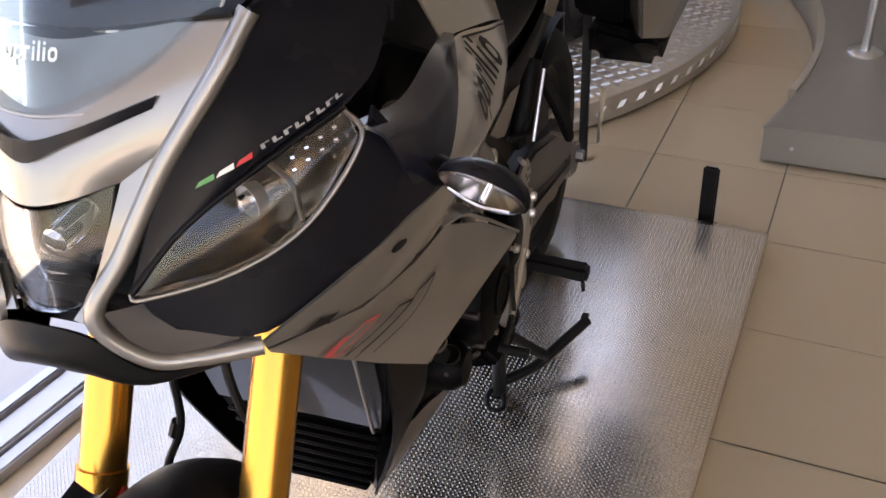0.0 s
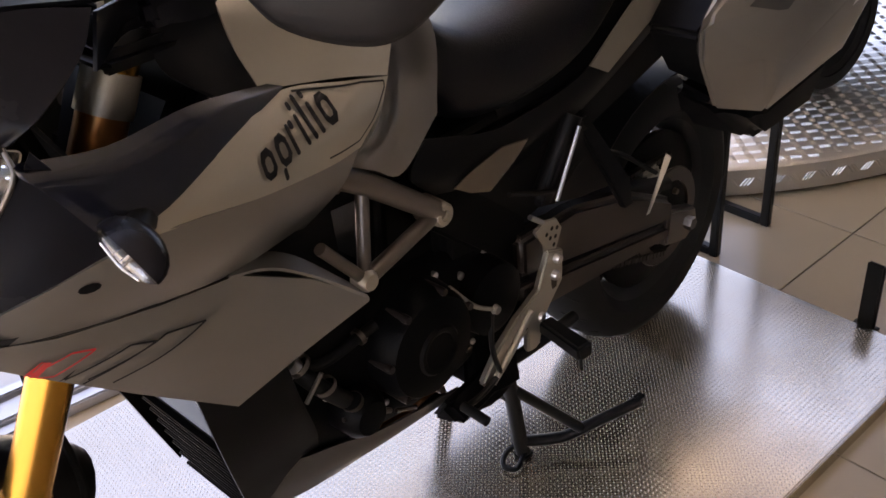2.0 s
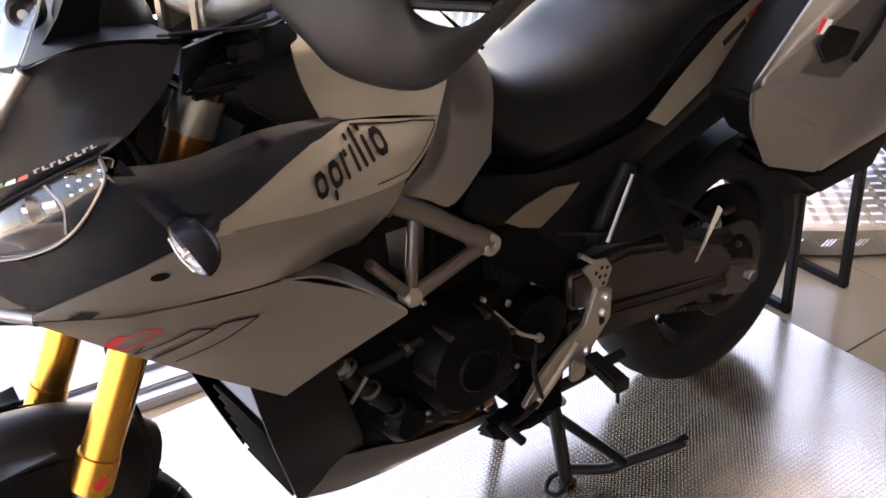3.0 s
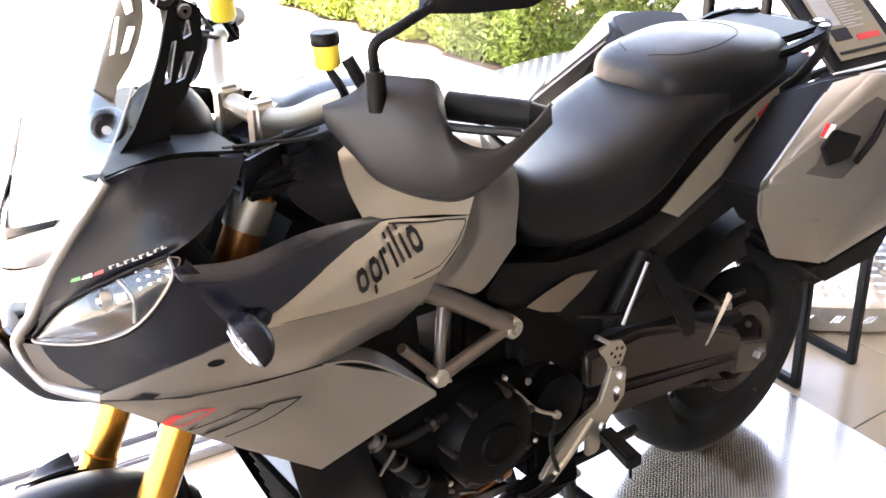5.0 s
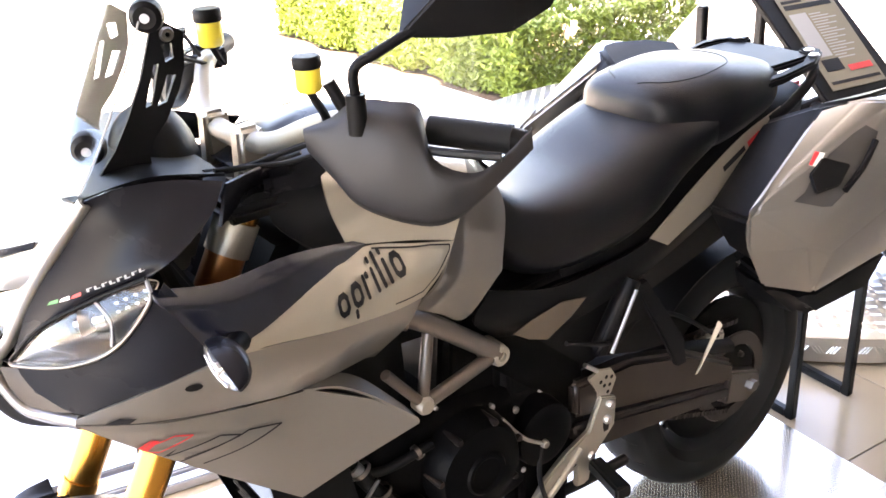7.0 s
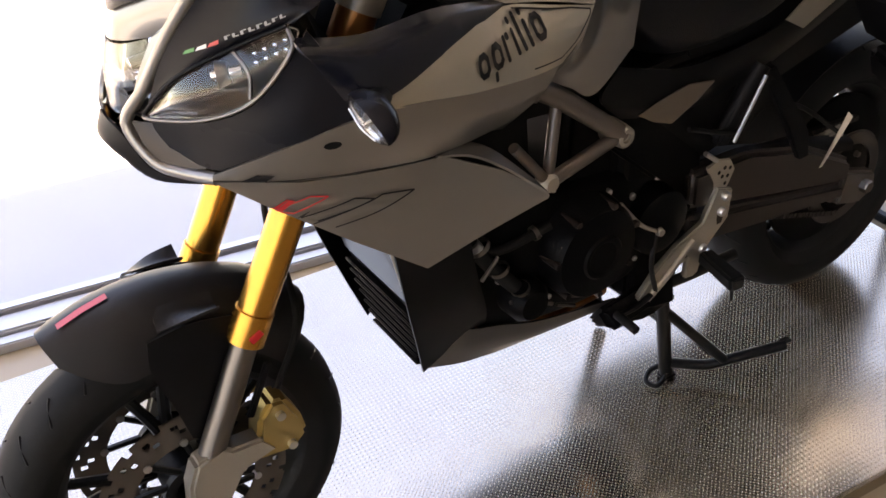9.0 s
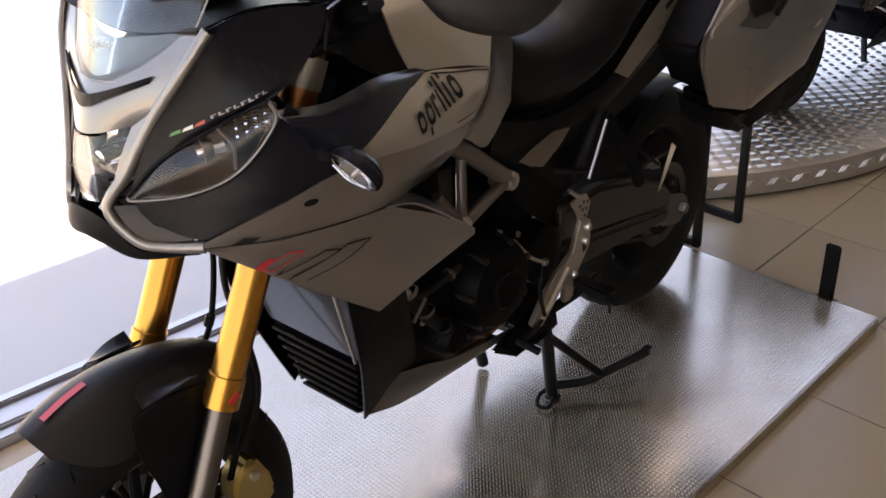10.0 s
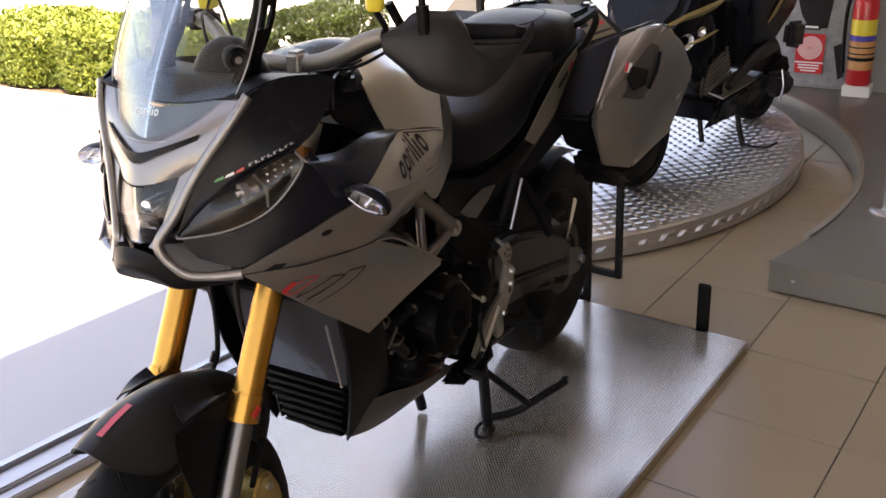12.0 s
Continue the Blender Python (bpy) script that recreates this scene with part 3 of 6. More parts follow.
part("nose_panel", patch([[(0.09, -0.07, 1.058), (0.065, -0.032, 1.049), (0.055, 0, 1.046), (0.065, 0.032, 1.049), (0.09, 0.07, 1.058)],
                          [(0.117, -0.124, 1.10), (0.085, -0.05, 1.09), (0.07, 0, 1.083), (0.085, 0.05, 1.09), (0.117, 0.124, 1.10)],
                          [(0.147, -0.157, 1.15), (0.112, -0.07, 1.13), (0.095, 0, 1.118), (0.112, 0.07, 1.13), (0.147, 0.157, 1.15)],
                          [(0.17, -0.168, 1.185), (0.15, -0.08, 1.17), (0.135, 0, 1.16), (0.15, 0.08, 1.17), (0.17, 0.168, 1.185)]], 0.004), GREY, bike, "metallic grey nose panel")
part("nose_chevron", patch([[(0.118, -0.105, 1.128), (0.083, -0.04, 1.106), (0.0725, 0, 1.098), (0.083, 0.04, 1.106), (0.118, 0.105, 1.128)],
                            [(0.116, -0.10, 1.118), (0.078, -0.035, 1.094), (0.0675, 0, 1.080), (0.078, 0.035, 1.094), (0.116, 0.10, 1.118)]], 0.003), DARK, bike)


def rib(f):
    mid = crom([V(p) for p in ((0.168, -0.172, 1.185), (0.138, -0.15, 1.14), (0.10, -0.107, 1.07), (0.066, -0.074, 1.0), (0.038, -0.050, 0.949), (0.052, -0.083, 0.902), (0.075, -0.12, 0.893), (0.102, -0.17, 0.896))], 6)
    out = V((-0.80, -0.55, 0.20)).normalized()
    rows = []
    for k, h, w in ((-1, -0.004, 0.0095), (-0.7, 0.003, 0.0095), (0, 0.0055, 0.0095), (0.7, 0.003, 0.0095), (1, -0.004, 0.0095)):
        line = []
        for i, p in enumerate(mid):
            d = (mid[min(i + 1, len(mid) - 1)] - mid[max(i - 1, 0)]).normalized()
            line.append(p + d.cross(out).normalized() * (k * w) + out * h)
        rows.append(f([tuple(p) for p in line]))
    return patch(rows, 0.005, 1, 3, smooth_u=False)


both("nose_rib", rib, GREY, bike, "raised grey rib round the headlight")
both("nose_band", lambda f: patch([f([(0.092, -0.071, 1.060), (0.070, -0.062, 1.02), (0.052, -0.045, 0.972), (0.036, -0.030, 0.947)]),
                                   f([(0.110, -0.108, 1.085), (0.085, -0.090, 1.03), (0.058, -0.068, 0.978), (0.034, -0.046, 0.945)])], 0.004, 5, 3), GREY, bike)
both("cheek_back", lambda f: patch([f([(0.052, -0.060, 0.966), (0.078, -0.096, 0.962), (0.125, -0.160, 0.968)]), f([(0.075, -0.055, 0.935), (0.105, -0.105, 0.925), (0.15, -0.155, 0.915)]),
                                    f([(0.08, -0.05, 0.905), (0.11, -0.10, 0.895), (0.15, -0.15, 0.895)])], 0.004), BLACK, bike)
part("headlight_housing", hull([(0.125, -0.05, 0.955), (0.125, 0.05, 0.955), (0.085, -0.05, 0.93), (0.085, 0.05, 0.93), (0.10, -0.10, 0.912), (0.10, 0.10, 0.912), (0.14, -0.14, 0.905), (0.14, 0.14, 0.905), (0.20, -0.14, 0.955), (0.20, 0.14, 0.955), (0.25, -0.20, 1.05), (0.25, 0.20, 1.05), (0.17, -0.06, 1.08), (0.17, 0.06, 1.08),
                                (0.30, -0.20, 1.0), (0.30, 0.20, 1.0), (0.30, -0.10, 0.93), (0.30, 0.10, 0.93), (0.24, -0.15, 1.13), (0.24, 0.15, 1.13)], 0.01), BLACK, bike)
part("nose_lining", hull([(0.075, -0.03, 0.925), (0.075, 0.03, 0.925), (0.085, -0.085, 0.893), (0.085, 0.085, 0.893), (0.15, -0.145, 0.893), (0.15, 0.145, 0.893), (0.20, -0.10, 0.885), (0.20, 0.10, 0.885), (0.19, -0.10, 0.92), (0.19, 0.10, 0.92), (0.11, -0.03, 0.955), (0.11, 0.03, 0.955)], 0.006), BLACK, bike)
both("cheek_inset", lambda f: patch([f([(0.045, -0.055, 0.952), (0.075, -0.085, 0.95)]), f([(0.052, -0.085, 0.897), (0.105, -0.162, 0.894)])], 0.004), SWING, bike)
chin = patch([[(0.105, -0.165, 0.887), (0.052, -0.088, 0.888), (0.03, -0.046, 0.935), (0.024, 0, 0.945), (0.03, 0.046, 0.935), (0.052, 0.088, 0.888), (0.105, 0.165, 0.887)],
              [(0.11, -0.14, 0.872), (0.05, -0.078, 0.872), (0.02, -0.035, 0.905), (0.012, 0, 0.915), (0.02, 0.035, 0.905), (0.05, 0.078, 0.872), (0.11, 0.14, 0.872)],
              [(0.16, -0.11, 0.865), (0.075, -0.06, 0.858), (0.05, -0.03, 0.87), (0.045, 0, 0.875), (0.05, 0.03, 0.87), (0.075, 0.06, 0.858), (0.16, 0.11, 0.865)]], 0.005)
part("chin", chin, BLACK, bike, "black plastic chin under the headlight")

# side headlights
HL_T = [(0.058, -0.078, 0.968), (0.095, -0.118, 1.018), (0.155, -0.172, 1.058), (0.209, -0.222, 1.088)]
HL_B = [(0.062, -0.086, 0.962), (0.11, -0.15, 0.97), (0.16, -0.20, 0.998), (0.203, -0.238, 1.062)]
HL_M = [(0.058, -0.083, 0.965), (0.098, -0.138, 0.995), (0.152, -0.192, 1.03), (0.205, -0.233, 1.076)]


def headlight(f, s):
    h = part("side_headlight", patch([f(HL_T), f(HL_M), f(HL_B)], 0.003, 6, 5), LENS, bike, "clear almond-shaped headlight")
    deep = [f([(p[0] + (0.06 if 0 < i < 3 else 0.02), p[1] + (0.04 if 0 < i < 3 else 0.015), p[2]) for i, p in enumerate(HL_M)])]
    part("reflector", patch([f(HL_T), deep[0], f(HL_B)], 0.002, 8, 6), mat("silvered_reflector_%d" % (s + 1), (0.43, 0.385, 0.33), 0.12, 1.0, vary=0.2, scale=30, fine=60, bump=0.06), h, "silvered reflector")
    c = f([(0.137, -0.158, 1.026)])[0]
    part("bulb_shield", lathe([(0, -0.010), (0.007, -0.008), (0.009, 0), (0.009, 0.03)], c, (1, 0.5 * s, 0.1), 18), CHROME, h)
    part("lamp_ring", lathe([(0.011, 0.012), (0.015, 0.0), (0.017, 0.0), (0.013, 0.014)], c, (1, 0.5 * s, 0.1), 26, closed=True), STEEL, h)
    bz = f([(p[0] - 0.002, p[1] - 0.003, p[2] + 0.001) for p in HL_B])
    part("lens_rim", tube([f(HL_T)[0]] + bz + [f(HL_T)[-1]], 0.0026, 8, 5), DISC, h)
    part("lens_rim", tube(f([(p[0] - 0.001, p[1] - 0.002, p[2] + 0.001) for p in HL_T]), 0.003, 8, 5), BLACK, h)
    part("divider", tube(f([(0.155, -0.172, 1.058), (0.165, -0.188, 1.03), (0.158, -0.196, 1.0)]), 0.0028, 8, 4), DISC, h)
    led = bmesh.new()
    for i in range(4):
        for j in range(3):
            p = f([(0.178 + 0.010 * i, -0.183 - 0.0095 * i, 1.062 - 0.012 * j + 0.006 * i)])[0]
            lathe([(0, -0.002), (0.002, -0.0015), (0.0028, 0.002)], p, (1, 0.8 * s, 0), 8, bm=led)
    part("position_light", led, CHROME, h)
    return h


headlight(lambda p: p, -1)
headlight(flip, 1)

# dark upper side panels and cheeks
UP = [[(0.170, -0.172, 1.186), (0.21, -0.185, 1.196), (0.27, -0.205, 1.196), (0.325, -0.228, 1.186)],
      [(0.138, -0.150, 1.138), (0.185, -0.185, 1.148), (0.25, -0.215, 1.155), (0.30, -0.235, 1.150)],
      [(0.100, -0.110, 1.068), (0.145, -0.165, 1.078), (0.20, -0.215, 1.10), (0.245, -0.240, 1.112)],
      [(0.062, -0.078, 0.972), (0.097, -0.121, 1.021), (0.157, -0.175, 1.061), (0.213, -0.226, 1.091)]]
ul, ur = both("upper_side_panel", lambda f: patch([f(r) for r in UP], 0.004, 5, 5), DARK, bike, "charcoal upper fairing panel")
CK = [[(0.062, -0.084, 0.960), (0.112, -0.152, 0.966), (0.163, -0.203, 0.996), (0.205, -0.241, 1.062), (0.222, -0.246, 1.086)],
      [(0.064, -0.09, 0.945), (0.115, -0.163, 0.94), (0.178, -0.222, 0.968), (0.235, -0.258, 1.02), (0.252, -0.264, 1.035)],
      [(0.072, -0.105, 0.925), (0.112, -0.170, 0.905), (0.19, -0.233, 0.942), (0.255, -0.266, 0.965), (0.290, -0.281, 0.981)]]
both("cheek_panel", lambda f: patch([f(r) for r in CK], 0.004, 5, 5), DARK, bike, "charcoal panel below the headlight")
TR = [[(0.205, -0.235, 1.078), (0.293, -0.243, 1.062), (0.40, -0.232, 1.062), (0.527, -0.205, 1.036)],
      [(0.208, -0.258, 1.068), (0.293, -0.263, 1.046), (0.40, -0.248, 1.050), (0.527, -0.213, 1.033)],
      [(0.225, -0.262, 1.04), (0.300, -0.270, 1.022), (0.405, -0.256, 1.033), (0.525, -0.216, 1.0315)],
      [(0.250, -0.265, 0.995), (0.305, -0.281, 0.990), (0.410, -0.259, 1.016), (0.523, -0.2175, 1.0305)]]
both("intake_trim", lambda f: patch([f(r) for r in TR], 0.004, 5, 4), TRIM, bike, "dark blue-black air intake trim")

# grey side fairing
C_T = [(0.286, -0.282, 0.982), (0.363, -0.2705, 1.005), (0.44, -0.2495, 1.023), (0.522, -0.218, 1.030), (0.60, -0.236, 1.017), (0.670, -0.233, 0.998)]
C_M = [(0.287, -0.283, 0.979), (0.362, -0.280, 0.985), (0.436, -0.270, 0.989), (0.507, -0.260, 0.989), (0.575, -0.262, 0.981), (0.638, -0.248, 0.968)]
C_B = [(0.288, -0.283, 0.975), (0.36, -0.2835, 0.965), (0.43, -0.279, 0.954), (0.49, -0.272, 0.946), (0.545, -0.266, 0.941), (0.595, -0.254, 0.938)]
# Upper panel in the lit tone; its brightness is put into the colour.
tl, tr = both("upper_fairing", lambda f: patch([f(C_T), f(C_M), f(C_B)], 0.004, 6, 6), GREY_LIT, bike, "metallic grey upper fairing panel")
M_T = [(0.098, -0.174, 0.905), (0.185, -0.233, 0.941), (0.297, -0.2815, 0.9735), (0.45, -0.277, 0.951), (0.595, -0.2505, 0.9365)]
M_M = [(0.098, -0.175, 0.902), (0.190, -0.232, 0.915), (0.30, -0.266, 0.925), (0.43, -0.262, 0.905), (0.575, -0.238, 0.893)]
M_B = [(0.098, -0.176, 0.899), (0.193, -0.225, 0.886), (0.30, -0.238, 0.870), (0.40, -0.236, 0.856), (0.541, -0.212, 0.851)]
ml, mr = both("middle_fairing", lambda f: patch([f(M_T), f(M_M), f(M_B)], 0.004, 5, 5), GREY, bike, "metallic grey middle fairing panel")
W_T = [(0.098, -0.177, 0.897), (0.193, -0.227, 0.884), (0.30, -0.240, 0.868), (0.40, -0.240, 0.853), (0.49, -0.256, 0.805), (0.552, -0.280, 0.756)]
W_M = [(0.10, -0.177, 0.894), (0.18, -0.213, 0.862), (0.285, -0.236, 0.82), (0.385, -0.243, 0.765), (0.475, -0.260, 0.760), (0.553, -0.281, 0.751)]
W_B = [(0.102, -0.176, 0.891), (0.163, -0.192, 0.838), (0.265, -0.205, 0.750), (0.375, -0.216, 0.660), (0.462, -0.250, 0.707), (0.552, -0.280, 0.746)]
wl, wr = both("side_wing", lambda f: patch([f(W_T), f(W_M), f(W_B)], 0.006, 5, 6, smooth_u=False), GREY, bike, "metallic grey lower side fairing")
both("wing_top", lambda f: patch([f([(0.39, -0.241, 0.858), (0.44, -0.25, 0.846), (0.49, -0.259, 0.812), (0.546, -0.288, 0.763)]),
                                  f([(0.39, -0.215, 0.862), (0.44, -0.22, 0.855), (0.49, -0.225, 0.828), (0.54, -0.262, 0.775)])], 0.004), GREY, bike)
both("fairing_fold", lambda f: patch([f([(0.30, -0.236, 0.870), (0.40, -0.234, 0.858), (0.545, -0.205, 0.852)]), f([(0.36, -0.16, 0.85), (0.45, -0.17, 0.84), (0.55, -0.17, 0.82)])], 0.004), BLACK, bike)

# marks on the left panels: word shapes as plain blocks, stripes, seams
t_up, t_mid, t_wing, t_dark = tree_of(tl), tree_of(ml), tree_of(wl), tree_of(ul)
u = V((0.170, 0, 0.031))
for cell in WORD7:
    part("mark_block", bars((0.440, 0, 0.965), u, V((0.0, 0, 0.25)), [cell], put=lambda p: laid(t_up, p.x, p.z, 0.0035)), INK, tl, "dark block of the maker's mark")
part("panel_seam", ribbon(t_up, [(0.530, 1.0255), (0.62, 1.0085), (0.658, 0.9965)], 0.0022), INK, tl)
part("panel_seam", ribbon(t_up, [(0.658, 0.9965), (0.655, 0.990), (0.618, 0.965), (0.59, 0.951)], 0.0022), INK, tl)
part("panel_seam", ribbon(t_up, [(0.59, 0.951), (0.535, 0.953)], 0.0022), INK, tl)
for pts, m in (([(0.157, 0.838), (0.205, 0.857), (0.228, 0.851), (0.187, 0.828)], RED), ([(0.190, 0.815), (0.262, 0.838), (0.288, 0.830), (0.212, 0.801)], INK),
               ([(0.217, 0.806), (0.300, 0.833), (0.348, 0.823), (0.240, 0.788)], INK)):
    part("outline_stripe", ribbon(t_wing, pts + [pts[0]] if m is RED else pts, 0.0024), m, wl, "thin outlined stripe")
part("seam_line", ribbon(t_mid, [(0.12, 0.895), (0.2, 0.889), (0.3, 0.874)], 0.0016), INK, ml)
part("fixing_hole", blot(t_mid, [(0.232 + 0.011 * math.cos(k * math.pi / 5), 0.936 + 0.006 * math.sin(k * math.pi / 5)) for k in range(10)]), BLACK, ml)
for x0, m in ((0.110, GREEN), (0.1215, WHITE), (0.133, RED)):
    part("flag_stripe", blot(t_dark, [(x0, 1.051 + (x0 - 0.112) * 0.5), (x0 + 0.0105, 1.056 + (x0 - 0.112) * 0.5), (x0 + 0.0115, 1.061 + (x0 - 0.112) * 0.5), (x0 + 0.003, 1.056 + (x0 - 0.112) * 0.5)], 0.002), m, ul)
nm = [(0.09 * k, 0.09 * k + 0.03, 0, 0.1) for k in range(8)] + [(0.09 * k + 0.03, 0.09 * k + 0.07, 0.0 if k % 2 else 0.075, 0.025 if k % 2 else 0.1) for k in range(8)]
part("model_mark", bars((0.150, 0, 1.0715), V((0.066, 0, 0.031)) * 1.3, V((0.0, 0, 0.042)), nm, put=lambda p: laid(t_dark, p.x, p.z, 0.002)), SILVER, ul, "pale model mark drawn as plain blocks")

# turn signals
for s in (-1, 1):
    st = part("turn_signal", tube([(0.30, 0.262 * s, 0.985), (0.272, 0.30 * s, 0.998)], (0.018, 0.012), 12), BLACK, bike, "black turn signal with a clear lens")
    e1 = V((0.0, 0.083 * s, -0.026)).normalized()
    e0 = V((0.86, -0.05 * s, 0.42))
    e0 = (e0 - e1 * e0.dot(e1)).normalized()
    e2 = e0.cross(e1)
    m = Matrix.Translation((0.246, 0.335 * s, 1.001)) @ Matrix((e0, e1, e2)).transposed().to_4x4()
    sh = bmesh.new()
    bmesh.ops.create_uvsphere(sh, u_segments=22, v_segments=14, radius=1, matrix=m @ Matrix.Diagonal((0.030, 0.0455, 0.021, 1)))
    bmesh.ops.bisect_plane(sh, geom=sh.verts[:] + sh.edges[:] + sh.faces[:], plane_co=m @ V((-0.003, 0, 0)), plane_no=m.to_3x3() @ V((-1, 0, 0)), clear_outer=True)
    part("housing", sh, DARK, st)
    ln = bmesh.new()
    bmesh.ops.create_uvsphere(ln, u_segments=22, v_segments=14, radius=1, matrix=m @ Matrix.Diagonal((0.016, 0.0445, 0.0205, 1)))
    bmesh.ops.bisect_plane(ln, geom=ln.verts[:] + ln.edges[:] + ln.faces[:], plane_co=m @ V((-0.0035, 0, 0)), plane_no=m.to_3x3() @ V((1, 0, 0)), clear_outer=True)
    part("lens", ln, LENS, st, "clear signal lens")
    rf = bmesh.new()
    bmesh.ops.create_circle(rf, cap_ends=True, segments=28, radius=1, matrix=m @ Matrix.Translation((-0.0028, 0, 0)) @ Matrix.Diagonal((1, 0.043, 0.0195, 1)) @ Matrix.Rotation(radians(90), 4, "Y"))
    part("reflector", rf, CHROME, st)
    part("bulb", lathe([(0, -0.011), (0.004, -0.009), (0.004, 0.001)], m @ V((-0.003, 0.004, 0)), m.to_3x3() @ V((1, 0, 0)), 10), CHROME, st)
    part("lens_rib", tube([m @ V((-0.012, -0.03, 0)), m @ V((-0.015, 0, 0.004)), m @ V((-0.012, 0.03, 0))], 0.0012, 6), STEEL, st)

# ---- tank, seat, tail ----
TK = [[(0.500, -0.208, 1.036), (0.60, -0.230, 1.02), (0.673, -0.229, 0.997), (0.645, -0.230, 0.940), (0.614, -0.200, 0.887)],
      [(0.490, -0.190, 1.085), (0.60, -0.205, 1.075), (0.715, -0.200, 1.035), (0.715, -0.190, 0.930), (0.675, -0.178, 0.848)],
      [(0.495, -0.165, 1.125), (0.60, -0.17, 1.125), (0.745, -0.175, 1.075), (0.785, -0.168, 0.950), (0.735, -0.168, 0.815)],
      [(0.52, -0.11, 1.15), (0.62, -0.11, 1.16), (0.765, -0.125, 1.105), (0.835, -0.150, 1.0), (0.826, -0.155, 0.868)]]
# One paint in two tones: lit cover in front, shaded panel behind.
both("tank_cover", lambda f: patch([f(r[:3]) for r in TK], 0.004, 6, 6), GREY_LIT, bike, "metallic grey tank cover in the lit paint tone")
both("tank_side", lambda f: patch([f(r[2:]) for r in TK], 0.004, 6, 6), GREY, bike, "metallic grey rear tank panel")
part("tank_top", patch([[(0.43, -0.13, 1.12), (0.52, -0.112, 1.149), (0.62, -0.112, 1.158), (0.75, -0.112, 1.119), (0.84, -0.136, 1.034)],
                        [(0.42, 0, 1.13), (0.52, 0, 1.165), (0.62, 0, 1.18), (0.75, 0, 1.14), (0.85, 0, 1.03)],
                        [(0.43, 0.13, 1.12), (0.52, 0.112, 1.149), (0.62, 0.112, 1.158), (0.75, 0.112, 1.119), (0.84, 0.136, 1.034)]], 0.006, 5, 6), DARK, bike, "dark tank top")
both("cockpit_side", lambda f: patch([f([(0.33, -0.225, 1.18), (0.40, -0.19, 1.175), (0.47, -0.16, 1.16), (0.52, -0.14, 1.15)]),
                                      f([(0.31, -0.235, 1.13), (0.39, -0.16, 1.13), (0.46, -0.165, 1.12), (0.505, -0.165, 1.12)])], 0.004), DARK, bike)
both("intake_duct", lambda f: patch([f([(0.455, -0.215, 1.04), (0.50, -0.205, 1.04)]), f([(0.42, -0.15, 1.075), (0.492, -0.185, 1.09)]), f([(0.43, -0.13, 1.12), (0.50, -0.16, 1.125)])], 0.006), BLACK, bike)
part("cable_run", tube([(0.32, -0.18, 1.185), (0.38, -0.17, 1.175), (0.45, -0.18, 1.185), (0.49, -0.22, 1.205)], 0.0045, 8), RUBBER, bike)
part("ignition_cover", bevel(box((0.40, -0.19, 1.13), (0.45, -0.13, 1.165), 0, Matrix.Identity(4)), 0.01), DARK, bike)


def seat_ring(x, w, zt, zb, k=0.62, n=28):
    out = []
    for i in range(n):
        a = 2 * math.pi * i / n
        c, s = math.cos(a), math.sin(a)
        out.append((x, w * math.copysign(abs(c) ** k, c), (zt + zb) / 2 + (zt - zb) / 2 * math.copysign(abs(s) ** k, s)))
    return out


def body(stations, k=0.62, m=5):
    cols = crom([V(s + (0,)) if len(s) == 3 else V((s[0], s[1], s[2])) for s in [(a, b, c) for a, b, c, d in stations]], m)
    low = crom([V((a, d, 0)) for a, b, c, d in stations], m)
    return loft([seat_ring(p.x, p.y, p.z, q.y, k) for p, q in zip(cols, low)])


seat = part("seat", body([(0.835, 0.10, 1.02, 0.90), (0.86, 0.128, 1.005, 0.85), (0.92, 0.142, 0.968, 0.80), (1.0, 0.152, 0.955, 0.785), (1.10, 0.158, 0.962, 0.79),
                          (1.2, 0.162, 1.0, 0.815), (1.3, 0.155, 1.03, 0.88), (1.40, 0.145, 1.03, 0.93)]), LEATHER, bike, "black vinyl rider seat")
pil = part("pillion_seat", body([(1.252, 0.05, 1.050, 0.99), (1.267, 0.10, 1.070, 0.975), (1.310, 0.130, 1.086, 0.945), (1.395, 0.143, 1.097, 0.915), (1.48, 0.149, 1.095, 0.93), (1.60, 0.128, 1.077, 0.96), (1.67, 0.08, 1.055, 0.99)], 0.66), LEATHER, bike, "raised black pillion seat")
t_pil = tree_of(pil)
loop = crom([V(p) for p in ((1.285, -0.03, 0), (1.32, -0.08, 0), (1.40, -0.10, 0), (1.49, -0.082, 0), (1.535, -0.03, 0), (1.54, 0.0, 0), (1.535, 0.03, 0), (1.49, 0.082, 0), (1.40, 0.10, 0), (1.32, 0.08, 0), (1.285, 0.03, 0))], 4)
part("seam", tube([t_pil.ray_cast(V((p.x, p.y, 2)), V((0, 0, -1)))[0] for p in loop], 0.0016, 6, 1), BLACK, pil)
# Tail panel also takes the grey paint's lit tone.
both("tail_panel", lambda f: patch([f([(1.19, -0.163, 0.816), (1.33, -0.160, 0.895), (1.47, -0.152, 0.955), (1.605, -0.142, 0.985)]),
                                    f([(1.235, -0.168, 0.79), (1.38, -0.166, 0.848), (1.51, -0.158, 0.90), (1.62, -0.146, 0.950)])], 0.004), GREY_LIT, bike, "grey tail side panel")
t_tail = tree_of(bpy.data.objects["tail_panel"])
part("tail_mark", ribbon(t_tail, [(1.40, 0.902), (1.47, 0.930)], 0.012), INK, bpy.data.objects["tail_panel"])
part("tail_mark", ribbon(t_tail, [(1.48, 0.934), (1.52, 0.949)], 0.012), RED, bpy.data.objects["tail_panel"])
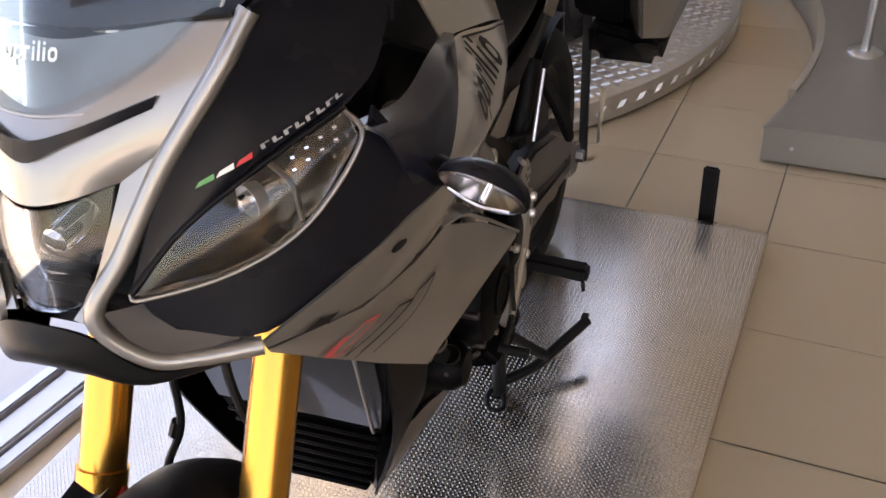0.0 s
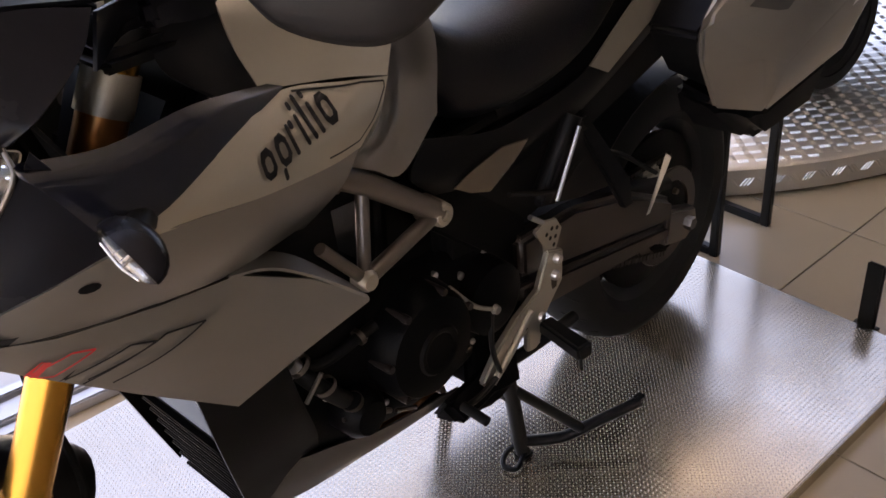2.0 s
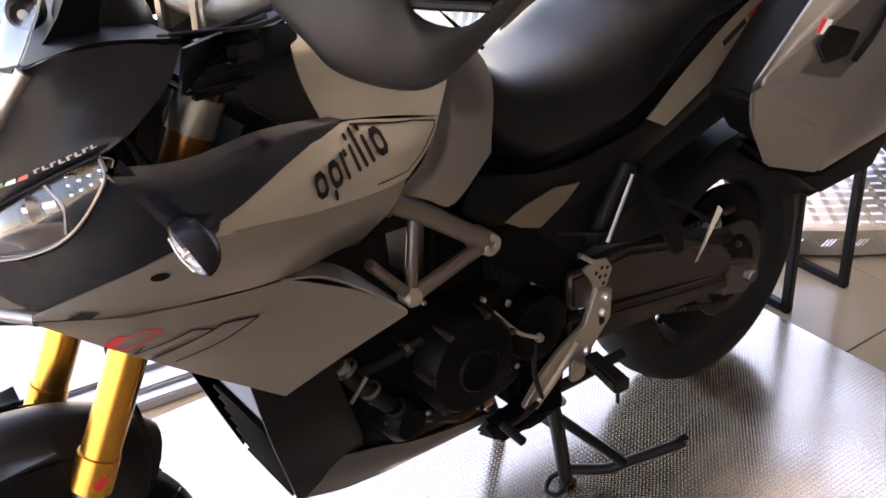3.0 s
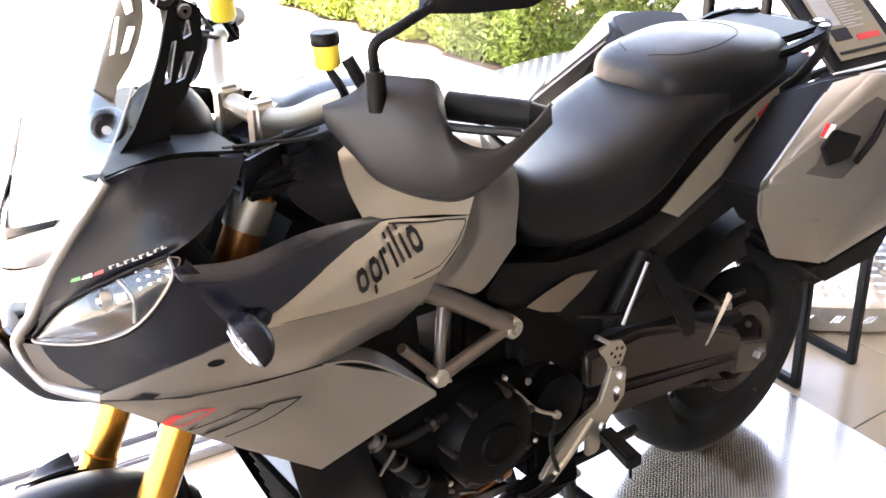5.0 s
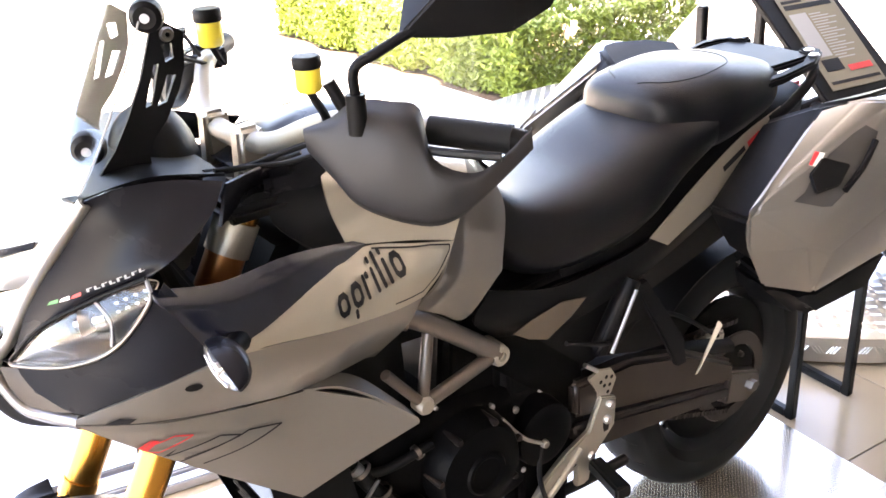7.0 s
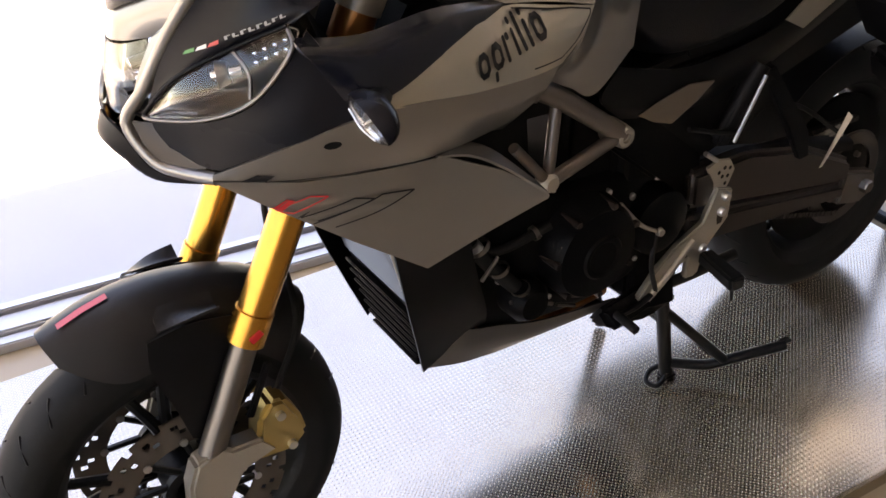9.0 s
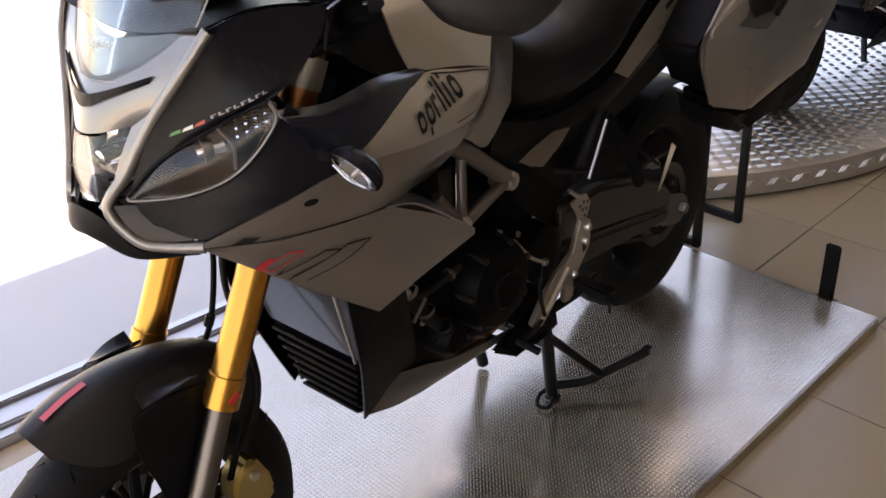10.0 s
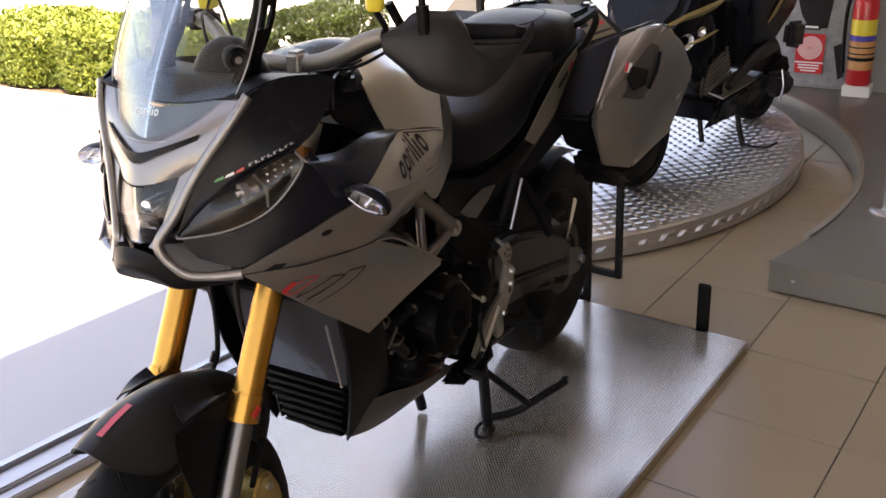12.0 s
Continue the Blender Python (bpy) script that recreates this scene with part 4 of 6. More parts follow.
both("side_cover", lambda f: patch([f([(0.80, -0.150, 0.835), (0.95, -0.150, 0.79), (1.10, -0.150, 0.79), (1.22, -0.150, 0.81), (1.4, -0.145, 0.87)]),
                                    f([(0.76, -0.155, 0.79), (0.92, -0.155, 0.735), (1.06, -0.150, 0.74), (1.25, -0.145, 0.77), (1.5, -0.14, 0.86)]),
                                    f([(0.82, -0.14, 0.73), (0.92, -0.13, 0.70), (1.06, -0.13, 0.69), (1.28, -0.12, 0.73), (1.55, -0.12, 0.83)])], 0.005), BLACK, bike, "black side cover under the seat")
part("undertail", body([(1.0, 0.12, 0.82, 0.66), (1.2, 0.13, 0.86, 0.68), (1.4, 0.135, 0.93, 0.78), (1.6, 0.13, 0.98, 0.87), (1.74, 0.10, 1.0, 0.92)], 0.5), BLACK, bike, "black undertail")
both("heat_shield", lambda f: plate(f([(0.841, -0.160, 0.738), (0.885, -0.162, 0.752), (0.955, -0.162, 0.762), (1.026, -0.160, 0.748), (0.985, -0.160, 0.72), (0.925, -0.160, 0.694), (0.88, -0.160, 0.712)]), 0.004), SHIELD, bike, "dull polished alloy heat shield")
for s in (-1, 1):
    arm = [(1.50, 0.118, 1.035), (1.60, 0.148, 1.052), (1.70, 0.152, 1.064), (1.775, 0.115, 1.070), (1.785, 0.075, 1.070), (1.75, 0.070, 1.070), (1.735, 0.105, 1.068), (1.685, 0.128, 1.063), (1.60, 0.125, 1.052), (1.505, 0.10, 1.037)]
    g = part("grab_rail", plate([(x, y * s, z) for x, y, z in arm], 0.018, 0.005, (0, 0, -1)), BLACK, bike, "flat black grab rail")
    part("rail_brace", tube([(1.76, 0.10 * s, 1.055), (1.70, 0.145 * s, 1.03), (1.62, 0.150 * s, 0.985), (1.56, 0.148 * s, 0.965)], 0.011, 10), BLACK, g)
    for x, y in ((1.755, 0.095), (1.725, 0.128)):
        part("rail_bolt", lathe([(0, 0.003), (0.009, 0.003), (0.012, 0)], (x, y * s, 1.069), (0, 0, 1), 14), STEEL, g)
    part("pannier_bracket", tube([(1.46, 0.14 * s, 0.80), (1.54, 0.20 * s, 0.85), (1.64, 0.20 * s, 0.92), (1.72, 0.15 * s, 0.96)], 0.014, 10), BLACK, bike)
    part("pannier_mount", hull([(1.50, 0.15 * s, 0.90), (1.60, 0.15 * s, 0.955), (1.62, 0.15 * s, 0.92), (1.52, 0.15 * s, 0.86), (1.50, 0.19 * s, 0.90), (1.60, 0.19 * s, 0.955), (1.62, 0.19 * s, 0.92), (1.52, 0.19 * s, 0.86)], 0.006), DARK, bike, "dark pannier mounting block")
    part("mount_bolt", lathe([(0, -0.005), (0.009, -0.005), (0.012, 0.002)], (1.575, 0.191 * s, 0.925), (0, -s, 0), 14), STEEL, bike)
part("rear_rack", bevel(box((1.56, -0.11, 1.045), (1.76, 0.11, 1.062)), 0.006), BLACK, bike, "black luggage plate")
part("tail_light", bevel(box((1.755, -0.07, 0.95), (1.79, 0.07, 0.99)), 0.008), RED, bike)


# panniers: faceted shells
SHELL = [(1.262, -0.325, 0.90), (1.272, -0.322, 0.82), (1.335, -0.318, 0.718), (1.365, -0.393, 0.818), (1.44, -0.362, 0.682), (1.40, -0.392, 0.90), (1.425, -0.402, 0.79), (1.555, -0.345, 1.050), (1.60, -0.385, 1.048),
         (1.66, -0.42, 0.99), (1.72, -0.436, 0.90), (1.80, -0.40, 0.84), (1.80, -0.345, 0.68), (1.78, -0.33, 1.02), (1.80, -0.27, 1.0), (1.80, -0.27, 0.70), (1.40, -0.285, 0.72),
         (1.29, -0.30, 0.85), (1.52, -0.285, 1.03)]
BASE = [(1.345, -0.312, 0.722), (1.44, -0.355, 0.688), (1.78, -0.34, 0.69), (1.47, -0.345, 0.605), (1.68, -0.345, 0.598), (1.38, -0.20, 0.73), (1.42, -0.20, 0.63), (1.72, -0.20, 0.62), (1.78, -0.20, 0.70)]
LINER = [(1.32, -0.29, 0.85), (1.52, -0.284, 1.037), (1.555, -0.338, 1.052), (1.60, -0.345, 1.054), (1.70, -0.33, 1.045), (1.78, -0.30, 1.028), (1.78, -0.265, 0.70), (1.40, -0.28, 0.72), (1.34, -0.17, 0.84), (1.50, -0.17, 0.98), (1.74, -0.17, 0.97), (1.74, -0.17, 0.73), (1.42, -0.17, 0.73)]
for f in (lambda p: p, flip):
    pn = part("pannier", hull(f(SHELL), 0.007), GREY, bike, "hard grey pannier with a black base")
    part("pannier_base", hull(f(BASE), 0.02), BLACK, pn)
    part("pannier_liner", hull(f(LINER), 0.01), BLACK, pn)
t_pan = tree_of(bpy.data.objects["pannier"])
pn = bpy.data.objects["pannier"]
# The recess isn't sunk in: a flat darker patch paints its shade.
part("latch_recess", blot(t_pan, [(1.345, 0.906), (1.39, 0.892), (1.413, 0.888), (1.452, 0.910), (1.518, 0.957), (1.545, 0.999), (1.528, 1.011), (1.50, 1.0), (1.44, 0.972), (1.395, 0.941), (1.37, 0.918)], 0.0025), BELLY, pn, "flat dark grey patch for the shaded latch recess")
part("latch", hull([laid(t_pan, x, z, d) for x, z in [(1.388, 0.944), (1.426, 0.967), (1.468, 0.952), (1.432, 0.920), (1.384, 0.912)] for d in (0.002, 0.010)], 0.003), BLACK, pn, "black latch flap")
part("latch_lever", tube([laid(t_pan, x, z, 0.009) for x, z in ((1.44, 0.912), (1.49, 0.945), (1.53, 0.985))], 0.006, 8), BLACK, pn)
part("warning_sticker", blot(t_pan, [(1.398, 0.958), (1.422, 0.977), (1.436, 0.974), (1.412, 0.954)], 0.004), WHITE, pn, "small white sticker with a red bar")
part("sticker_bar", blot(t_pan, [(1.398, 0.958), (1.422, 0.977), (1.427, 0.976), (1.403, 0.9565)], 0.005), RED, pn)
part("small_badge", blot(t_pan, [(1.64, 0.83), (1.67, 0.835), (1.67, 0.85), (1.64, 0.845)], 0.002), STEEL, pn)

# ---- engine, frame, radiator, belly ----
eng = part("engine", body([(0.50, 0.10, 0.60, 0.40), (0.55, 0.13, 0.66, 0.36), (0.66, 0.15, 0.64, 0.34), (0.80, 0.15, 0.62, 0.33), (0.94, 0.14, 0.60, 0.35), (1.02, 0.11, 0.55, 0.38)], 0.55), ENGINE, bike, "black twin-cylinder engine")
part("front_cylinder", hull([(0.46, -0.1, 0.56), (0.46, 0.1, 0.56), (0.60, -0.1, 0.62), (0.60, 0.1, 0.62), (0.40, -0.09, 0.68), (0.40, 0.09, 0.68), (0.52, -0.1, 0.78), (0.52, 0.1, 0.78)], 0.02), ENGINE, eng)
part("rear_cylinder", hull([(0.72, -0.1, 0.60), (0.72, 0.1, 0.60), (0.90, -0.1, 0.58), (0.90, 0.1, 0.58), (0.74, -0.1, 0.79), (0.74, 0.1, 0.79), (0.88, -0.1, 0.78), (0.88, 0.1, 0.78)], 0.02), ENGINE, eng)
part("alternator_cover", lathe([(0, -0.205), (0.05, -0.205), (0.085, -0.195), (0.095, -0.18), (0.10, -0.14)], (0.735, 0, 0.515), (0, 1, 0), 40), ENGINE, eng)
for k in range(7):
    q = 2 * math.pi * k / 7 + 0.3
    part("cover_bolt", lathe([(0, -0.196), (0.006, -0.196), (0.007, -0.192), (0.007, -0.15)], (0.735 + 0.092 * math.cos(q), 0, 0.515 + 0.092 * math.sin(q)), (0, 1, 0), 10), SWING, eng)
part("cover_boss", lathe([(0.030, -0.207), (0.034, -0.2095), (0.040, -0.2095), (0.044, -0.205)], (0.735, 0, 0.515), (0, 1, 0), 36), ENGINE, eng)
part("sprocket_cover", lathe([(0, -0.185), (0.045, -0.185), (0.065, -0.175), (0.07, -0.13)], (0.905, 0, 0.50), (0, 1, 0), 32), ENGINE, eng)
part("water_pump", lathe([(0, -0.19), (0.028, -0.188), (0.04, -0.172), (0.042, -0.13)], (0.60, 0, 0.46), (0, 1, 0), 28), ENGINE, eng)
t_eng = tree_of(eng)
for x, y, z, r in ((0.64, -0.16, 0.57, 0.008), (0.66, -0.17, 0.43, 0.007), (0.81, -0.175, 0.585, 0.008), (0.86, -0.175, 0.56, 0.009), (0.93, -0.17, 0.565, 0.008), (0.80, -0.175, 0.43, 0.007),
                   (0.56, -0.15, 0.50, 0.007), (0.53, -0.15, 0.56, 0.008), (0.87, -0.165, 0.42, 0.007), (0.70, -0.17, 0.62, 0.007), (0.96, -0.16, 0.62, 0.009), (0.98, -0.165, 0.46, 0.010)):
    c = laid(t_eng, x, z, -0.002)
    part("engine_bolt", lathe([(0, -0.007), (r * 0.5, -0.007), (r * 0.8, -0.005), (r * 0.8, 0.004)], c, (0, 1, 0), 10), STEEL, eng)
part("hose", tube([(0.50, -0.12, 0.62), (0.53, -0.15, 0.56), (0.575, -0.155, 0.50), (0.60, -0.15, 0.47)], 0.014, 10), RUBBER, eng)
part("hose_clamp", tube([(0.505, -0.135, 0.60), (0.512, -0.14, 0.588)], 0.017, 12), STEEL, eng)
part("hose", tube([(0.47, -0.09, 0.66), (0.50, -0.13, 0.60), (0.56, -0.14, 0.57), (0.66, -0.15, 0.585)], 0.009, 10), RUBBER, eng)
for c, d, r in (((0.515, -0.150, 0.600), (0.5, -0.3, -0.8), 0.017), ((0.545, -0.160, 0.548), (0.4, -0.1, -0.9), 0.016), ((0.585, -0.165, 0.492), (0.4, 0, -0.9), 0.016), ((0.625, -0.152, 0.584), (1, 0, 0.2), 0.012)):
    part("hose_clamp", lathe([(r, -0.004), (r + 0.0015, -0.004), (r + 0.0015, 0.004), (r, 0.004)], c, d, 20, closed=True), DISC, eng)
for a, b, r in (((0.505, -0.165, 0.545), (0.535, -0.172, 0.585), 0.0035), ((0.61, -0.168, 0.455), (0.65, -0.170, 0.432), 0.005), ((0.56, -0.168, 0.475), (0.60, -0.172, 0.462), 0.004), ((0.66, -0.172, 0.425), (0.70, -0.174, 0.405), 0.004)):
    part("coolant_pipe", tube([a, b], r, 8, 1), DISC, eng)
part("header_pipe", tube([(0.46, -0.05, 0.56), (0.45, -0.06, 0.42), (0.52, -0.07, 0.345), (0.66, -0.08, 0.325), (0.86, -0.06, 0.31)], 0.024, 14), COPPER, bike, "bronzed exhaust header pipe")
sil = part("silencer", body([(1.12, 0.07, 0.50, 0.36), (1.22, 0.085, 0.57, 0.35), (1.45, 0.09, 0.66, 0.37), (1.72, 0.085, 0.70, 0.45), (1.90, 0.07, 0.70, 0.52)], 0.7), BLACKSTEEL, bike, "dark silencer on the far side of the wheel")
sil.location.y += 0.235
part("rear_hub", lathe([(0.03, -0.085), (0.11, -0.08), (0.186, -0.055), (0.186, -0.042), (0.11, 0.02), (0.07, 0.08), (0.03, 0.085)], (WB, 0, RR), (0, 1, 0), 36, closed=True), ENGINE, rw, "dark cast hub and sprocket carrier")


def frame_side(f, s):
    fr = part("trellis_frame", tube(f([(0.44, -0.17, 0.965), (0.56, -0.17, 0.895), (0.655, -0.172, 0.836), (0.800, -0.162, 0.719)]), 0.0175, 14), FRAME, bike, "bronze-grey tubular trellis frame")
    part("frame_strut", tube(f([(0.655, -0.170, 0.826), (0.615, -0.199, 0.714)]), 0.010, 12), FRAME, fr)
    part("frame_strut", tube(f([(0.615, -0.199, 0.710), (0.790, -0.164, 0.717)]), 0.0125, 12), FRAME, fr)
    part("frame_strut", tube(f([(0.545, -0.205, 0.80), (0.615, -0.199, 0.712)]), 0.009, 12), FRAME, fr)
    part("frame_strut", tube(f([(0.52, -0.18, 0.90), (0.600, -0.19, 0.86)]), 0.009, 12), FRAME, fr)
    part("frame_node", lathe([(0, -0.014), (0.012, -0.014), (0.016, -0.008), (0.016, 0.014)], f([(0.615, -0.200, 0.712)])[0], (0, -s, 0), 16), ALU, fr)
    b = part("frame_boss", lathe([(0, -0.014), (0.008, -0.014), (0.009, -0.019), (0.016, -0.019), (0.019, -0.016), (0.021, 0.0), (0.022, 0.03)], f([(0.801, -0.160, 0.716)])[0], (0, -s, 0), 28), ALU, fr, "machined frame boss")
    part("pivot_plate", plate(f([(0.79, -0.135, 0.74), (0.86, -0.135, 0.74), (1.04, -0.135, 0.58), (1.05, -0.135, 0.42), (0.98, -0.135, 0.36), (0.93, -0.135, 0.42), (0.93, -0.135, 0.56), (0.80, -0.135, 0.68)]), 0.03, 0.006, (0, -s, 0)), ENGINE, fr)


frame_side(lambda p: p, -1)
frame_side(flip, 1)
part("airbox", hull([(0.45, -0.15, 0.80), (0.45, 0.15, 0.80), (0.80, -0.135, 0.76), (0.80, 0.135, 0.76), (0.45, -0.15, 1.05), (0.45, 0.15, 1.05), (0.82, -0.12, 1.0), (0.82, 0.12, 1.0), (0.36, -0.12, 0.90), (0.36, 0.12, 0.90)], 0.03), BLACK, bike)
part("inner_body", hull([(0.40, -0.17, 0.72), (0.40, 0.17, 0.72), (0.62, -0.165, 0.70), (0.62, 0.165, 0.70), (0.38, -0.17, 0.93), (0.38, 0.17, 0.93), (0.62, -0.155, 0.90), (0.62, 0.155, 0.90), (0.34, -0.14, 0.80), (0.34, 0.14, 0.80)], 0.02), BLACK, bike)
part("battery_box", hull([(0.84, -0.125, 0.52), (0.84, 0.125, 0.52), (1.12, -0.125, 0.56), (1.12, 0.125, 0.56), (0.84, -0.13, 0.80), (0.84, 0.13, 0.80), (1.20, -0.13, 0.80), (1.20, 0.13, 0.80), (1.26, -0.12, 0.66), (1.26, 0.12, 0.66)], 0.02), BLACK, bike, "black battery and shock housing")
part("inner_fender", hull([(1.15, -0.11, 0.62), (1.15, 0.11, 0.62), (1.15, -0.125, 0.80), (1.15, 0.125, 0.80), (1.62, -0.125, 0.94), (1.62, 0.125, 0.94), (1.36, -0.11, 0.66), (1.36, 0.11, 0.66), (1.60, -0.11, 0.72), (1.60, 0.11, 0.72)], 0.02), BLACK, bike)
part("side_plastic", plate([(1.058, -0.152, 0.597), (1.12, -0.156, 0.70), (1.159, -0.158, 0.734), (1.236, -0.158, 0.665), (1.29, -0.15, 0.54), (1.18, -0.15, 0.56)], 0.02, 0.005, (0, 1, 0)), BLACK, bike)
# radiator: a finned core in its shroud, with a slatted lower guard
RA = lambda y, t: (0.372 + 0.058 * t, y * (1.0 - 0.40 * max(0, t - 0.35)), 0.70 - 0.355 * t)
rad = part("radiator", plate([RA(-0.165, 0), RA(0.165, 0), RA(0.15, 0.5), RA(0.105, 1.0), RA(-0.105, 1.0), RA(-0.15, 0.5)], 0.035, 0.004, (0.985, 0, 0.16)), BLACK, bike, "black radiator with a slatted guard")
fins = bmesh.new()
for k in range(44):
    t = 0.02 + k * 0.0125
    a, b = V(RA(-0.14, t)), V(RA(0.14, t))
    tube([a + V((-0.003, 0, 0)), b + V((-0.003, 0, 0))], 0.0016, 4, 1, bm=fins)
tagged(part("radiator_fin", fins, BELLY, rad), kind="stuff")
for k in range(7):
    t = 0.60 + k * 0.062
    w = 0.128 - 0.0065 * k
    part("guard_slat", bevel(box((-0.012, -w, -0.003), (0.006, w - 0.02, 0.003), 0, Matrix.Translation(V(RA(0, t)) + V((-0.008, 0, 0))) @ Matrix.Rotation(radians(20), 4, "Y")), 0.002), BLACK, rad)
both("radiator_shroud", lambda f: patch([f([(0.335, -0.178, 0.73), (0.358, -0.172, 0.56), (0.388, -0.138, 0.44), (0.415, -0.102, 0.345)]),
                                         f([(0.42, -0.185, 0.72), (0.46, -0.175, 0.56), (0.50, -0.14, 0.45), (0.50, -0.115, 0.40)]),
                                         f([(0.47, -0.180, 0.70), (0.492, -0.170, 0.58), (0.525, -0.146, 0.47), (0.54, -0.12, 0.41)])], 0.005), BLACK, rad)
part("radiator_seam", tube([(0.362, -0.12, 0.66), (0.392, -0.12, 0.50)], 0.003, 6), ALU, rad)
both("belly_panel", lambda f: patch([f([(0.427, -0.101, 0.455), (0.50, -0.118, 0.415), (0.57, -0.125, 0.395), (0.66, -0.13, 0.365), (0.84, -0.13, 0.33)]),
                                     f([(0.426, -0.099, 0.40), (0.50, -0.115, 0.37), (0.57, -0.12, 0.352), (0.66, -0.122, 0.33), (0.84, -0.125, 0.315)]),
                                     f([(0.427, -0.092, 0.345), (0.50, -0.098, 0.325), (0.57, -0.095, 0.310), (0.65, -0.088, 0.293), (0.84, -0.11, 0.298)])], 0.004), BELLY, bike, "dark grey belly fairing panel")
part("belly_pan", patch([[(0.44, -0.095, 0.347), (0.55, -0.095, 0.313), (0.66, -0.088, 0.293), (0.84, -0.10, 0.296)], [(0.44, 0, 0.33), (0.55, 0, 0.30), (0.66, 0, 0.28), (0.84, 0, 0.285)], [(0.44, 0.095, 0.347), (0.55, 0.095, 0.313), (0.66, 0.088, 0.293), (0.84, 0.10, 0.296)]], 0.005), BLACK, bike)

# swingarm, shock, chain, hugger
def beam(profile, y0, y1, w):
    """A flat-sided cast beam with an (x, z) profile."""
    return hull([(x, y, z) for x, z in profile for y in (y0, y1)], w)


sw = part("swingarm", beam([(1.00, 0.560), (1.00, 0.478), (1.16, 0.552), (1.32, 0.420), (1.34, 0.498), (1.50, 0.352), (1.505, 0.408)], -0.156, -0.112, 0.012), SWING, bike, "dark bronze swingarm")
part("lower_beam", beam([(1.00, 0.462), (1.00, 0.385), (1.20, 0.425), (1.20, 0.375), (1.50, 0.350), (1.50, 0.308)], -0.154, -0.112, 0.012), SWING, sw)
part("right_beam", tube([(1.0, 0.12, 0.45), (1.25, 0.13, 0.42), (1.55, 0.138, 0.325)], (0.045, 0.03), 14), SWING, sw)
part("axle_block", bevel(plate([(1.49, -0.155, 0.385), (1.60, -0.155, 0.345), (1.61, -0.155, 0.30), (1.56, -0.155, 0.275), (1.48, -0.155, 0.30)], 0.03, 0, (0, 1, 0)), 0.006), DISC, sw)
part("axle_nut", lathe([(0, -0.016), (0.014, -0.016), (0.016, -0.012), (0.016, 0.01)], (1.56, -0.157, 0.325), (0, 1, 0), 6), DISC, sw)
for k in range(5):
    q = 2 * math.pi * k / 5
    part("hub_bolt", lathe([(0, -0.006), (0.006, -0.006), (0.008, 0.004)], (1.565 + 0.062 * math.cos(q), -0.11, 0.317 + 0.062 * math.sin(q)), (0, 1, 0), 10), DISC, rw)
part("chain_guard", patch([[(1.05, -0.10, 0.545), (1.3, -0.115, 0.515), (1.52, -0.115, 0.45)], [(1.05, -0.125, 0.54), (1.3, -0.135, 0.505), (1.52, -0.135, 0.44)], [(1.05, -0.128, 0.52), (1.3, -0.137, 0.48), (1.52, -0.137, 0.42)]], 0.004), BLACK, sw)
ch = bmesh.new()
for k in range(44):
    for up in (0, 1):
        x = 0.93 + k * 0.0145
        z = (0.535 - 0.10 * (x - 0.93)) if up else (0.45 - 0.36 * (x - 0.93))
        box((x, -0.108, z - 0.006), (x + 0.011, -0.095, z + 0.006), 0, None, ch)
tagged(part("chain", ch, SWING, bike, "dark drive chain", False), kind="stuff")
part("hugger", thick(loft([[((WB + 0.345 * math.cos(radians(a))), y, RR + (0.345 - 0.8 * y * y) * math.sin(radians(a))) for y in (-0.10, -0.06, 0, 0.06, 0.10)] for a in range(75, 175, 8)], cap=False, closed=False), 0.004), BLACK, bike, "black rear hugger")
part("rear_caliper", bevel(box((1.44, -0.12, 0.42), (1.51, -0.08, 0.48)), 0.01), ALU, bike)
part("shock_spring", tube([(1.0 + 0.045 * math.cos(a), -0.02 + 0.045 * math.sin(a), 0.45 + 0.012 * a) for a in [k * 0.5 for k in range(44)]], 0.007, 7, 2), BLACKSTEEL, bike)
part("mud_flap", tube([(1.62, 0, 0.93), (1.75, 0, 0.80), (1.86, 0, 0.66)], (0.035, 0.03), 8), BLACK, bike)

# rider pegs, hangers, levers
pg = part("peg_hanger", plate([(1.061, -0.165, 0.511), (1.106, -0.165, 0.494), (1.102, -0.165, 0.430), (1.064, -0.167, 0.398), (1.035, -0.17, 0.374), (1.022, -0.172, 0.325), (0.988, -0.172, 0.33), (0.990, -0.172, 0.378),
                              (0.915, -0.175, 0.358), (0.872, -0.175, 0.322), (0.860, -0.175, 0.343), (0.905, -0.175, 0.392), (0.96, -0.172, 0.424), (1.028, -0.168, 0.446)], 0.014, 0.003, (0, 1, 0)), ALU, bike, "pale alloy footpeg hanger")
part("hanger_slot", hull([(0.935, -0.1765, 0.385), (0.975, -0.1765, 0.405), (0.985, -0.1765, 0.392), (0.945, -0.1765, 0.375), (0.96, -0.174, 0.39)], 0.001), ENGINE, pg)
part("hanger_slot", hull([(1.066, -0.1665, 0.462), (1.088, -0.1665, 0.455), (1.082, -0.1665, 0.425), (1.062, -0.1665, 0.424), (1.07, -0.165, 0.44)], 0.001), SWING, pg)
hl = part("heel_guard", plate([(1.032, -0.158, 0.562), (1.060, -0.158, 0.572), (1.095, -0.158, 0.562), (1.112, -0.158, 0.535), (1.100, -0.158, 0.508), (1.085, -0.158, 0.485), (1.058, -0.158, 0.49), (1.055, -0.158, 0.52)], 0.006, 0.002, (0, 1, 0)), ALU, pg)
for x, z in ((1.065, 0.542), (1.08, 0.548), (1.095, 0.543), (1.075, 0.53), (1.09, 0.527), (1.085, 0.512)):
    part("hole", lathe([(0, -0.001), (0.0045, -0.001)], (x, -0.1585, z), (0, 1, 0), 10), BLACK, hl)
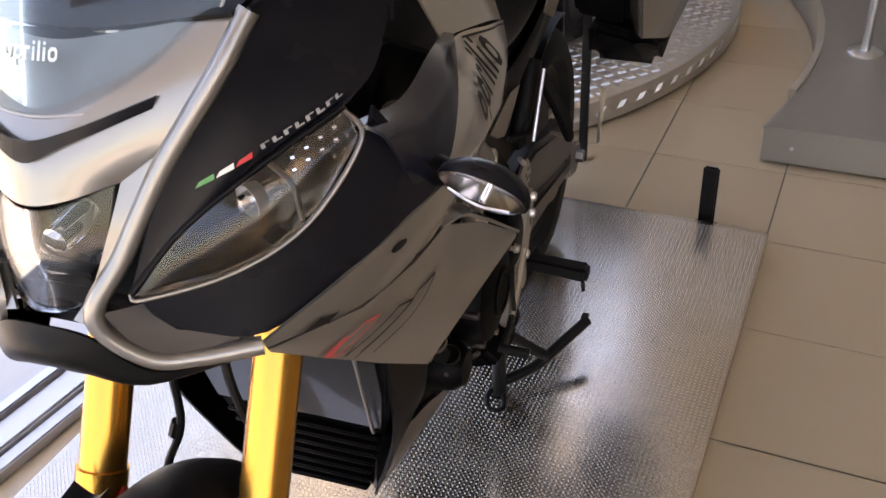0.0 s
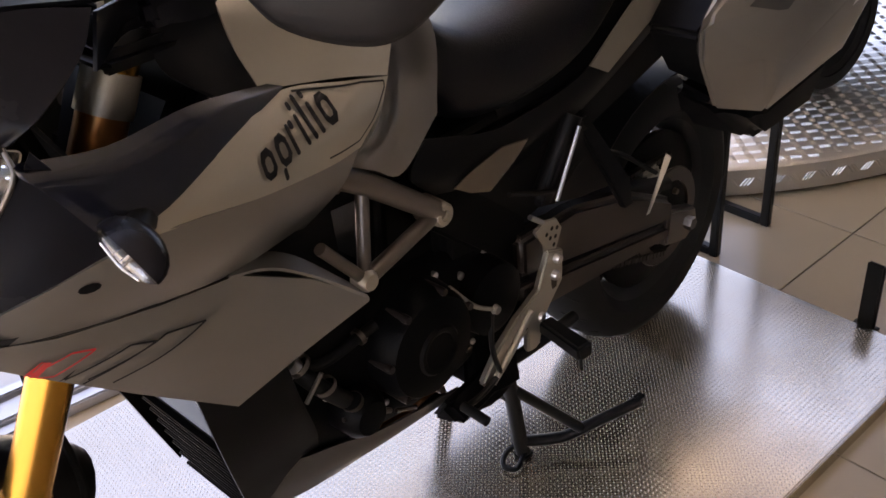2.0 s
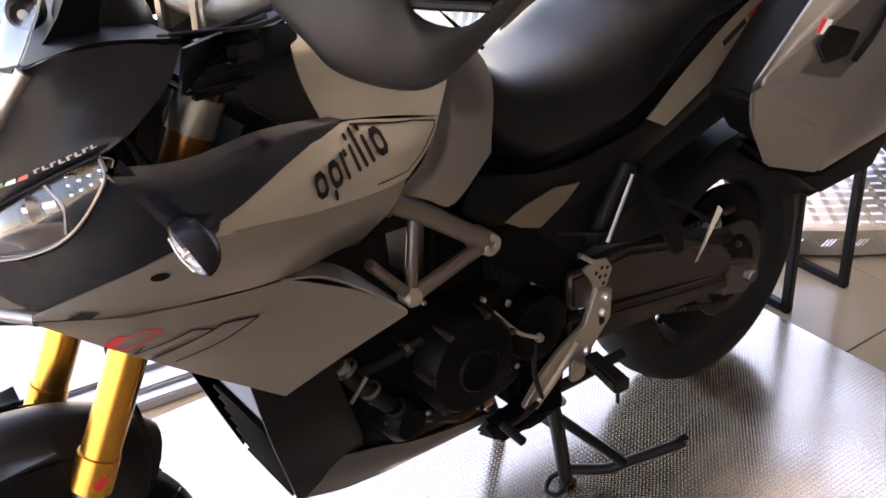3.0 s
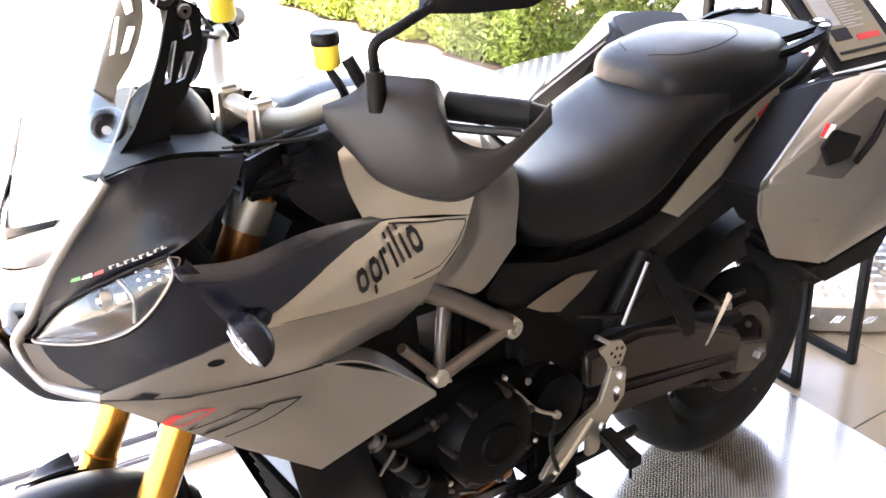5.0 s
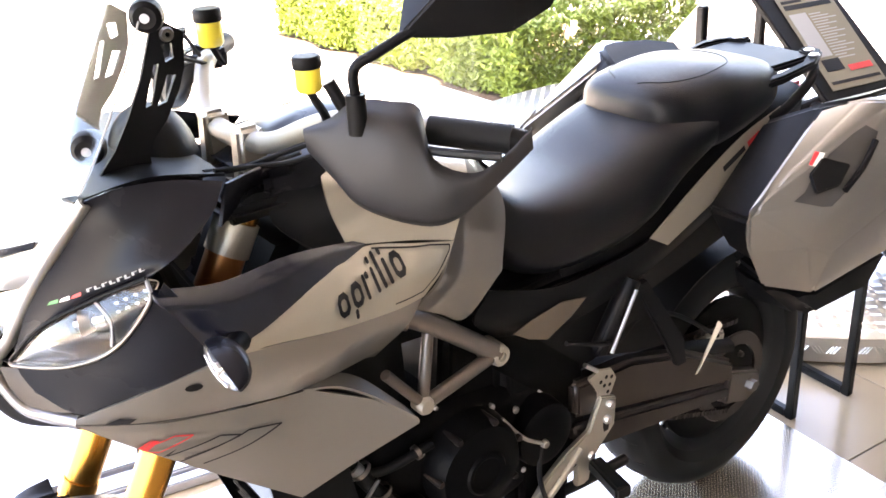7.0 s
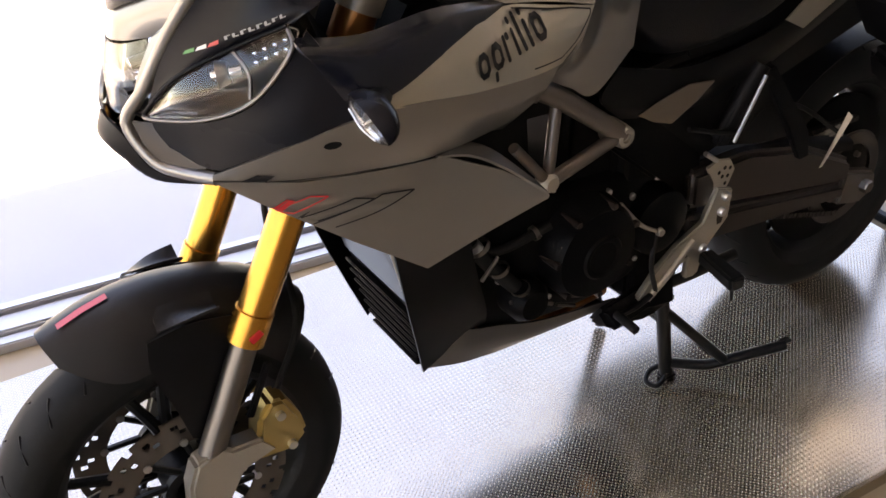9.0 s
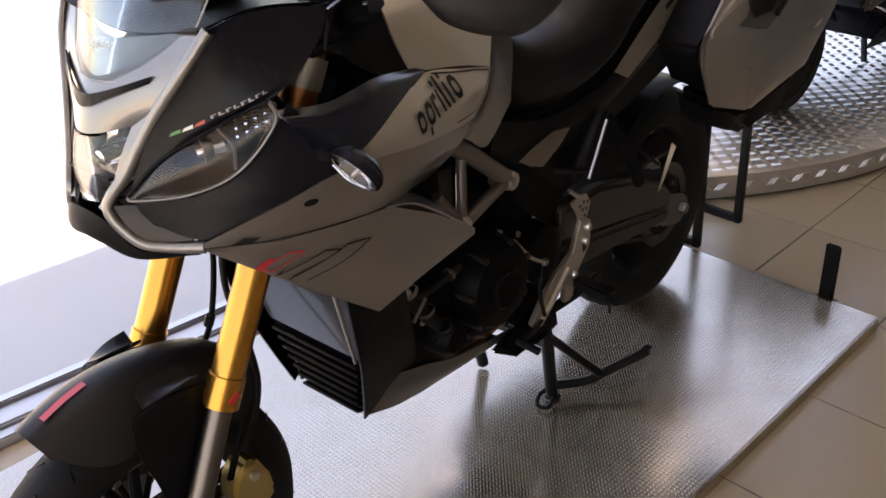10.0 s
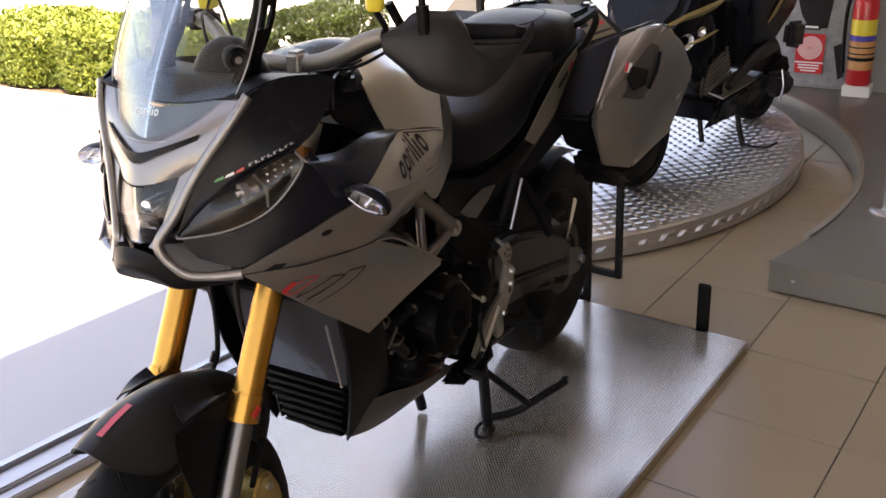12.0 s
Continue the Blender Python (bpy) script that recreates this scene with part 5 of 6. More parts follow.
for x, z in ((1.083, 0.487), (1.075, 0.455), (1.03, 0.388)):
    part("hanger_bolt", lathe([(0, -0.008), (0.007, -0.008), (0.010, -0.004), (0.010, 0.004)], (x, -0.168, z), (0, 1, 0), 14), STEEL, pg)
part("hanger_brace", tube([(1.0, -0.172, 0.42), (0.93, -0.178, 0.37), (0.88, -0.178, 0.335)], 0.007, 8), ALU, pg)
part("footpeg", hull([(1.02, -0.17, 0.385), (1.06, -0.17, 0.375), (1.02, -0.17, 0.355), (1.055, -0.17, 0.348), (0.965, -0.30, 0.415), (1.01, -0.30, 0.405), (0.97, -0.30, 0.38), (1.01, -0.30, 0.375)], 0.006), RUBBER, pg, "black rubber footpeg")
part("peg_feeler", tube([(0.985, -0.29, 0.385), (0.985, -0.292, 0.355)], 0.004, 8), BLACKSTEEL, pg)
lv = part("shift_lever", tube([(0.90, -0.18, 0.345), (0.88, -0.182, 0.42), (0.885, -0.182, 0.495)], 0.005, 8), BLACKSTEEL, bike, "black shift lever with a steel rod")
part("linkage", tube([(0.795, -0.178, 0.588), (0.84, -0.186, 0.530), (0.888, -0.186, 0.495)], 0.004, 8), ALU, lv, "thin steel shift rod")
part("rod_end", lathe([(0, -0.008), (0.007, -0.008), (0.009, 0), (0.007, 0.008), (0, 0.008)], (0.889, -0.186, 0.495), (0, 1, 0), 14), ALU, lv)
part("toe_peg", tube([(0.80, -0.18, 0.34), (0.80, -0.235, 0.335)], 0.009, 10), RUBBER, lv)
part("toe_lever", tube([(0.90, -0.178, 0.345), (0.85, -0.182, 0.335), (0.80, -0.185, 0.338)], 0.006, 8), BLACKSTEEL, lv)
rp = part("pillion_peg_hanger", plate([(1.165, -0.15, 0.72), (1.20, -0.15, 0.72), (1.265, -0.20, 0.58), (1.262, -0.21, 0.53), (1.235, -0.21, 0.53), (1.21, -0.19, 0.60)], 0.014, 0.003, (0, 1, 0)), BLACK, bike, "black pillion peg hanger")
part("peg_blade", hull([(1.222, -0.262, 0.540), (1.235, -0.262, 0.552), (1.222, -0.27, 0.548), (1.30, -0.262, 0.625), (1.312, -0.25, 0.62), (1.30, -0.25, 0.632)], 0.003), ALU, rp, "pale folded pillion peg")
part("spring_link", tube([(1.02, -0.160, 0.60), (1.055, -0.158, 0.572)], 0.005, 10), STEEL, bike)
part("hydraulic_line", tube([(0.98, -0.15, 0.66), (1.1, -0.16, 0.62), (1.18, -0.15, 0.64), (1.3, -0.14, 0.60), (1.45, -0.14, 0.49)], 0.005, 8), RUBBER, bike)
part("shock_body", tube([(1.16, -0.145, 0.735), (1.08, -0.135, 0.60)], 0.02, 16), BLACK, bike)
part("chrome_edge", tube([(1.085, -0.168, 0.605), (1.145, -0.172, 0.725)], 0.004, 8), STEEL, bike)

# centre stand
cs = part("centre_stand", tube([(0.955, -0.13, 0.33), (0.985, -0.125, 0.22), (1.02, -0.112, 0.06), (1.03, -0.11, 0.014)], 0.0155, 12), BLACKSTEEL, bike, "black centre stand resting on the plate")
part("right_leg", tube([(0.955, 0.13, 0.33), (0.985, 0.125, 0.22), (1.02, 0.112, 0.06), (1.03, 0.11, 0.014)], 0.0155, 12), BLACKSTEEL, cs)
part("brace", tube([(0.985, -0.128, 0.225), (1.118, -0.192, 0.062)], 0.011, 10), BLACKSTEEL, cs)
part("tread_arm", tube([(1.03, -0.115, 0.045), (1.09, -0.165, 0.042), (1.13, -0.195, 0.058), (1.235, -0.258, 0.088)], 0.012, 10, 3), BLACKSTEEL, cs)
part("tread_tip", hull([(1.225, -0.262, 0.098), (1.255, -0.262, 0.094), (1.225, -0.240, 0.098), (1.255, -0.242, 0.094), (1.235, -0.25, 0.08)], 0.003), BLACKSTEEL, cs)
part("foot_hoop", tube([(1.025, -0.12, 0.02), (0.985, -0.13, 0.012), (0.975, -0.105, 0.012), (1.0, -0.09, 0.02), (1.03, -0.10, 0.03)], 0.006, 8), BLACKSTEEL, cs)
part("foot_pad", bevel(box((1.015, -0.125, 0.0), (1.05, -0.095, 0.012)), 0.004), BLACKSTEEL, cs)
part("cross_bar", tube([(0.985, -0.12, 0.20), (0.985, 0.12, 0.20)], 0.012, 10), BLACKSTEEL, cs)
part("stand_spring", tube([(0.94, -0.11, 0.34), (1.03, -0.10, 0.22)], 0.010, 10), STEEL, cs)
part("side_stand", tube([(0.86, -0.13, 0.31), (1.0, -0.16, 0.325), (1.13, -0.17, 0.33)], 0.012, 10), BLACKSTEEL, bike, "folded black side stand")
part("gearbox_tail", hull([(0.86, -0.145, 0.46), (1.02, -0.145, 0.44), (0.86, -0.145, 0.31), (1.00, -0.145, 0.31), (0.86, 0.12, 0.46), (1.02, 0.12, 0.44), (0.86, 0.12, 0.31), (1.00, 0.12, 0.31)], 0.015), ENGINE, bike)
part("stand_bracket", hull([(0.78, -0.15, 0.345), (0.98, -0.15, 0.37), (0.80, -0.18, 0.29), (0.96, -0.18, 0.285), (0.78, -0.11, 0.285), (0.98, -0.11, 0.28), (0.88, -0.19, 0.31)], 0.01), ENGINE, bike)

# ---- cockpit: screen, brackets, bars, mirrors ----
SC = [[(0.140, -0.125, 1.130), (0.108, -0.072, 1.117), (0.088, 0, 1.112), (0.108, 0.072, 1.117), (0.140, 0.125, 1.130)],
      [(0.195, -0.155, 1.225), (0.152, -0.085, 1.215), (0.132, 0, 1.212), (0.152, 0.085, 1.215), (0.195, 0.155, 1.225)],
      [(0.255, -0.150, 1.325), (0.212, -0.085, 1.322), (0.195, 0, 1.322), (0.212, 0.085, 1.322), (0.255, 0.150, 1.325)],
      [(0.325, -0.115, 1.435), (0.295, -0.06, 1.448), (0.285, 0, 1.452), (0.295, 0.06, 1.448), (0.325, 0.115, 1.435)]]
scr = part("windscreen", patch(SC, 0.0035, 6, 6), SCREEN, bike, "clear tall windscreen on black slotted brackets")
scr.visible_shadow = False
part("screen_edge", tube([r[0] for r in SC], 0.0014, 6, 6), SILVER, scr)
part("screen_edge", tube([r[-1] for r in SC], 0.0014, 6, 6), SILVER, scr)
part("screen_edge", tube(SC[0], 0.0014, 6, 6), SILVER, scr)
for cell in WORD7:
    part("mark_block", bars((0, 0.030, 0), V((0, -0.072, 0)), V((0, 0, 0.085)), [cell], put=lambda p: V((0.088 + 0.55 * (p.z + 0.04) + 3.2 * p.y * p.y - 0.002, p.y, 1.152 + p.z))), WHITE, scr, "pale block of the maker's mark")


def slotted(outer, slots, y):
    """A flat bracket with outline outer and slots cut through it, in the plane at y."""
    bm = bmesh.new()
    loops = [[V((x, y, z)) for x, z in outer]] + [[V((x, y, z)) for x, z in q] for q in slots]
    vs = [bm.verts.new(p) for q in loops for p in q]
    for tri in tessellate_polygon([[V((p.x, p.z, 0)) for p in q] for q in loops]):
        bm.faces.new([vs[k] for k in tri])
    bmesh.ops.recalc_face_normals(bm, faces=bm.faces)
    return bevel(thick(bm, 0.007), 0.001, 1, 60)


BRACKET = [(0.296, 1.362), (0.318, 1.372), (0.340, 1.356), (0.334, 1.312), (0.322, 1.284), (0.300, 1.250), (0.277, 1.226), (0.268, 1.205), (0.268, 1.170), (0.176, 1.170), (0.196, 1.192), (0.224, 1.222), (0.250, 1.262), (0.274, 1.306)]
SLOTS = [[(0.309, 1.306), (0.321, 1.304), (0.303, 1.272), (0.290, 1.269)], [(0.294, 1.322), (0.301, 1.322), (0.283, 1.272), (0.274, 1.270)], [(0.308, 1.345), (0.322, 1.345), (0.322, 1.326), (0.310, 1.322)]]
for y in (-0.105, 0.105):
    bk = part("screen_bracket", slotted([(x + 0.013, z - 0.007) for x, z in BRACKET], [[(x + 0.013, z - 0.007) for x, z in q] for q in SLOTS], y), BLACK, bike, "black slotted screen bracket")
    part("bracket_bolt", lathe([(0.003, -0.001), (0.004, -0.003), (0.008, -0.003), (0.010, 0.002)], (0.330, y - 0.003, 1.350), (0, 1, 0), 16), DISC, bk)
for s in (-1,):
    for x, z in ((0.199, 1.236), (0.300, 1.381)):
        k = part("screen_knob", lathe([(0, -0.012), (0.014, -0.012), (0.020, -0.007), (0.022, 0.004), (0.018, 0.02)], (x, 0.13 * s, z), (0.6, -s, 0.1), 24), BLACK, bike)
        part("knob_screw", lathe([(0, -0.0135), (0.006, -0.0135), (0.006, -0.010)], (x, 0.13 * s, z), (0.6, -s, 0.1), 12), STEEL, k)
bn = bmesh.new()
bmesh.ops.create_uvsphere(bn, u_segments=32, v_segments=18, radius=1, matrix=Matrix.Translation((0.32, 0, 1.152)) @ Matrix.Diagonal((0.062, 0.082, 0.090, 1)))
part("instrument_binnacle", bn, BLACK, bike, "rounded black instrument binnacle")
part("inner_fairing", patch([[(0.16, -0.16, 1.185), (0.25, -0.17, 1.195), (0.34, -0.20, 1.185)], [(0.15, 0, 1.165), (0.24, 0, 1.19), (0.36, 0, 1.17)], [(0.16, 0.16, 1.185), (0.25, 0.17, 1.195), (0.34, 0.20, 1.185)]], 0.004), BLACK, bike)
part("handlebar", tube([(0.57, -0.335, 1.218), (0.50, -0.21, 1.218), (0.455, -0.12, 1.18), (0.44, -0.05, 1.17), (0.44, 0.05, 1.17), (0.455, 0.12, 1.18), (0.50, 0.21, 1.218), (0.57, 0.335, 1.218)], 0.0158, 16, 8), BAR, bike, "pale alloy handlebar")
for s in (-1, 1):
    part("bar_clamp", hull([(0.415, 0.04 * s, 1.11), (0.465, 0.04 * s, 1.11), (0.415, 0.075 * s, 1.11), (0.465, 0.075 * s, 1.11), (0.42, 0.04 * s, 1.195), (0.46, 0.04 * s, 1.195), (0.42, 0.075 * s, 1.195), (0.46, 0.075 * s, 1.195)], 0.008), ALU, bike)
    g = part("grip", tube([(0.568, 0.332 * s, 1.2185), (0.634, 0.418 * s, 1.209)], 0.019, 16), RUBBER, bike, "black rubber grip")
    part("switch_box", bevel(box((0.52, -0.02, -0.02), (0.57, 0.02, 0.022), 0, Matrix.Translation((0, 0.29 * s, 1.218)) @ Matrix.Identity(4)), 0.008), BLACK, bike)
    part("lever", tube([(0.52, 0.26 * s, 1.225), (0.50, 0.31 * s, 1.222), (0.53, 0.38 * s, 1.212), (0.59, 0.45 * s, 1.205)], 0.006, 8), BLACKSTEEL, bike)
    gt = [(0.428, -0.258, 1.236), (0.455, -0.283, 1.25), (0.483, -0.300, 1.270), (0.515, -0.335, 1.268), (0.538, -0.358, 1.258), (0.530, -0.392, 1.205), (0.562, -0.430, 1.187), (0.60, -0.447, 1.207), (0.632, -0.458, 1.236)]
    gb = [(0.430, -0.262, 1.205), (0.445, -0.295, 1.172), (0.460, -0.318, 1.142), (0.490, -0.350, 1.122), (0.522, -0.388, 1.115), (0.545, -0.412, 1.125), (0.565, -0.430, 1.145), (0.60, -0.447, 1.178), (0.632, -0.460, 1.208)]
    bulge = (0.004, 0.012, 0.02, 0.026, 0.024, 0.014, 0.006, 0.003, 0.002)
    gm = [tuple((p + q) / 2 + d for p, q, d in zip(a, b, (-w, -w, 0))) for a, b, w in zip(gt, gb, bulge)]
    gu = [tuple(p * 0.86 + q * 0.14 + d for p, q, d in zip(a, b, (-w * 0.85, -w * 0.85, 0))) for a, b, w in zip(gt, gb, bulge)]
    gl = [tuple(p * 0.14 + q * 0.86 + d for p, q, d in zip(a, b, (-w * 0.7, -w * 0.7, 0))) for a, b, w in zip(gt, gb, bulge)]
    hgd = part("hand_guard", patch([[(x, y * -s, z) for x, y, z in r] for r in (gt, gu, gm, gl, gb)], 0.006, 4, 4), GUARD, bike, "large matt black hand guard")
    part("bar_end", tube([(0.634, 0.418 * s, 1.209), (0.646, 0.434 * s, 1.208)], (0.017, 0.013), 14), BLACK, g)
    ms = part("mirror", tube([(0.468, 0.325 * s, 1.235), (0.468, 0.325 * s, 1.285)], 0.0125, 14), BLACK, bike, "black mirror on a bent stem")
    part("mirror_stem", tube([(0.468, 0.325 * s, 1.28), (0.469, 0.327 * s, 1.316), (0.495, 0.342 * s, 1.334), (0.545, 0.366 * s, 1.362)], 0.0068, 12), BLACK, ms)
    part("mirror_shell", hull([(x, y * -s, z) for x, y, z in ((0.515, -0.352, 1.347), (0.525, -0.352, 1.362), (0.555, -0.32, 1.41), (0.60, -0.32, 1.445), (0.67, -0.40, 1.44), (0.685, -0.455, 1.412), (0.672, -0.455, 1.372), (0.63, -0.43, 1.345),
                              (0.57, -0.385, 1.342), (0.56, -0.40, 1.41), (0.62, -0.45, 1.425), (0.64, -0.33, 1.43), (0.60, -0.345, 1.36))], 0.012), BLACK, ms)


def reservoir(c, r, h):
    x, y, z = c
    t = part("fluid_reservoir", lathe([(0, -h), (r * 0.8, -h), (r, -h * 0.8), (r, h * 0.4), (0, h * 0.4)], c, (0, 0, 1), 28), YELLOW, bike, "yellow brake fluid reservoir with a black cap")
    part("reservoir_cap", lathe([(r * 1.08, h * 0.4), (r * 1.12, h * 0.5), (r * 1.12, h), (r, h * 1.12), (0, h * 1.12)], c, (0, 0, 1), 28), BLACK, t)
    part("reservoir_arm", tube([(x, y, z - h), (x + 0.012, y - 0.01, z - h - 0.03), (x + 0.02, y, 1.23)], 0.006, 8), BLACK, t)


reservoir((0.455, -0.235, 1.296), 0.017, 0.022)
reservoir((0.532, 0.24, 1.277), 0.022, 0.03)
part("clutch_master", tube([(0.475, -0.25, 1.285), (0.49, -0.262, 1.245)], 0.009, 10), BLACK, bike)
for pts in ([(0.45, -0.20, 1.185), (0.42, -0.17, 1.172), (0.38, -0.15, 1.168), (0.32, -0.15, 1.172)], [(0.49, -0.24, 1.20), (0.44, -0.205, 1.178), (0.39, -0.185, 1.178), (0.33, -0.19, 1.188)],
            [(0.5, 0.2, 1.23), (0.42, 0.15, 1.26), (0.37, 0.1, 1.22), (0.36, 0.06, 1.14)], [(0.50, 0.22, 1.24), (0.43, 0.12, 1.30), (0.36, 0.02, 1.22), (0.35, -0.03, 1.12)]):
    part("cable", tube(pts, 0.0034, 8), RUBBER, bike)

# ---- turntable with its tread plate ----
TC, TR_, TH = V((3.486, 1.214, 0)), 1.637, 0.103
turntable = thing("turntable", "round aluminium tread plate turntable on the tiled floor", "turntable", at=(3.486, 1.214, FLOOR))
ZT = FLOOR + TH
part("deck", lathe([(0, ZT), (TR_ - 0.012, ZT), (TR_, ZT - 0.008), (TR_, FLOOR + 0.012)], TC, (0, 0, 1), 128), TREAD, turntable)
part("plinth", lathe([(TR_ - 0.05, FLOOR), (TR_ - 0.05, FLOOR + 0.02)], TC, (0, 0, 1), 96), BLACKSTEEL, turntable)
cells = []
P_ = 0.037
for i in range(-46, 47):
    for j in range(-46, 47):
        x, y = i * P_, j * P_
        if math.hypot(x, y) < TR_ - 0.03:
            a = radians(45 if (i + j) % 2 else -45)
            for k in range(-2, 3):
                o = k * 0.0068
                cells.append((TC.x + x - o * math.sin(a), TC.y + y + o * math.cos(a), a))
stuff("bar_pattern", bumps(cells, 0.0125, 0.0021, 0.0019, Matrix.Translation((0, 0, ZT))), TREAD, turntable, "raised five-bar tread pattern")
rim = bmesh.new()
for k in range(220):
    a = 2 * math.pi * k / 220
    if math.sin(a) > 0.35:
        continue
    for q in range(-1, 2):
        aa = a + q * 0.0065
        s = 1 if k % 2 else -1
        p = [(TC.x + (TR_ + 0.001) * math.cos(aa + d * 0.0055), TC.y + (TR_ + 0.001) * math.sin(aa + d * 0.0055), FLOOR + 0.055 + s * d * 0.012) for d in (-1, 1)]
        tube(p, 0.0018, 4, 1, bm=rim)
tagged(part("rim_pattern", rim, TREAD, turntable), kind="stuff")

# ---- steel stage with a concave edge ----
SC_, SR, SZ = V((3.155, 1.345, 0)), 2.083, 0.084
arc = [(SC_.x + SR * math.cos(radians(a)), SC_.y + SR * math.sin(radians(a))) for a in range(248, 325, 3)]
outline = [(2.316, -0.573)] + arc + [(XW - 0.004, 0.10), (XW - 0.004, -3.2), (2.086, -3.2)]
stage = thing("display_stage", "low grey sheet steel stage with a concave curved edge", "stage")
part("stage_top", plate([(x, y, SZ) for x, y in outline], 0.012, 0.002, (0, 0, -1)), STAGE, stage, "", False)
part("stage_skirt", plate([(x + 0.004, y - 0.004, SZ - 0.012) for x, y in outline], 0.105, 0.0, (0, 0, -1)), STAGE, stage, "", False)
part("stage_plinth", plate([(x + 0.05, y - 0.06, FLOOR + 0.009) for x, y in outline], 0.009, 0.0, (0, 0, -1)), BLACKSTEEL, stage, "", False)
ring_at = lambda r, a, z: (SC_.x + r * math.cos(radians(a)), SC_.y + r * math.sin(radians(a)), z)
part("curved_lip", loft([[ring_at(SR - 0.022, a, FLOOR + 0.005), ring_at(SR - 0.022, a, SZ + 0.008), ring_at(SR, a, SZ + 0.008), ring_at(SR, a, FLOOR + 0.005)] for a in range(254, 324, 3)]), ALU, stage, "pale curved metal lip")
for x, y in ((2.292, -0.664), (2.262, -1.0), (2.235, -1.35), (2.18, -2.0)):
    part("stage_screw", lathe([(0, -0.004), (0.006, -0.004), (0.007, 0)], (x + 0.012, y, 0.024), (1, 0.087, 0), 10), STEEL, stage)
pole = thing("stand_pole", "slim chrome pole standing on the steel stage", "pole", at=(2.963, -0.871, SZ))
part("pole_tube", tube([(2.963, -0.871, SZ + 0.001), (2.963, -0.871, 1.25)], 0.016, 16), STEEL, pole)
part("pole_base", lathe([(0, 0.012), (0.05, 0.012), (0.06, 0.006), (0.06, 0)], (2.963, -0.871, SZ), (0, 0, 1), 28), STEEL, pole)

# ---- black flat post at the rear edge of the platform ----
wp = thing("wheel_stop", "black flat steel upright fixed at the platform's rear edge", "bracket", at=(1.915, -0.455, FLOOR))
mp = Matrix.Translation((1.915, -0.457, 0)) @ Matrix.Rotation(radians(-5), 4, "Z")
part("upright", bevel(box((-0.007, -0.022, FLOOR), (0.007, 0.022, 0.142), 0, mp), 0.005), BLACKSTEEL, wp)
part("foot_tab", bevel(box((-0.004, -0.03, FLOOR), (0.012, 0.03, FLOOR + 0.006), 0, mp), 0.001), BLACKSTEEL, wp)

# ---- information stand behind the bike ----
ist = thing("information_stand", "black steel stand holding a printed specification sheet", "stand", at=(2.1, 0.2, FLOOR))
for x, y in ((1.985, -0.01), (2.207, -0.045), (2.03, 0.42), (2.25, 0.39)):
    part("leg", box((x - 0.0125, y - 0.0125, FLOOR), (x + 0.0125, y + 0.0125, 0.80 if y < 0.2 else 1.06), 0.003), BLACKSTEEL, ist, "", False)
for a, b in (((1.985, -0.01), (2.03, 0.42)), ((2.207, -0.045), (2.25, 0.39))):
    d = V((b[0] - a[0], b[1] - a[1], 0))
    m = Matrix.Translation((a[0], a[1], 0)) @ Matrix.Rotation(math.atan2(d.y, d.x), 4, "Z")
    part("foot_bar", box((0.013, -0.0125, FLOOR), (d.length - 0.013, 0.0125, FLOOR + 0.025), 0.003, m), BLACKSTEEL, ist, "", False)
    part("head_bar", box((0.013, -0.0125, 0.77), (d.length - 0.013, 0.0125, 0.795), 0.003, m), BLACKSTEEL, ist, "", False)
B0, BE, BD = V((2.082, 0.043, 0.85)), V((0.986, -0.171, 0)) * 0.272, V((0.134, 0.778, 0.614)) * 0.47
nb = BE.cross(BD).normalized()


def on_board(u, v, lift=0.0):
    return B0 + u * BE + v * BD + nb * lift


part("board", plate([on_board(u, v) for u, v in ((0, 0), (1, 0), (1, 1), (0, 1))], 0.018, 0.003, -nb), BLACK, ist, "black board with a metal lower ledge")
part("sheet", plate([on_board(u, v, 0.002) for u, v in ((0.13, 0.065), (0.84, 0.065), (0.92, 0.745), (0.205, 0.76))], 0.0015, 0, nb), PAPER, ist, "printed sheet in faded ink")
part("board_ledge", tube([on_board(-0.06, -0.01, 0.004), on_board(1.06, -0.01, 0.004)], 0.006, 8), ALU, ist)
part("board_strut", tube([on_board(0.5, 0.1, -0.02), V((2.12, 0.19, 0.785))], 0.012, 8), BLACKSTEEL, ist)
pr = bmesh.new()


def sheet_bar(u0, u1, v0, v1, lift=0.0045):
    """A printed bar on the sheet, leaning as the sheet leans."""
    return [on_board(0.13 + 0.71 * u + 0.08 * v, 0.065 + 0.685 * v, lift) for u, v in ((u0, v0), (u1, v0), (u1, v1), (u0, v1))]


for k in range(17):
    v = 0.77 - k * 0.03
    pr.faces.new([pr.verts.new(p) for p in sheet_bar(0.40, 0.62 + 0.3 * ((k * 7) % 5) / 5, v, v + 0.011)])
tagged(part("print_lines", pr, SILVER, ist, "rows of small print drawn as bars", False), kind="stuff")
for (u0, u1, v0, v1), m in (((0.05, 0.36, 0.33, 0.80), SILVER), ((0.05, 0.92, 0.85, 0.90), INK), ((0.05, 0.42, 0.92, 0.95), INK), ((0.10, 0.42, 0.18, 0.30), INK), ((0.50, 0.92, 0.15, 0.21), RED), ((0.05, 0.95, 0.05, 0.08), INK)):
    part("print_block", plate(sheet_bar(u0, u1, v0, v1, 0.0042), 0.0008, 0, nb), m, ist, "", False)
oval = [on_board(0.5 + 0.16 * math.cos(k * math.pi / 10), 0.88 + 0.05 * math.sin(k * math.pi / 10), 0.001) for k in range(20)]
part("badge_mark", plate(oval, 0.002, 0, nb), RED, ist, "red oval mark on the board", False)
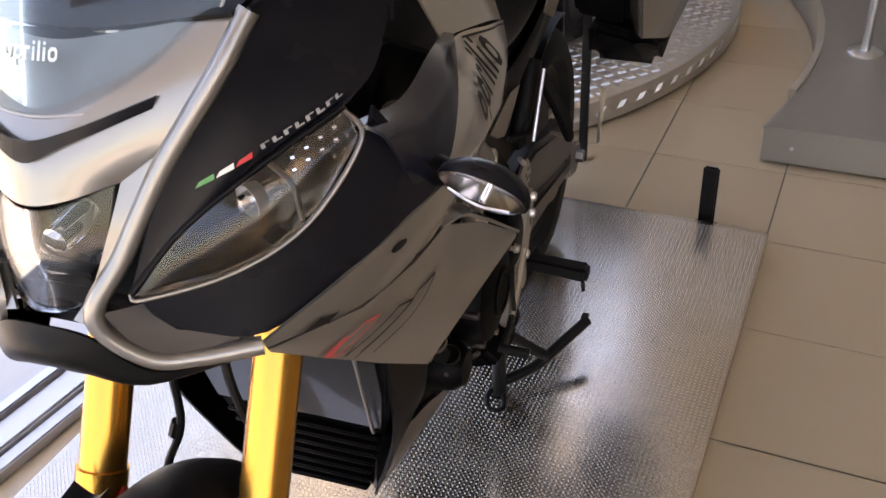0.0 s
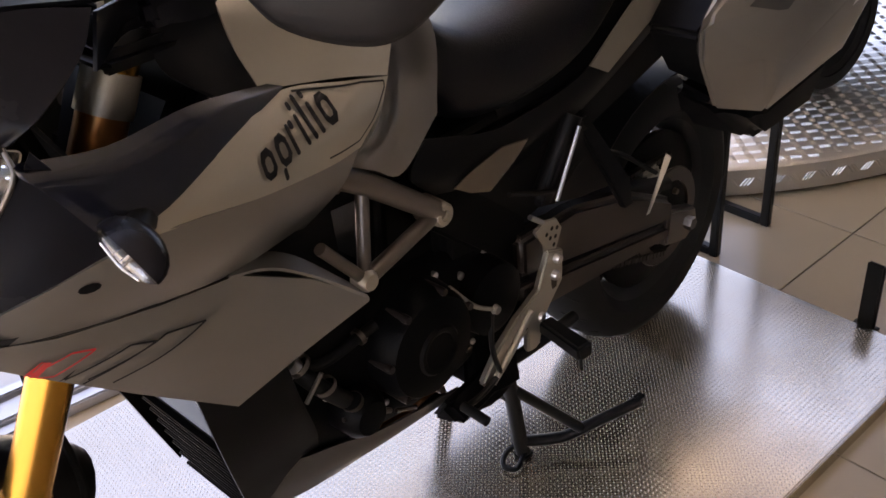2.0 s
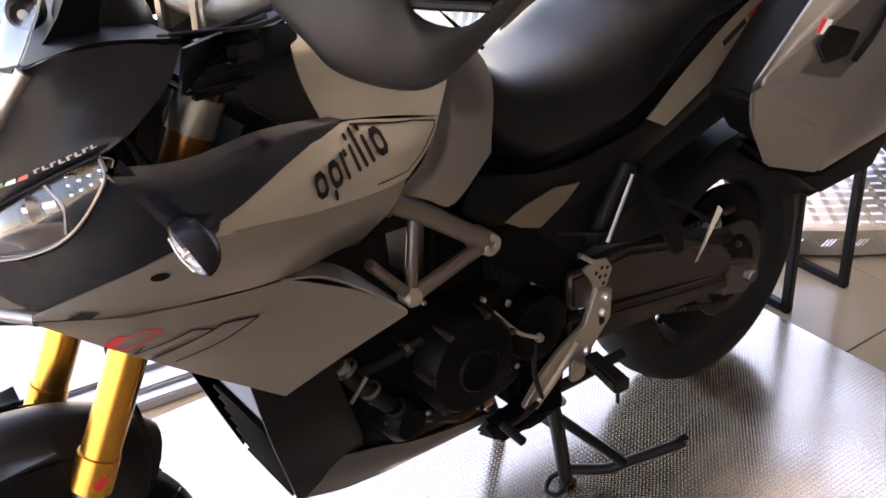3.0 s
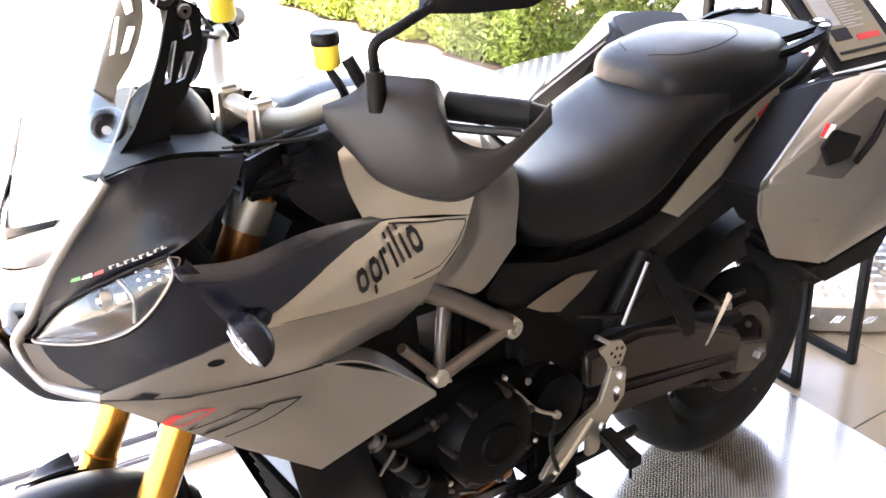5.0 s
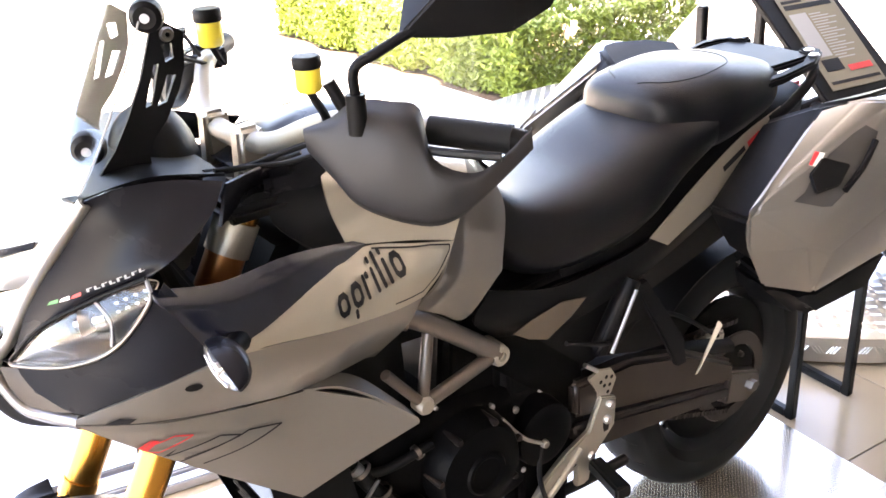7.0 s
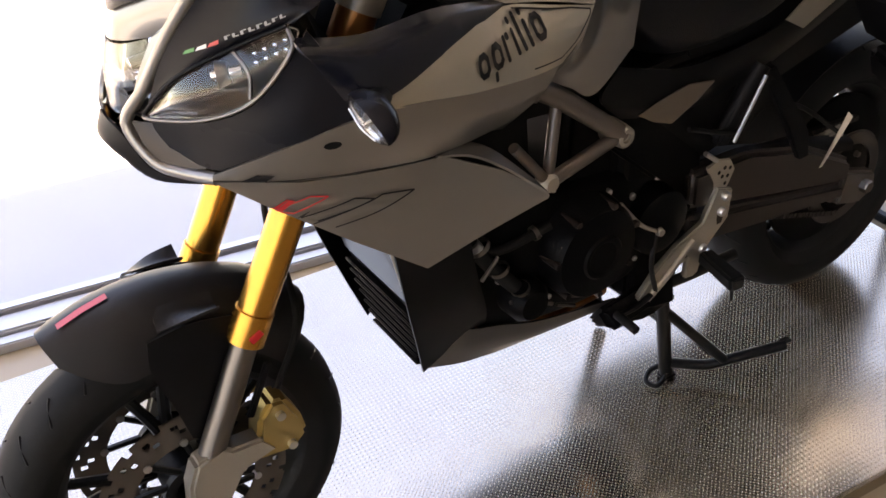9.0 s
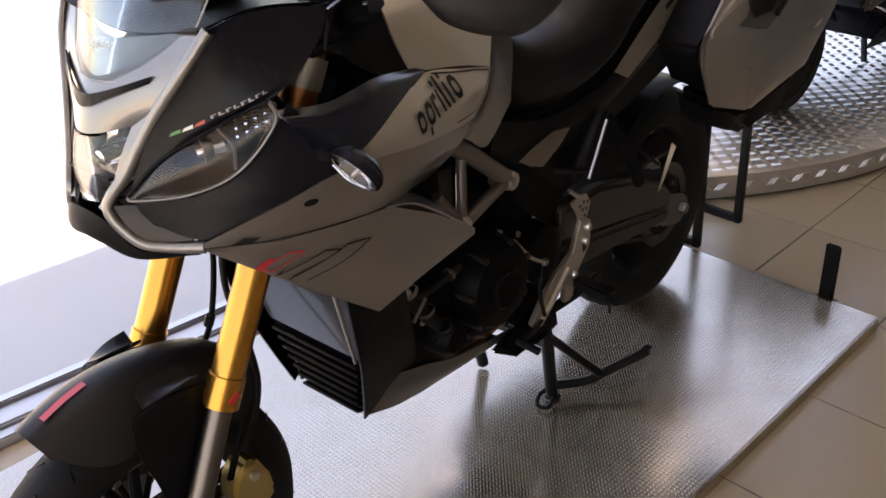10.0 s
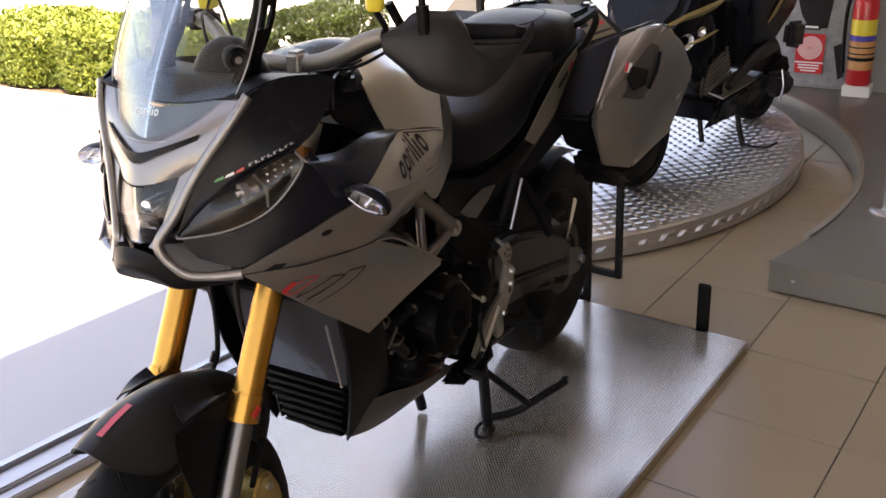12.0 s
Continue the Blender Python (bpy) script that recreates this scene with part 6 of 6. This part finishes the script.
part("side_brace", plate([(2.29, 0.82, 0.81), (2.29, 0.70, 0.83), (2.29, 0.40, 1.085), (2.29, 0.58, 1.075)], 0.012, 0.003, (1, 0, 0)), STAGE, ist)

# ---- scooter on the turntable ----
SM = Matrix.Translation((2.95, 0.16, ZT)) @ Matrix.Rotation(radians(-9), 4, "Z")
sc = thing("scooter", "black maxi scooter with gold trim parked on the turntable", "scooter", at=(3.5, 0.07, ZT))


def sp(name, bm, material, label="", smooth=True, parent=None):
    bm.transform(SM)
    return part(name, bm, material, parent or sc, label, smooth)


for nm_, x, r, hw in (("front_wheel", 0.0, 0.23, 0.05), ("rear_wheel", 1.25, 0.23, 0.06)):
    w = sp(nm_, lathe([(r - 0.06, -hw), (r - 0.02, -hw), (r, -hw * 0.4), (r, hw * 0.4), (r - 0.02, hw), (r - 0.06, hw)], (x, 0, r), (0, 1, 0), 48, closed=True), RUBBER, "black scooter tyre")
    rm = lathe([(0.02, -0.03), (0.04, -0.035), (r - 0.075, -0.03), (r - 0.058, -0.045), (r - 0.058, 0.045), (r - 0.075, 0.03), (0.04, 0.035), (0.02, 0.03)], (x, 0, r), (0, 1, 0), 36, closed=True)
    sp("rim", rm, BLACKSTEEL, "", True, w)
sp("front_fender", thick(loft([[(0.255 * math.cos(radians(a)), y, 0.23 + (0.255 - 3 * y * y) * math.sin(radians(a))) for y in (-0.07, -0.03, 0, 0.03, 0.07)] for a in range(20, 165, 12)], cap=False, closed=False), 0.004), DARK)
sp("fork_leg", tube([(0.0, -0.075, 0.23), (0.12, -0.075, 0.52)], 0.018, 10), ALU)
sp("fork_leg", tube([(0.0, 0.075, 0.23), (0.12, 0.075, 0.52)], 0.018, 10), ALU)
sp("front_apron", hull([(-0.10, -0.06, 0.62), (-0.10, 0.06, 0.62), (0.10, -0.22, 0.50), (0.10, 0.22, 0.50), (0.0, -0.18, 0.78), (0.0, 0.18, 0.78), (0.22, -0.25, 0.60), (0.22, 0.25, 0.60), (0.15, -0.2, 1.0), (0.15, 0.2, 1.0), (0.28, -0.2, 0.98), (0.28, 0.2, 0.98), (0.26, -0.2, 0.36), (0.26, 0.2, 0.36)], 0.03), DARK, "glossy black front apron")
sp("headlamp", hull([(-0.02, -0.16, 0.68), (0.10, -0.215, 0.695), (0.125, -0.222, 0.665), (0.05, -0.195, 0.612), (-0.022, -0.155, 0.645), (0.06, -0.17, 0.66), (0.03, -0.20, 0.655)], 0.008), LENS, "clear headlamp")
sp("lamp_bowl", lathe([(0.034, 0), (0.02, 0.02), (0, 0.025)], (0.03, -0.196, 0.652), (0.5, 0.8, 0), 18), CHROME)
sp("lamp_bowl", lathe([(0.022, 0), (0.012, 0.012), (0, 0.016)], (0.10, -0.228, 0.685), (0.4, 0.9, 0), 16), CHROME)
GILT = mat("gold_painted_trim", (0.42, 0.33, 0.14), 0.3, 0.7, vary=0.06, coat=0.6)
sp("gold_trim", loft([[(x, y, z - w), (x - 0.004, y - 0.007, z), (x, y, z + w), (x + 0.006, y + 0.007, z)] for x, y, z, w in ((-0.10, -0.16, 0.732, 0.006), (0.0, -0.20, 0.757, 0.013), (0.09, -0.235, 0.772, 0.017), (0.18, -0.25, 0.785, 0.014), (0.26, -0.25, 0.797, 0.006))]), GILT, "gold painted trim")
sp("gold_trim", loft([[(x, y, z - w), (x - 0.004, y - 0.007, z), (x, y, z + w), (x + 0.006, y + 0.007, z)] for x, y, z, w in ((0.0, -0.205, 0.640, 0.004), (0.09, -0.245, 0.662, 0.009), (0.19, -0.255, 0.678, 0.004))]), GILT)
sp("gold_trim", loft([[(x, y, z - w), (x - 0.004, y - 0.007, z), (x, y, z + w), (x + 0.006, y + 0.007, z)] for x, y, z, w in ((0.90, -0.19, 0.585, 0.006), (0.98, -0.195, 0.635, 0.018), (1.06, -0.195, 0.685, 0.010))]), GILT)
sp("leg_shield", patch([[(0.28, -0.24, 0.95), (0.32, 0, 0.98), (0.28, 0.24, 0.95)], [(0.30, -0.25, 0.65), (0.36, 0, 0.65), (0.30, 0.25, 0.65)], [(0.36, -0.22, 0.36), (0.40, 0, 0.36), (0.36, 0.22, 0.36)]], 0.012), BLACK)
for k in range(7):
    q = k / 6
    sp("rib_fin", tube([(0.168 + 0.015 * q, -0.225, 0.405 + 0.115 * q), (0.29 - 0.02 * q, -0.238, 0.44 + 0.11 * q), (0.405 - 0.05 * q, -0.232, 0.455 + 0.115 * q)], (0.008, 0.006), 8, 3), FRAME, "bronze louvred side trim")
sp("trim_panel", plate([(0.16, -0.215, 0.39), (0.41, -0.225, 0.42), (0.36, -0.225, 0.58), (0.175, -0.215, 0.53)], 0.012, 0.004, (0, 1, 0)), SWING)
sp("floorboard", hull([(0.34, -0.23, 0.34), (0.34, 0.23, 0.34), (0.86, -0.23, 0.36), (0.86, 0.23, 0.36), (0.36, -0.19, 0.22), (0.36, 0.19, 0.22), (0.86, -0.18, 0.25), (0.86, 0.18, 0.25)], 0.02), DARK, "black footboard")
sp("foot_mat", plate([(0.33, -0.238, 0.344), (0.70, -0.238, 0.352), (0.76, -0.11, 0.366), (0.38, -0.11, 0.358)], 0.008, 0.002, (0, 0, 1)), ALU, "ribbed metal foot mat")
sp("tunnel", hull([(0.36, -0.09, 0.36), (0.36, 0.09, 0.36), (0.85, -0.1, 0.38), (0.85, 0.1, 0.38), (0.40, -0.07, 0.62), (0.40, 0.07, 0.62), (0.85, -0.09, 0.72), (0.85, 0.09, 0.72)], 0.03), BLACK)
sp("rear_body", hull([(0.72, -0.17, 0.40), (0.72, 0.17, 0.40), (0.78, -0.18, 0.82), (0.78, 0.18, 0.82), (1.55, -0.14, 0.92), (1.55, 0.14, 0.92), (1.65, -0.1, 0.78), (1.65, 0.1, 0.78), (1.25, -0.19, 0.58), (1.25, 0.19, 0.58), (0.85, -0.19, 0.38), (0.85, 0.19, 0.38)], 0.03), DARK, "glossy black rear body")
sp("side_band", tube([(0.43, -0.215, 0.375), (0.56, -0.218, 0.415), (0.72, -0.215, 0.455), (0.93, -0.205, 0.465)], (0.018, 0.034), 14), GUARD, "dark grey side band")
sp("seat", hull([(0.70, -0.14, 0.84), (0.70, 0.14, 0.84), (1.05, -0.17, 0.84), (1.05, 0.17, 0.84), (1.6, -0.12, 1.0), (1.6, 0.12, 1.0), (0.75, -0.10, 0.92), (0.75, 0.10, 0.92), (1.55, -0.10, 1.05), (1.55, 0.1, 1.05)], 0.03), LEATHER, "black scooter seat")
sp("engine_unit", hull([(0.85, -0.12, 0.20), (0.85, -0.16, 0.32), (1.30, -0.14, 0.17), (1.35, -0.16, 0.30), (1.3, -0.14, 0.36), (0.88, -0.08, 0.22), (1.3, -0.08, 0.2), (1.3, -0.08, 0.34)], 0.02), ENGINE)
sp("air_filter", hull([(1.16, -0.16, 0.42), (1.16, -0.22, 0.42), (1.32, -0.16, 0.38), (1.32, -0.22, 0.38), (1.18, -0.16, 0.54), (1.18, -0.22, 0.54), (1.34, -0.16, 0.52), (1.34, -0.22, 0.52)], 0.02), GUARD, "grey air filter box")
sp("centre_stand", tube([(0.74, -0.12, 0.26), (0.74, -0.15, 0.10), (0.735, -0.18, 0.008)], 0.013, 10), BLACKSTEEL)
sp("centre_stand", tube([(0.72, 0.06, 0.26), (0.71, 0.04, 0.10), (0.70, 0.02, 0.008)], 0.013, 10), BLACKSTEEL)
sp("stand_lever", tube([(0.735, -0.18, 0.02), (0.75, -0.24, 0.010), (0.77, -0.29, 0.014), (0.797, -0.325, 0.035)], 0.006, 8), BLACKSTEEL)
sp("silencer_end", hull([(0.97, -0.24, 0.33), (1.18, -0.24, 0.29), (1.18, -0.24, 0.18), (0.98, -0.24, 0.20), (0.97, -0.16, 0.33), (1.18, -0.16, 0.29), (1.18, -0.16, 0.18), (0.98, -0.16, 0.20), (1.10, -0.255, 0.25)], 0.02), GUARD, "grey rounded silencer end")
sp("silencer_strap", tube([(0.985, -0.245, 0.345), (0.975, -0.262, 0.26), (0.985, -0.245, 0.19)], 0.005, 8), STEEL)
sp("lower_fin", hull([(0.30, -0.21, 0.30), (0.30, -0.16, 0.19), (0.64, -0.20, 0.20), (0.98, -0.19, 0.25), (0.98, -0.19, 0.33), (0.64, -0.225, 0.33), (0.5, -0.14, 0.2)], 0.012), DARK)
sp("windscreen", patch([[(0.12, -0.16, 0.98), (0.06, 0, 1.0), (0.12, 0.16, 0.98)], [(0.24, -0.14, 1.28), (0.20, 0, 1.32), (0.24, 0.14, 1.28)]], 0.004), SCREEN, "small clear screen")

# ---- back wall: banner, hose reel sign, extinguisher ----
ban = thing("wall_banner", "grey mottled banner hanging on the back wall", "banner")
part("banner_sheet", box((XW - 0.008, -0.39, 0.10), (XW - 0.002, 0.11, 1.25), 0.001), mat("mottled_banner_print", (0.36, 0.37, 0.37), 0.35, vary=0.5, col2=(0.07, 0.07, 0.075), scale=7, fine=26), ban, "", False)
part("banner_rail", box((XW - 0.016, -0.40, 0.087), (XW - 0.002, 0.115, 0.099), 0.003), WALLM, ban, "", False)
part("banner_print", hull([(XW - 0.011, -0.09, 0.60), (XW - 0.011, -0.29, 0.60), (XW - 0.011, -0.27, 0.43), (XW - 0.011, -0.17, 0.42), (XW - 0.009, -0.12, 0.50), (XW - 0.009, -0.25, 0.46)], 0.001), INK, ban, "dark printed shape")
part("banner_print", hull([(XW - 0.011, -0.31, 0.33), (XW - 0.011, -0.37, 0.36), (XW - 0.011, -0.38, 0.16), (XW - 0.011, -0.35, 0.14), (XW - 0.009, -0.36, 0.2)], 0.001), INK, ban, "dark printed shape")
sg = thing("hose_reel_sign", "red and white hose reel sign with a spiral", "sign")
YS0, YS1, ZS0, ZS1 = -0.264, -0.108, 0.169, 0.397
part("sign_plate", box((XW - 0.018, YS0, ZS0), (XW - 0.012, YS1, ZS1), 0.001), RED, sg, "", False)
spi = bmesh.new()
yc, zc = (YS0 + YS1) / 2, ZS0 + 0.150
pts = [(XW - 0.0185, yc + (0.007 + 0.0102 * a / 6.283) * math.cos(a), zc + (0.007 + 0.0102 * a / 6.283) * math.sin(a)) for a in [k * 0.18 for k in range(212)]]
for a, b in zip(pts, pts[1:]):
    a, b = V(a), V(b)
    n = V((0, -(b - a).z, (b - a).y)).normalized() * 0.0023
    spi.faces.new([spi.verts.new(p) for p in (a - n, b - n, b + n, a + n)])
part("spiral", spi, WHITE, sg, "white spiral", False)
part("divider_bar", box((XW - 0.020, YS0, ZS0 + 0.060), (XW - 0.0182, YS1, ZS0 + 0.067)), WHITE, sg, "", False)
for k in range(3):
    part("text_bar", box((XW - 0.020, YS0 + 0.02 + 0.016 * (k == 2), ZS0 + 0.012 + 0.016 * (2 - k)), (XW - 0.0182, YS1 - 0.02 - 0.016 * (k == 2), ZS0 + 0.019 + 0.016 * (2 - k))), WHITE, sg, "", False)
part("caption_plate", box((XW - 0.016, YS0 + 0.035, ZS1 + 0.022), (XW - 0.010, YS1 - 0.03, ZS1 + 0.055), 0.001), INK, sg, "small dark plate with a pale caption bar", False)
part("caption_bar", box((XW - 0.0175, YS0 + 0.045, ZS1 + 0.032), (XW - 0.0162, YS1 - 0.04, ZS1 + 0.044)), WHITE, sg, "", False)
EX, EY = XW - 0.085, -0.47
fx = thing("fire_extinguisher", "red fire extinguisher with yellow and blue labels", "extinguisher", at=(EX, EY, 0.14))
cyl = part("cylinder", lathe([(0, 0.145), (0.058, 0.145), (0.067, 0.158), (0.067, 0.59), (0.06, 0.62), (0.03, 0.65), (0.025, 0.67), (0, 0.67)], (EX, EY, 0), (0, 0, 1), 40), RED, fx)
part("label_band", lathe([(0.0682, 0.425), (0.0682, 0.51)], (EX, EY, 0), (0, 0, 1), 40), YELLOW, fx, "yellow label band")
part("label_band", lathe([(0.0684, 0.394), (0.0684, 0.424)], (EX, EY, 0), (0, 0, 1), 40), mat("blue_label", (0.06, 0.06, 0.35), 0.4), fx, "blue label band")
part("label_band", lathe([(0.0682, 0.235), (0.0682, 0.392)], (EX, EY, 0), (0, 0, 1), 40), mat("orange_label", (0.62, 0.30, 0.12), 0.45, vary=0.3, scale=20), fx, "faded orange label")
for k, w in ((0, 0.5), (1, 0.42), (2, 0.55)):
    part("label_print", lathe([(0.0687, 0.355 - 0.035 * k), (0.0687, 0.363 - 0.035 * k)], (EX, EY, 0), (0, 0, 1), 40), INK, fx)
part("hose", tube([(EX, EY + 0.03, 0.68), (EX - 0.03, EY + 0.085, 0.60), (EX - 0.035, EY + 0.09, 0.40), (EX - 0.035, EY + 0.08, 0.21)], 0.010, 10), RUBBER, fx)
part("valve", bevel(box((EX - 0.03, EY - 0.03, 0.665), (EX + 0.03, EY + 0.03, 0.71)), 0.008), BLACKSTEEL, fx)
part("strap", lathe([(0.070, 0.285), (0.070, 0.305)], (EX, EY, 0), (0, 0, 1), 40), BLACKSTEEL, fx)
shelf = thing("extinguisher_bracket", "small white bracket plate under the extinguisher", "bracket", at=(EX, EY, SZ))
part("bracket_plate", bevel(box((XW - 0.15, -0.545, SZ), (XW - 0.003, -0.40, 0.144)), 0.004), WHITE, shelf)

# ---- outside: hedge, kerb ----
hedge = thing("hedge", "sunlit clipped green hedge beyond the window", "hedge", at=(4.1, 4.5, OUT))
rnd = random.Random(11)
hv, hf = [], []
for k in range(38000):
    y = rnd.uniform(2.95, 5.95)
    top = 0.40 + 0.10 * noise.noise((0, y * 1.7, 0)) + 0.05 * noise.noise((3, y * 6, 0))
    u = rnd.random()
    if u > 0.86:
        x, y = rnd.uniform(3.5, 5.2), 2.97 + abs(rnd.gauss(0, 0.06))
        z = rnd.uniform(OUT + 0.05, 0.38)
    elif u < 0.45:
        x = 3.50 + 0.10 * noise.noise((5, y * 3, k * 0.0)) + abs(rnd.gauss(0, 0.07))
        z = rnd.uniform(OUT + 0.05, top)
    else:
        x = rnd.uniform(3.52, 4.4 if y > 3.7 else 5.2)
        z = top - abs(rnd.gauss(0, 0.06))
    if noise.noise((x * 5, y * 5, z * 5)) < -0.42:
        continue
    c = V((x, y, z))
    a = V((rnd.gauss(0, 1), rnd.gauss(0, 1), rnd.gauss(0, 1))).normalized()
    b = a.cross(V((rnd.gauss(0, 1), rnd.gauss(0, 1), rnd.gauss(0, 1)))).normalized()
    s = rnd.uniform(0.018, 0.036)
    o = len(hv)
    hv += [c - a * s, c - b * s * 0.45 + a.cross(b) * s * 0.15, c + a * s, c + b * s * 0.45 + a.cross(b) * s * 0.15]
    hf += [(o, o + 1, o + 2), (o, o + 2, o + 3)]
me = bpy.data.meshes.new("leaves")
me.from_pydata([tuple(p) for p in hv], [], hf)
stuff("leaves", me, LEAF, hedge, "small sunlit leaves")
tw = bmesh.new()
for k in range(150):
    y, x = rnd.uniform(3.15, 5.8), rnd.uniform(3.62, 4.1)
    tube([(x, y, OUT), (x + rnd.uniform(-.08, .08), y + rnd.uniform(-.1, .1), 0.1), (x + rnd.uniform(-.12, .12), y + rnd.uniform(-.16, .16), 0.36)], (0.009, 0.003), 5, 2, bm=tw)
tagged(part("twigs", tw, TWIG, hedge), kind="stuff")
structure("soil", box((3.425, 2.96, OUT - 0.02), (5.3, 6.0, OUT + 0.03), 0.012), mat("brown_planting_soil", (0.16, 0.10, 0.06), 0.9, vary=0.4, fine=60, bump=0.4), "brown planting soil under the hedge", "soil")
kerb = structure("kerb", box((3.30, 2.95, OUT), (3.42, 6.1, OUT + 0.05), 0.012), KERB, "low pale concrete kerb in front of the hedge", "kerb")
# ---- floor tiles, laid as single pieces ----
TS = 0.4
tile_me = None
far_v, far_f = [], []


def inside(x, y, poly):
    c = False
    for (x0, y0), (x1, y1) in zip(poly, poly[1:] + poly[:1]):
        if (y0 > y) != (y1 > y) and x < (x1 - x0) * (y - y0) / (y1 - y0) + x0:
            c = not c
    return c


tb = box((0.0017, 0.0017, -0.004), (TS - 0.0017, TS - 0.0017, 0.0), 0)
bevel(tb, 0.0012, 1)
tile_me = bpy.data.meshes.new("tile")
tb.to_mesh(tile_me)
tb.free()
tile_me.materials.append(TILE)
rnd = random.Random(3)
near = 0
for i in range(-20, 14):
    for j in range(-20, 9):
        ex, ey = 1.266 + TS * i, -0.444 + TS * j
        cx = ENV @ V((ex + TS / 2, ey + TS / 2, 0))
        if not all(inside(*(ENV @ V((ex + a, ey + b, 0))).xy, ROOM) for a in (0, TS) for b in (0, TS)):
            q = TS / 8
            for a, b in itertools.product(range(8), range(8)):
                cut = [ENV @ V((ex + q * (a + u), ey + q * (b + v), FLOOR)) for u, v in ((0, 0), (1, 0), (1, 1), (0, 1))]
                if all(inside(p.x, p.y, ROOM) for p in cut):
                    o = len(far_v)
                    far_v += [tuple(p) for p in cut]
                    far_f.append((o, o + 1, o + 2, o + 3))
            continue
        m = ENV @ Matrix.Translation((ex, ey, FLOOR)) @ Matrix.Rotation(radians(rnd.gauss(0, 0.03)), 4, "X")
        if ex > 0.2 and -2.3 < ey < 2.2 and near < 300:
            near += 1
            t = new("tile", tile_me)
            t.matrix_basis = m
            t.parent = floor
        else:
            o = len(far_v)
            far_v += [tuple(m @ V(p)) for p in ((0.002, 0.002, 0), (TS - 0.002, 0.002, 0), (TS - 0.002, TS - 0.002, 0), (0.002, TS - 0.002, 0))]
            far_f.append((o, o + 1, o + 2, o + 3))
me = bpy.data.meshes.new("far_tiles")
me.from_pydata(far_v, [], far_f)
stuff("far_tiles", me, TILE, floor, "more floor tiles in the depth of the showroom")
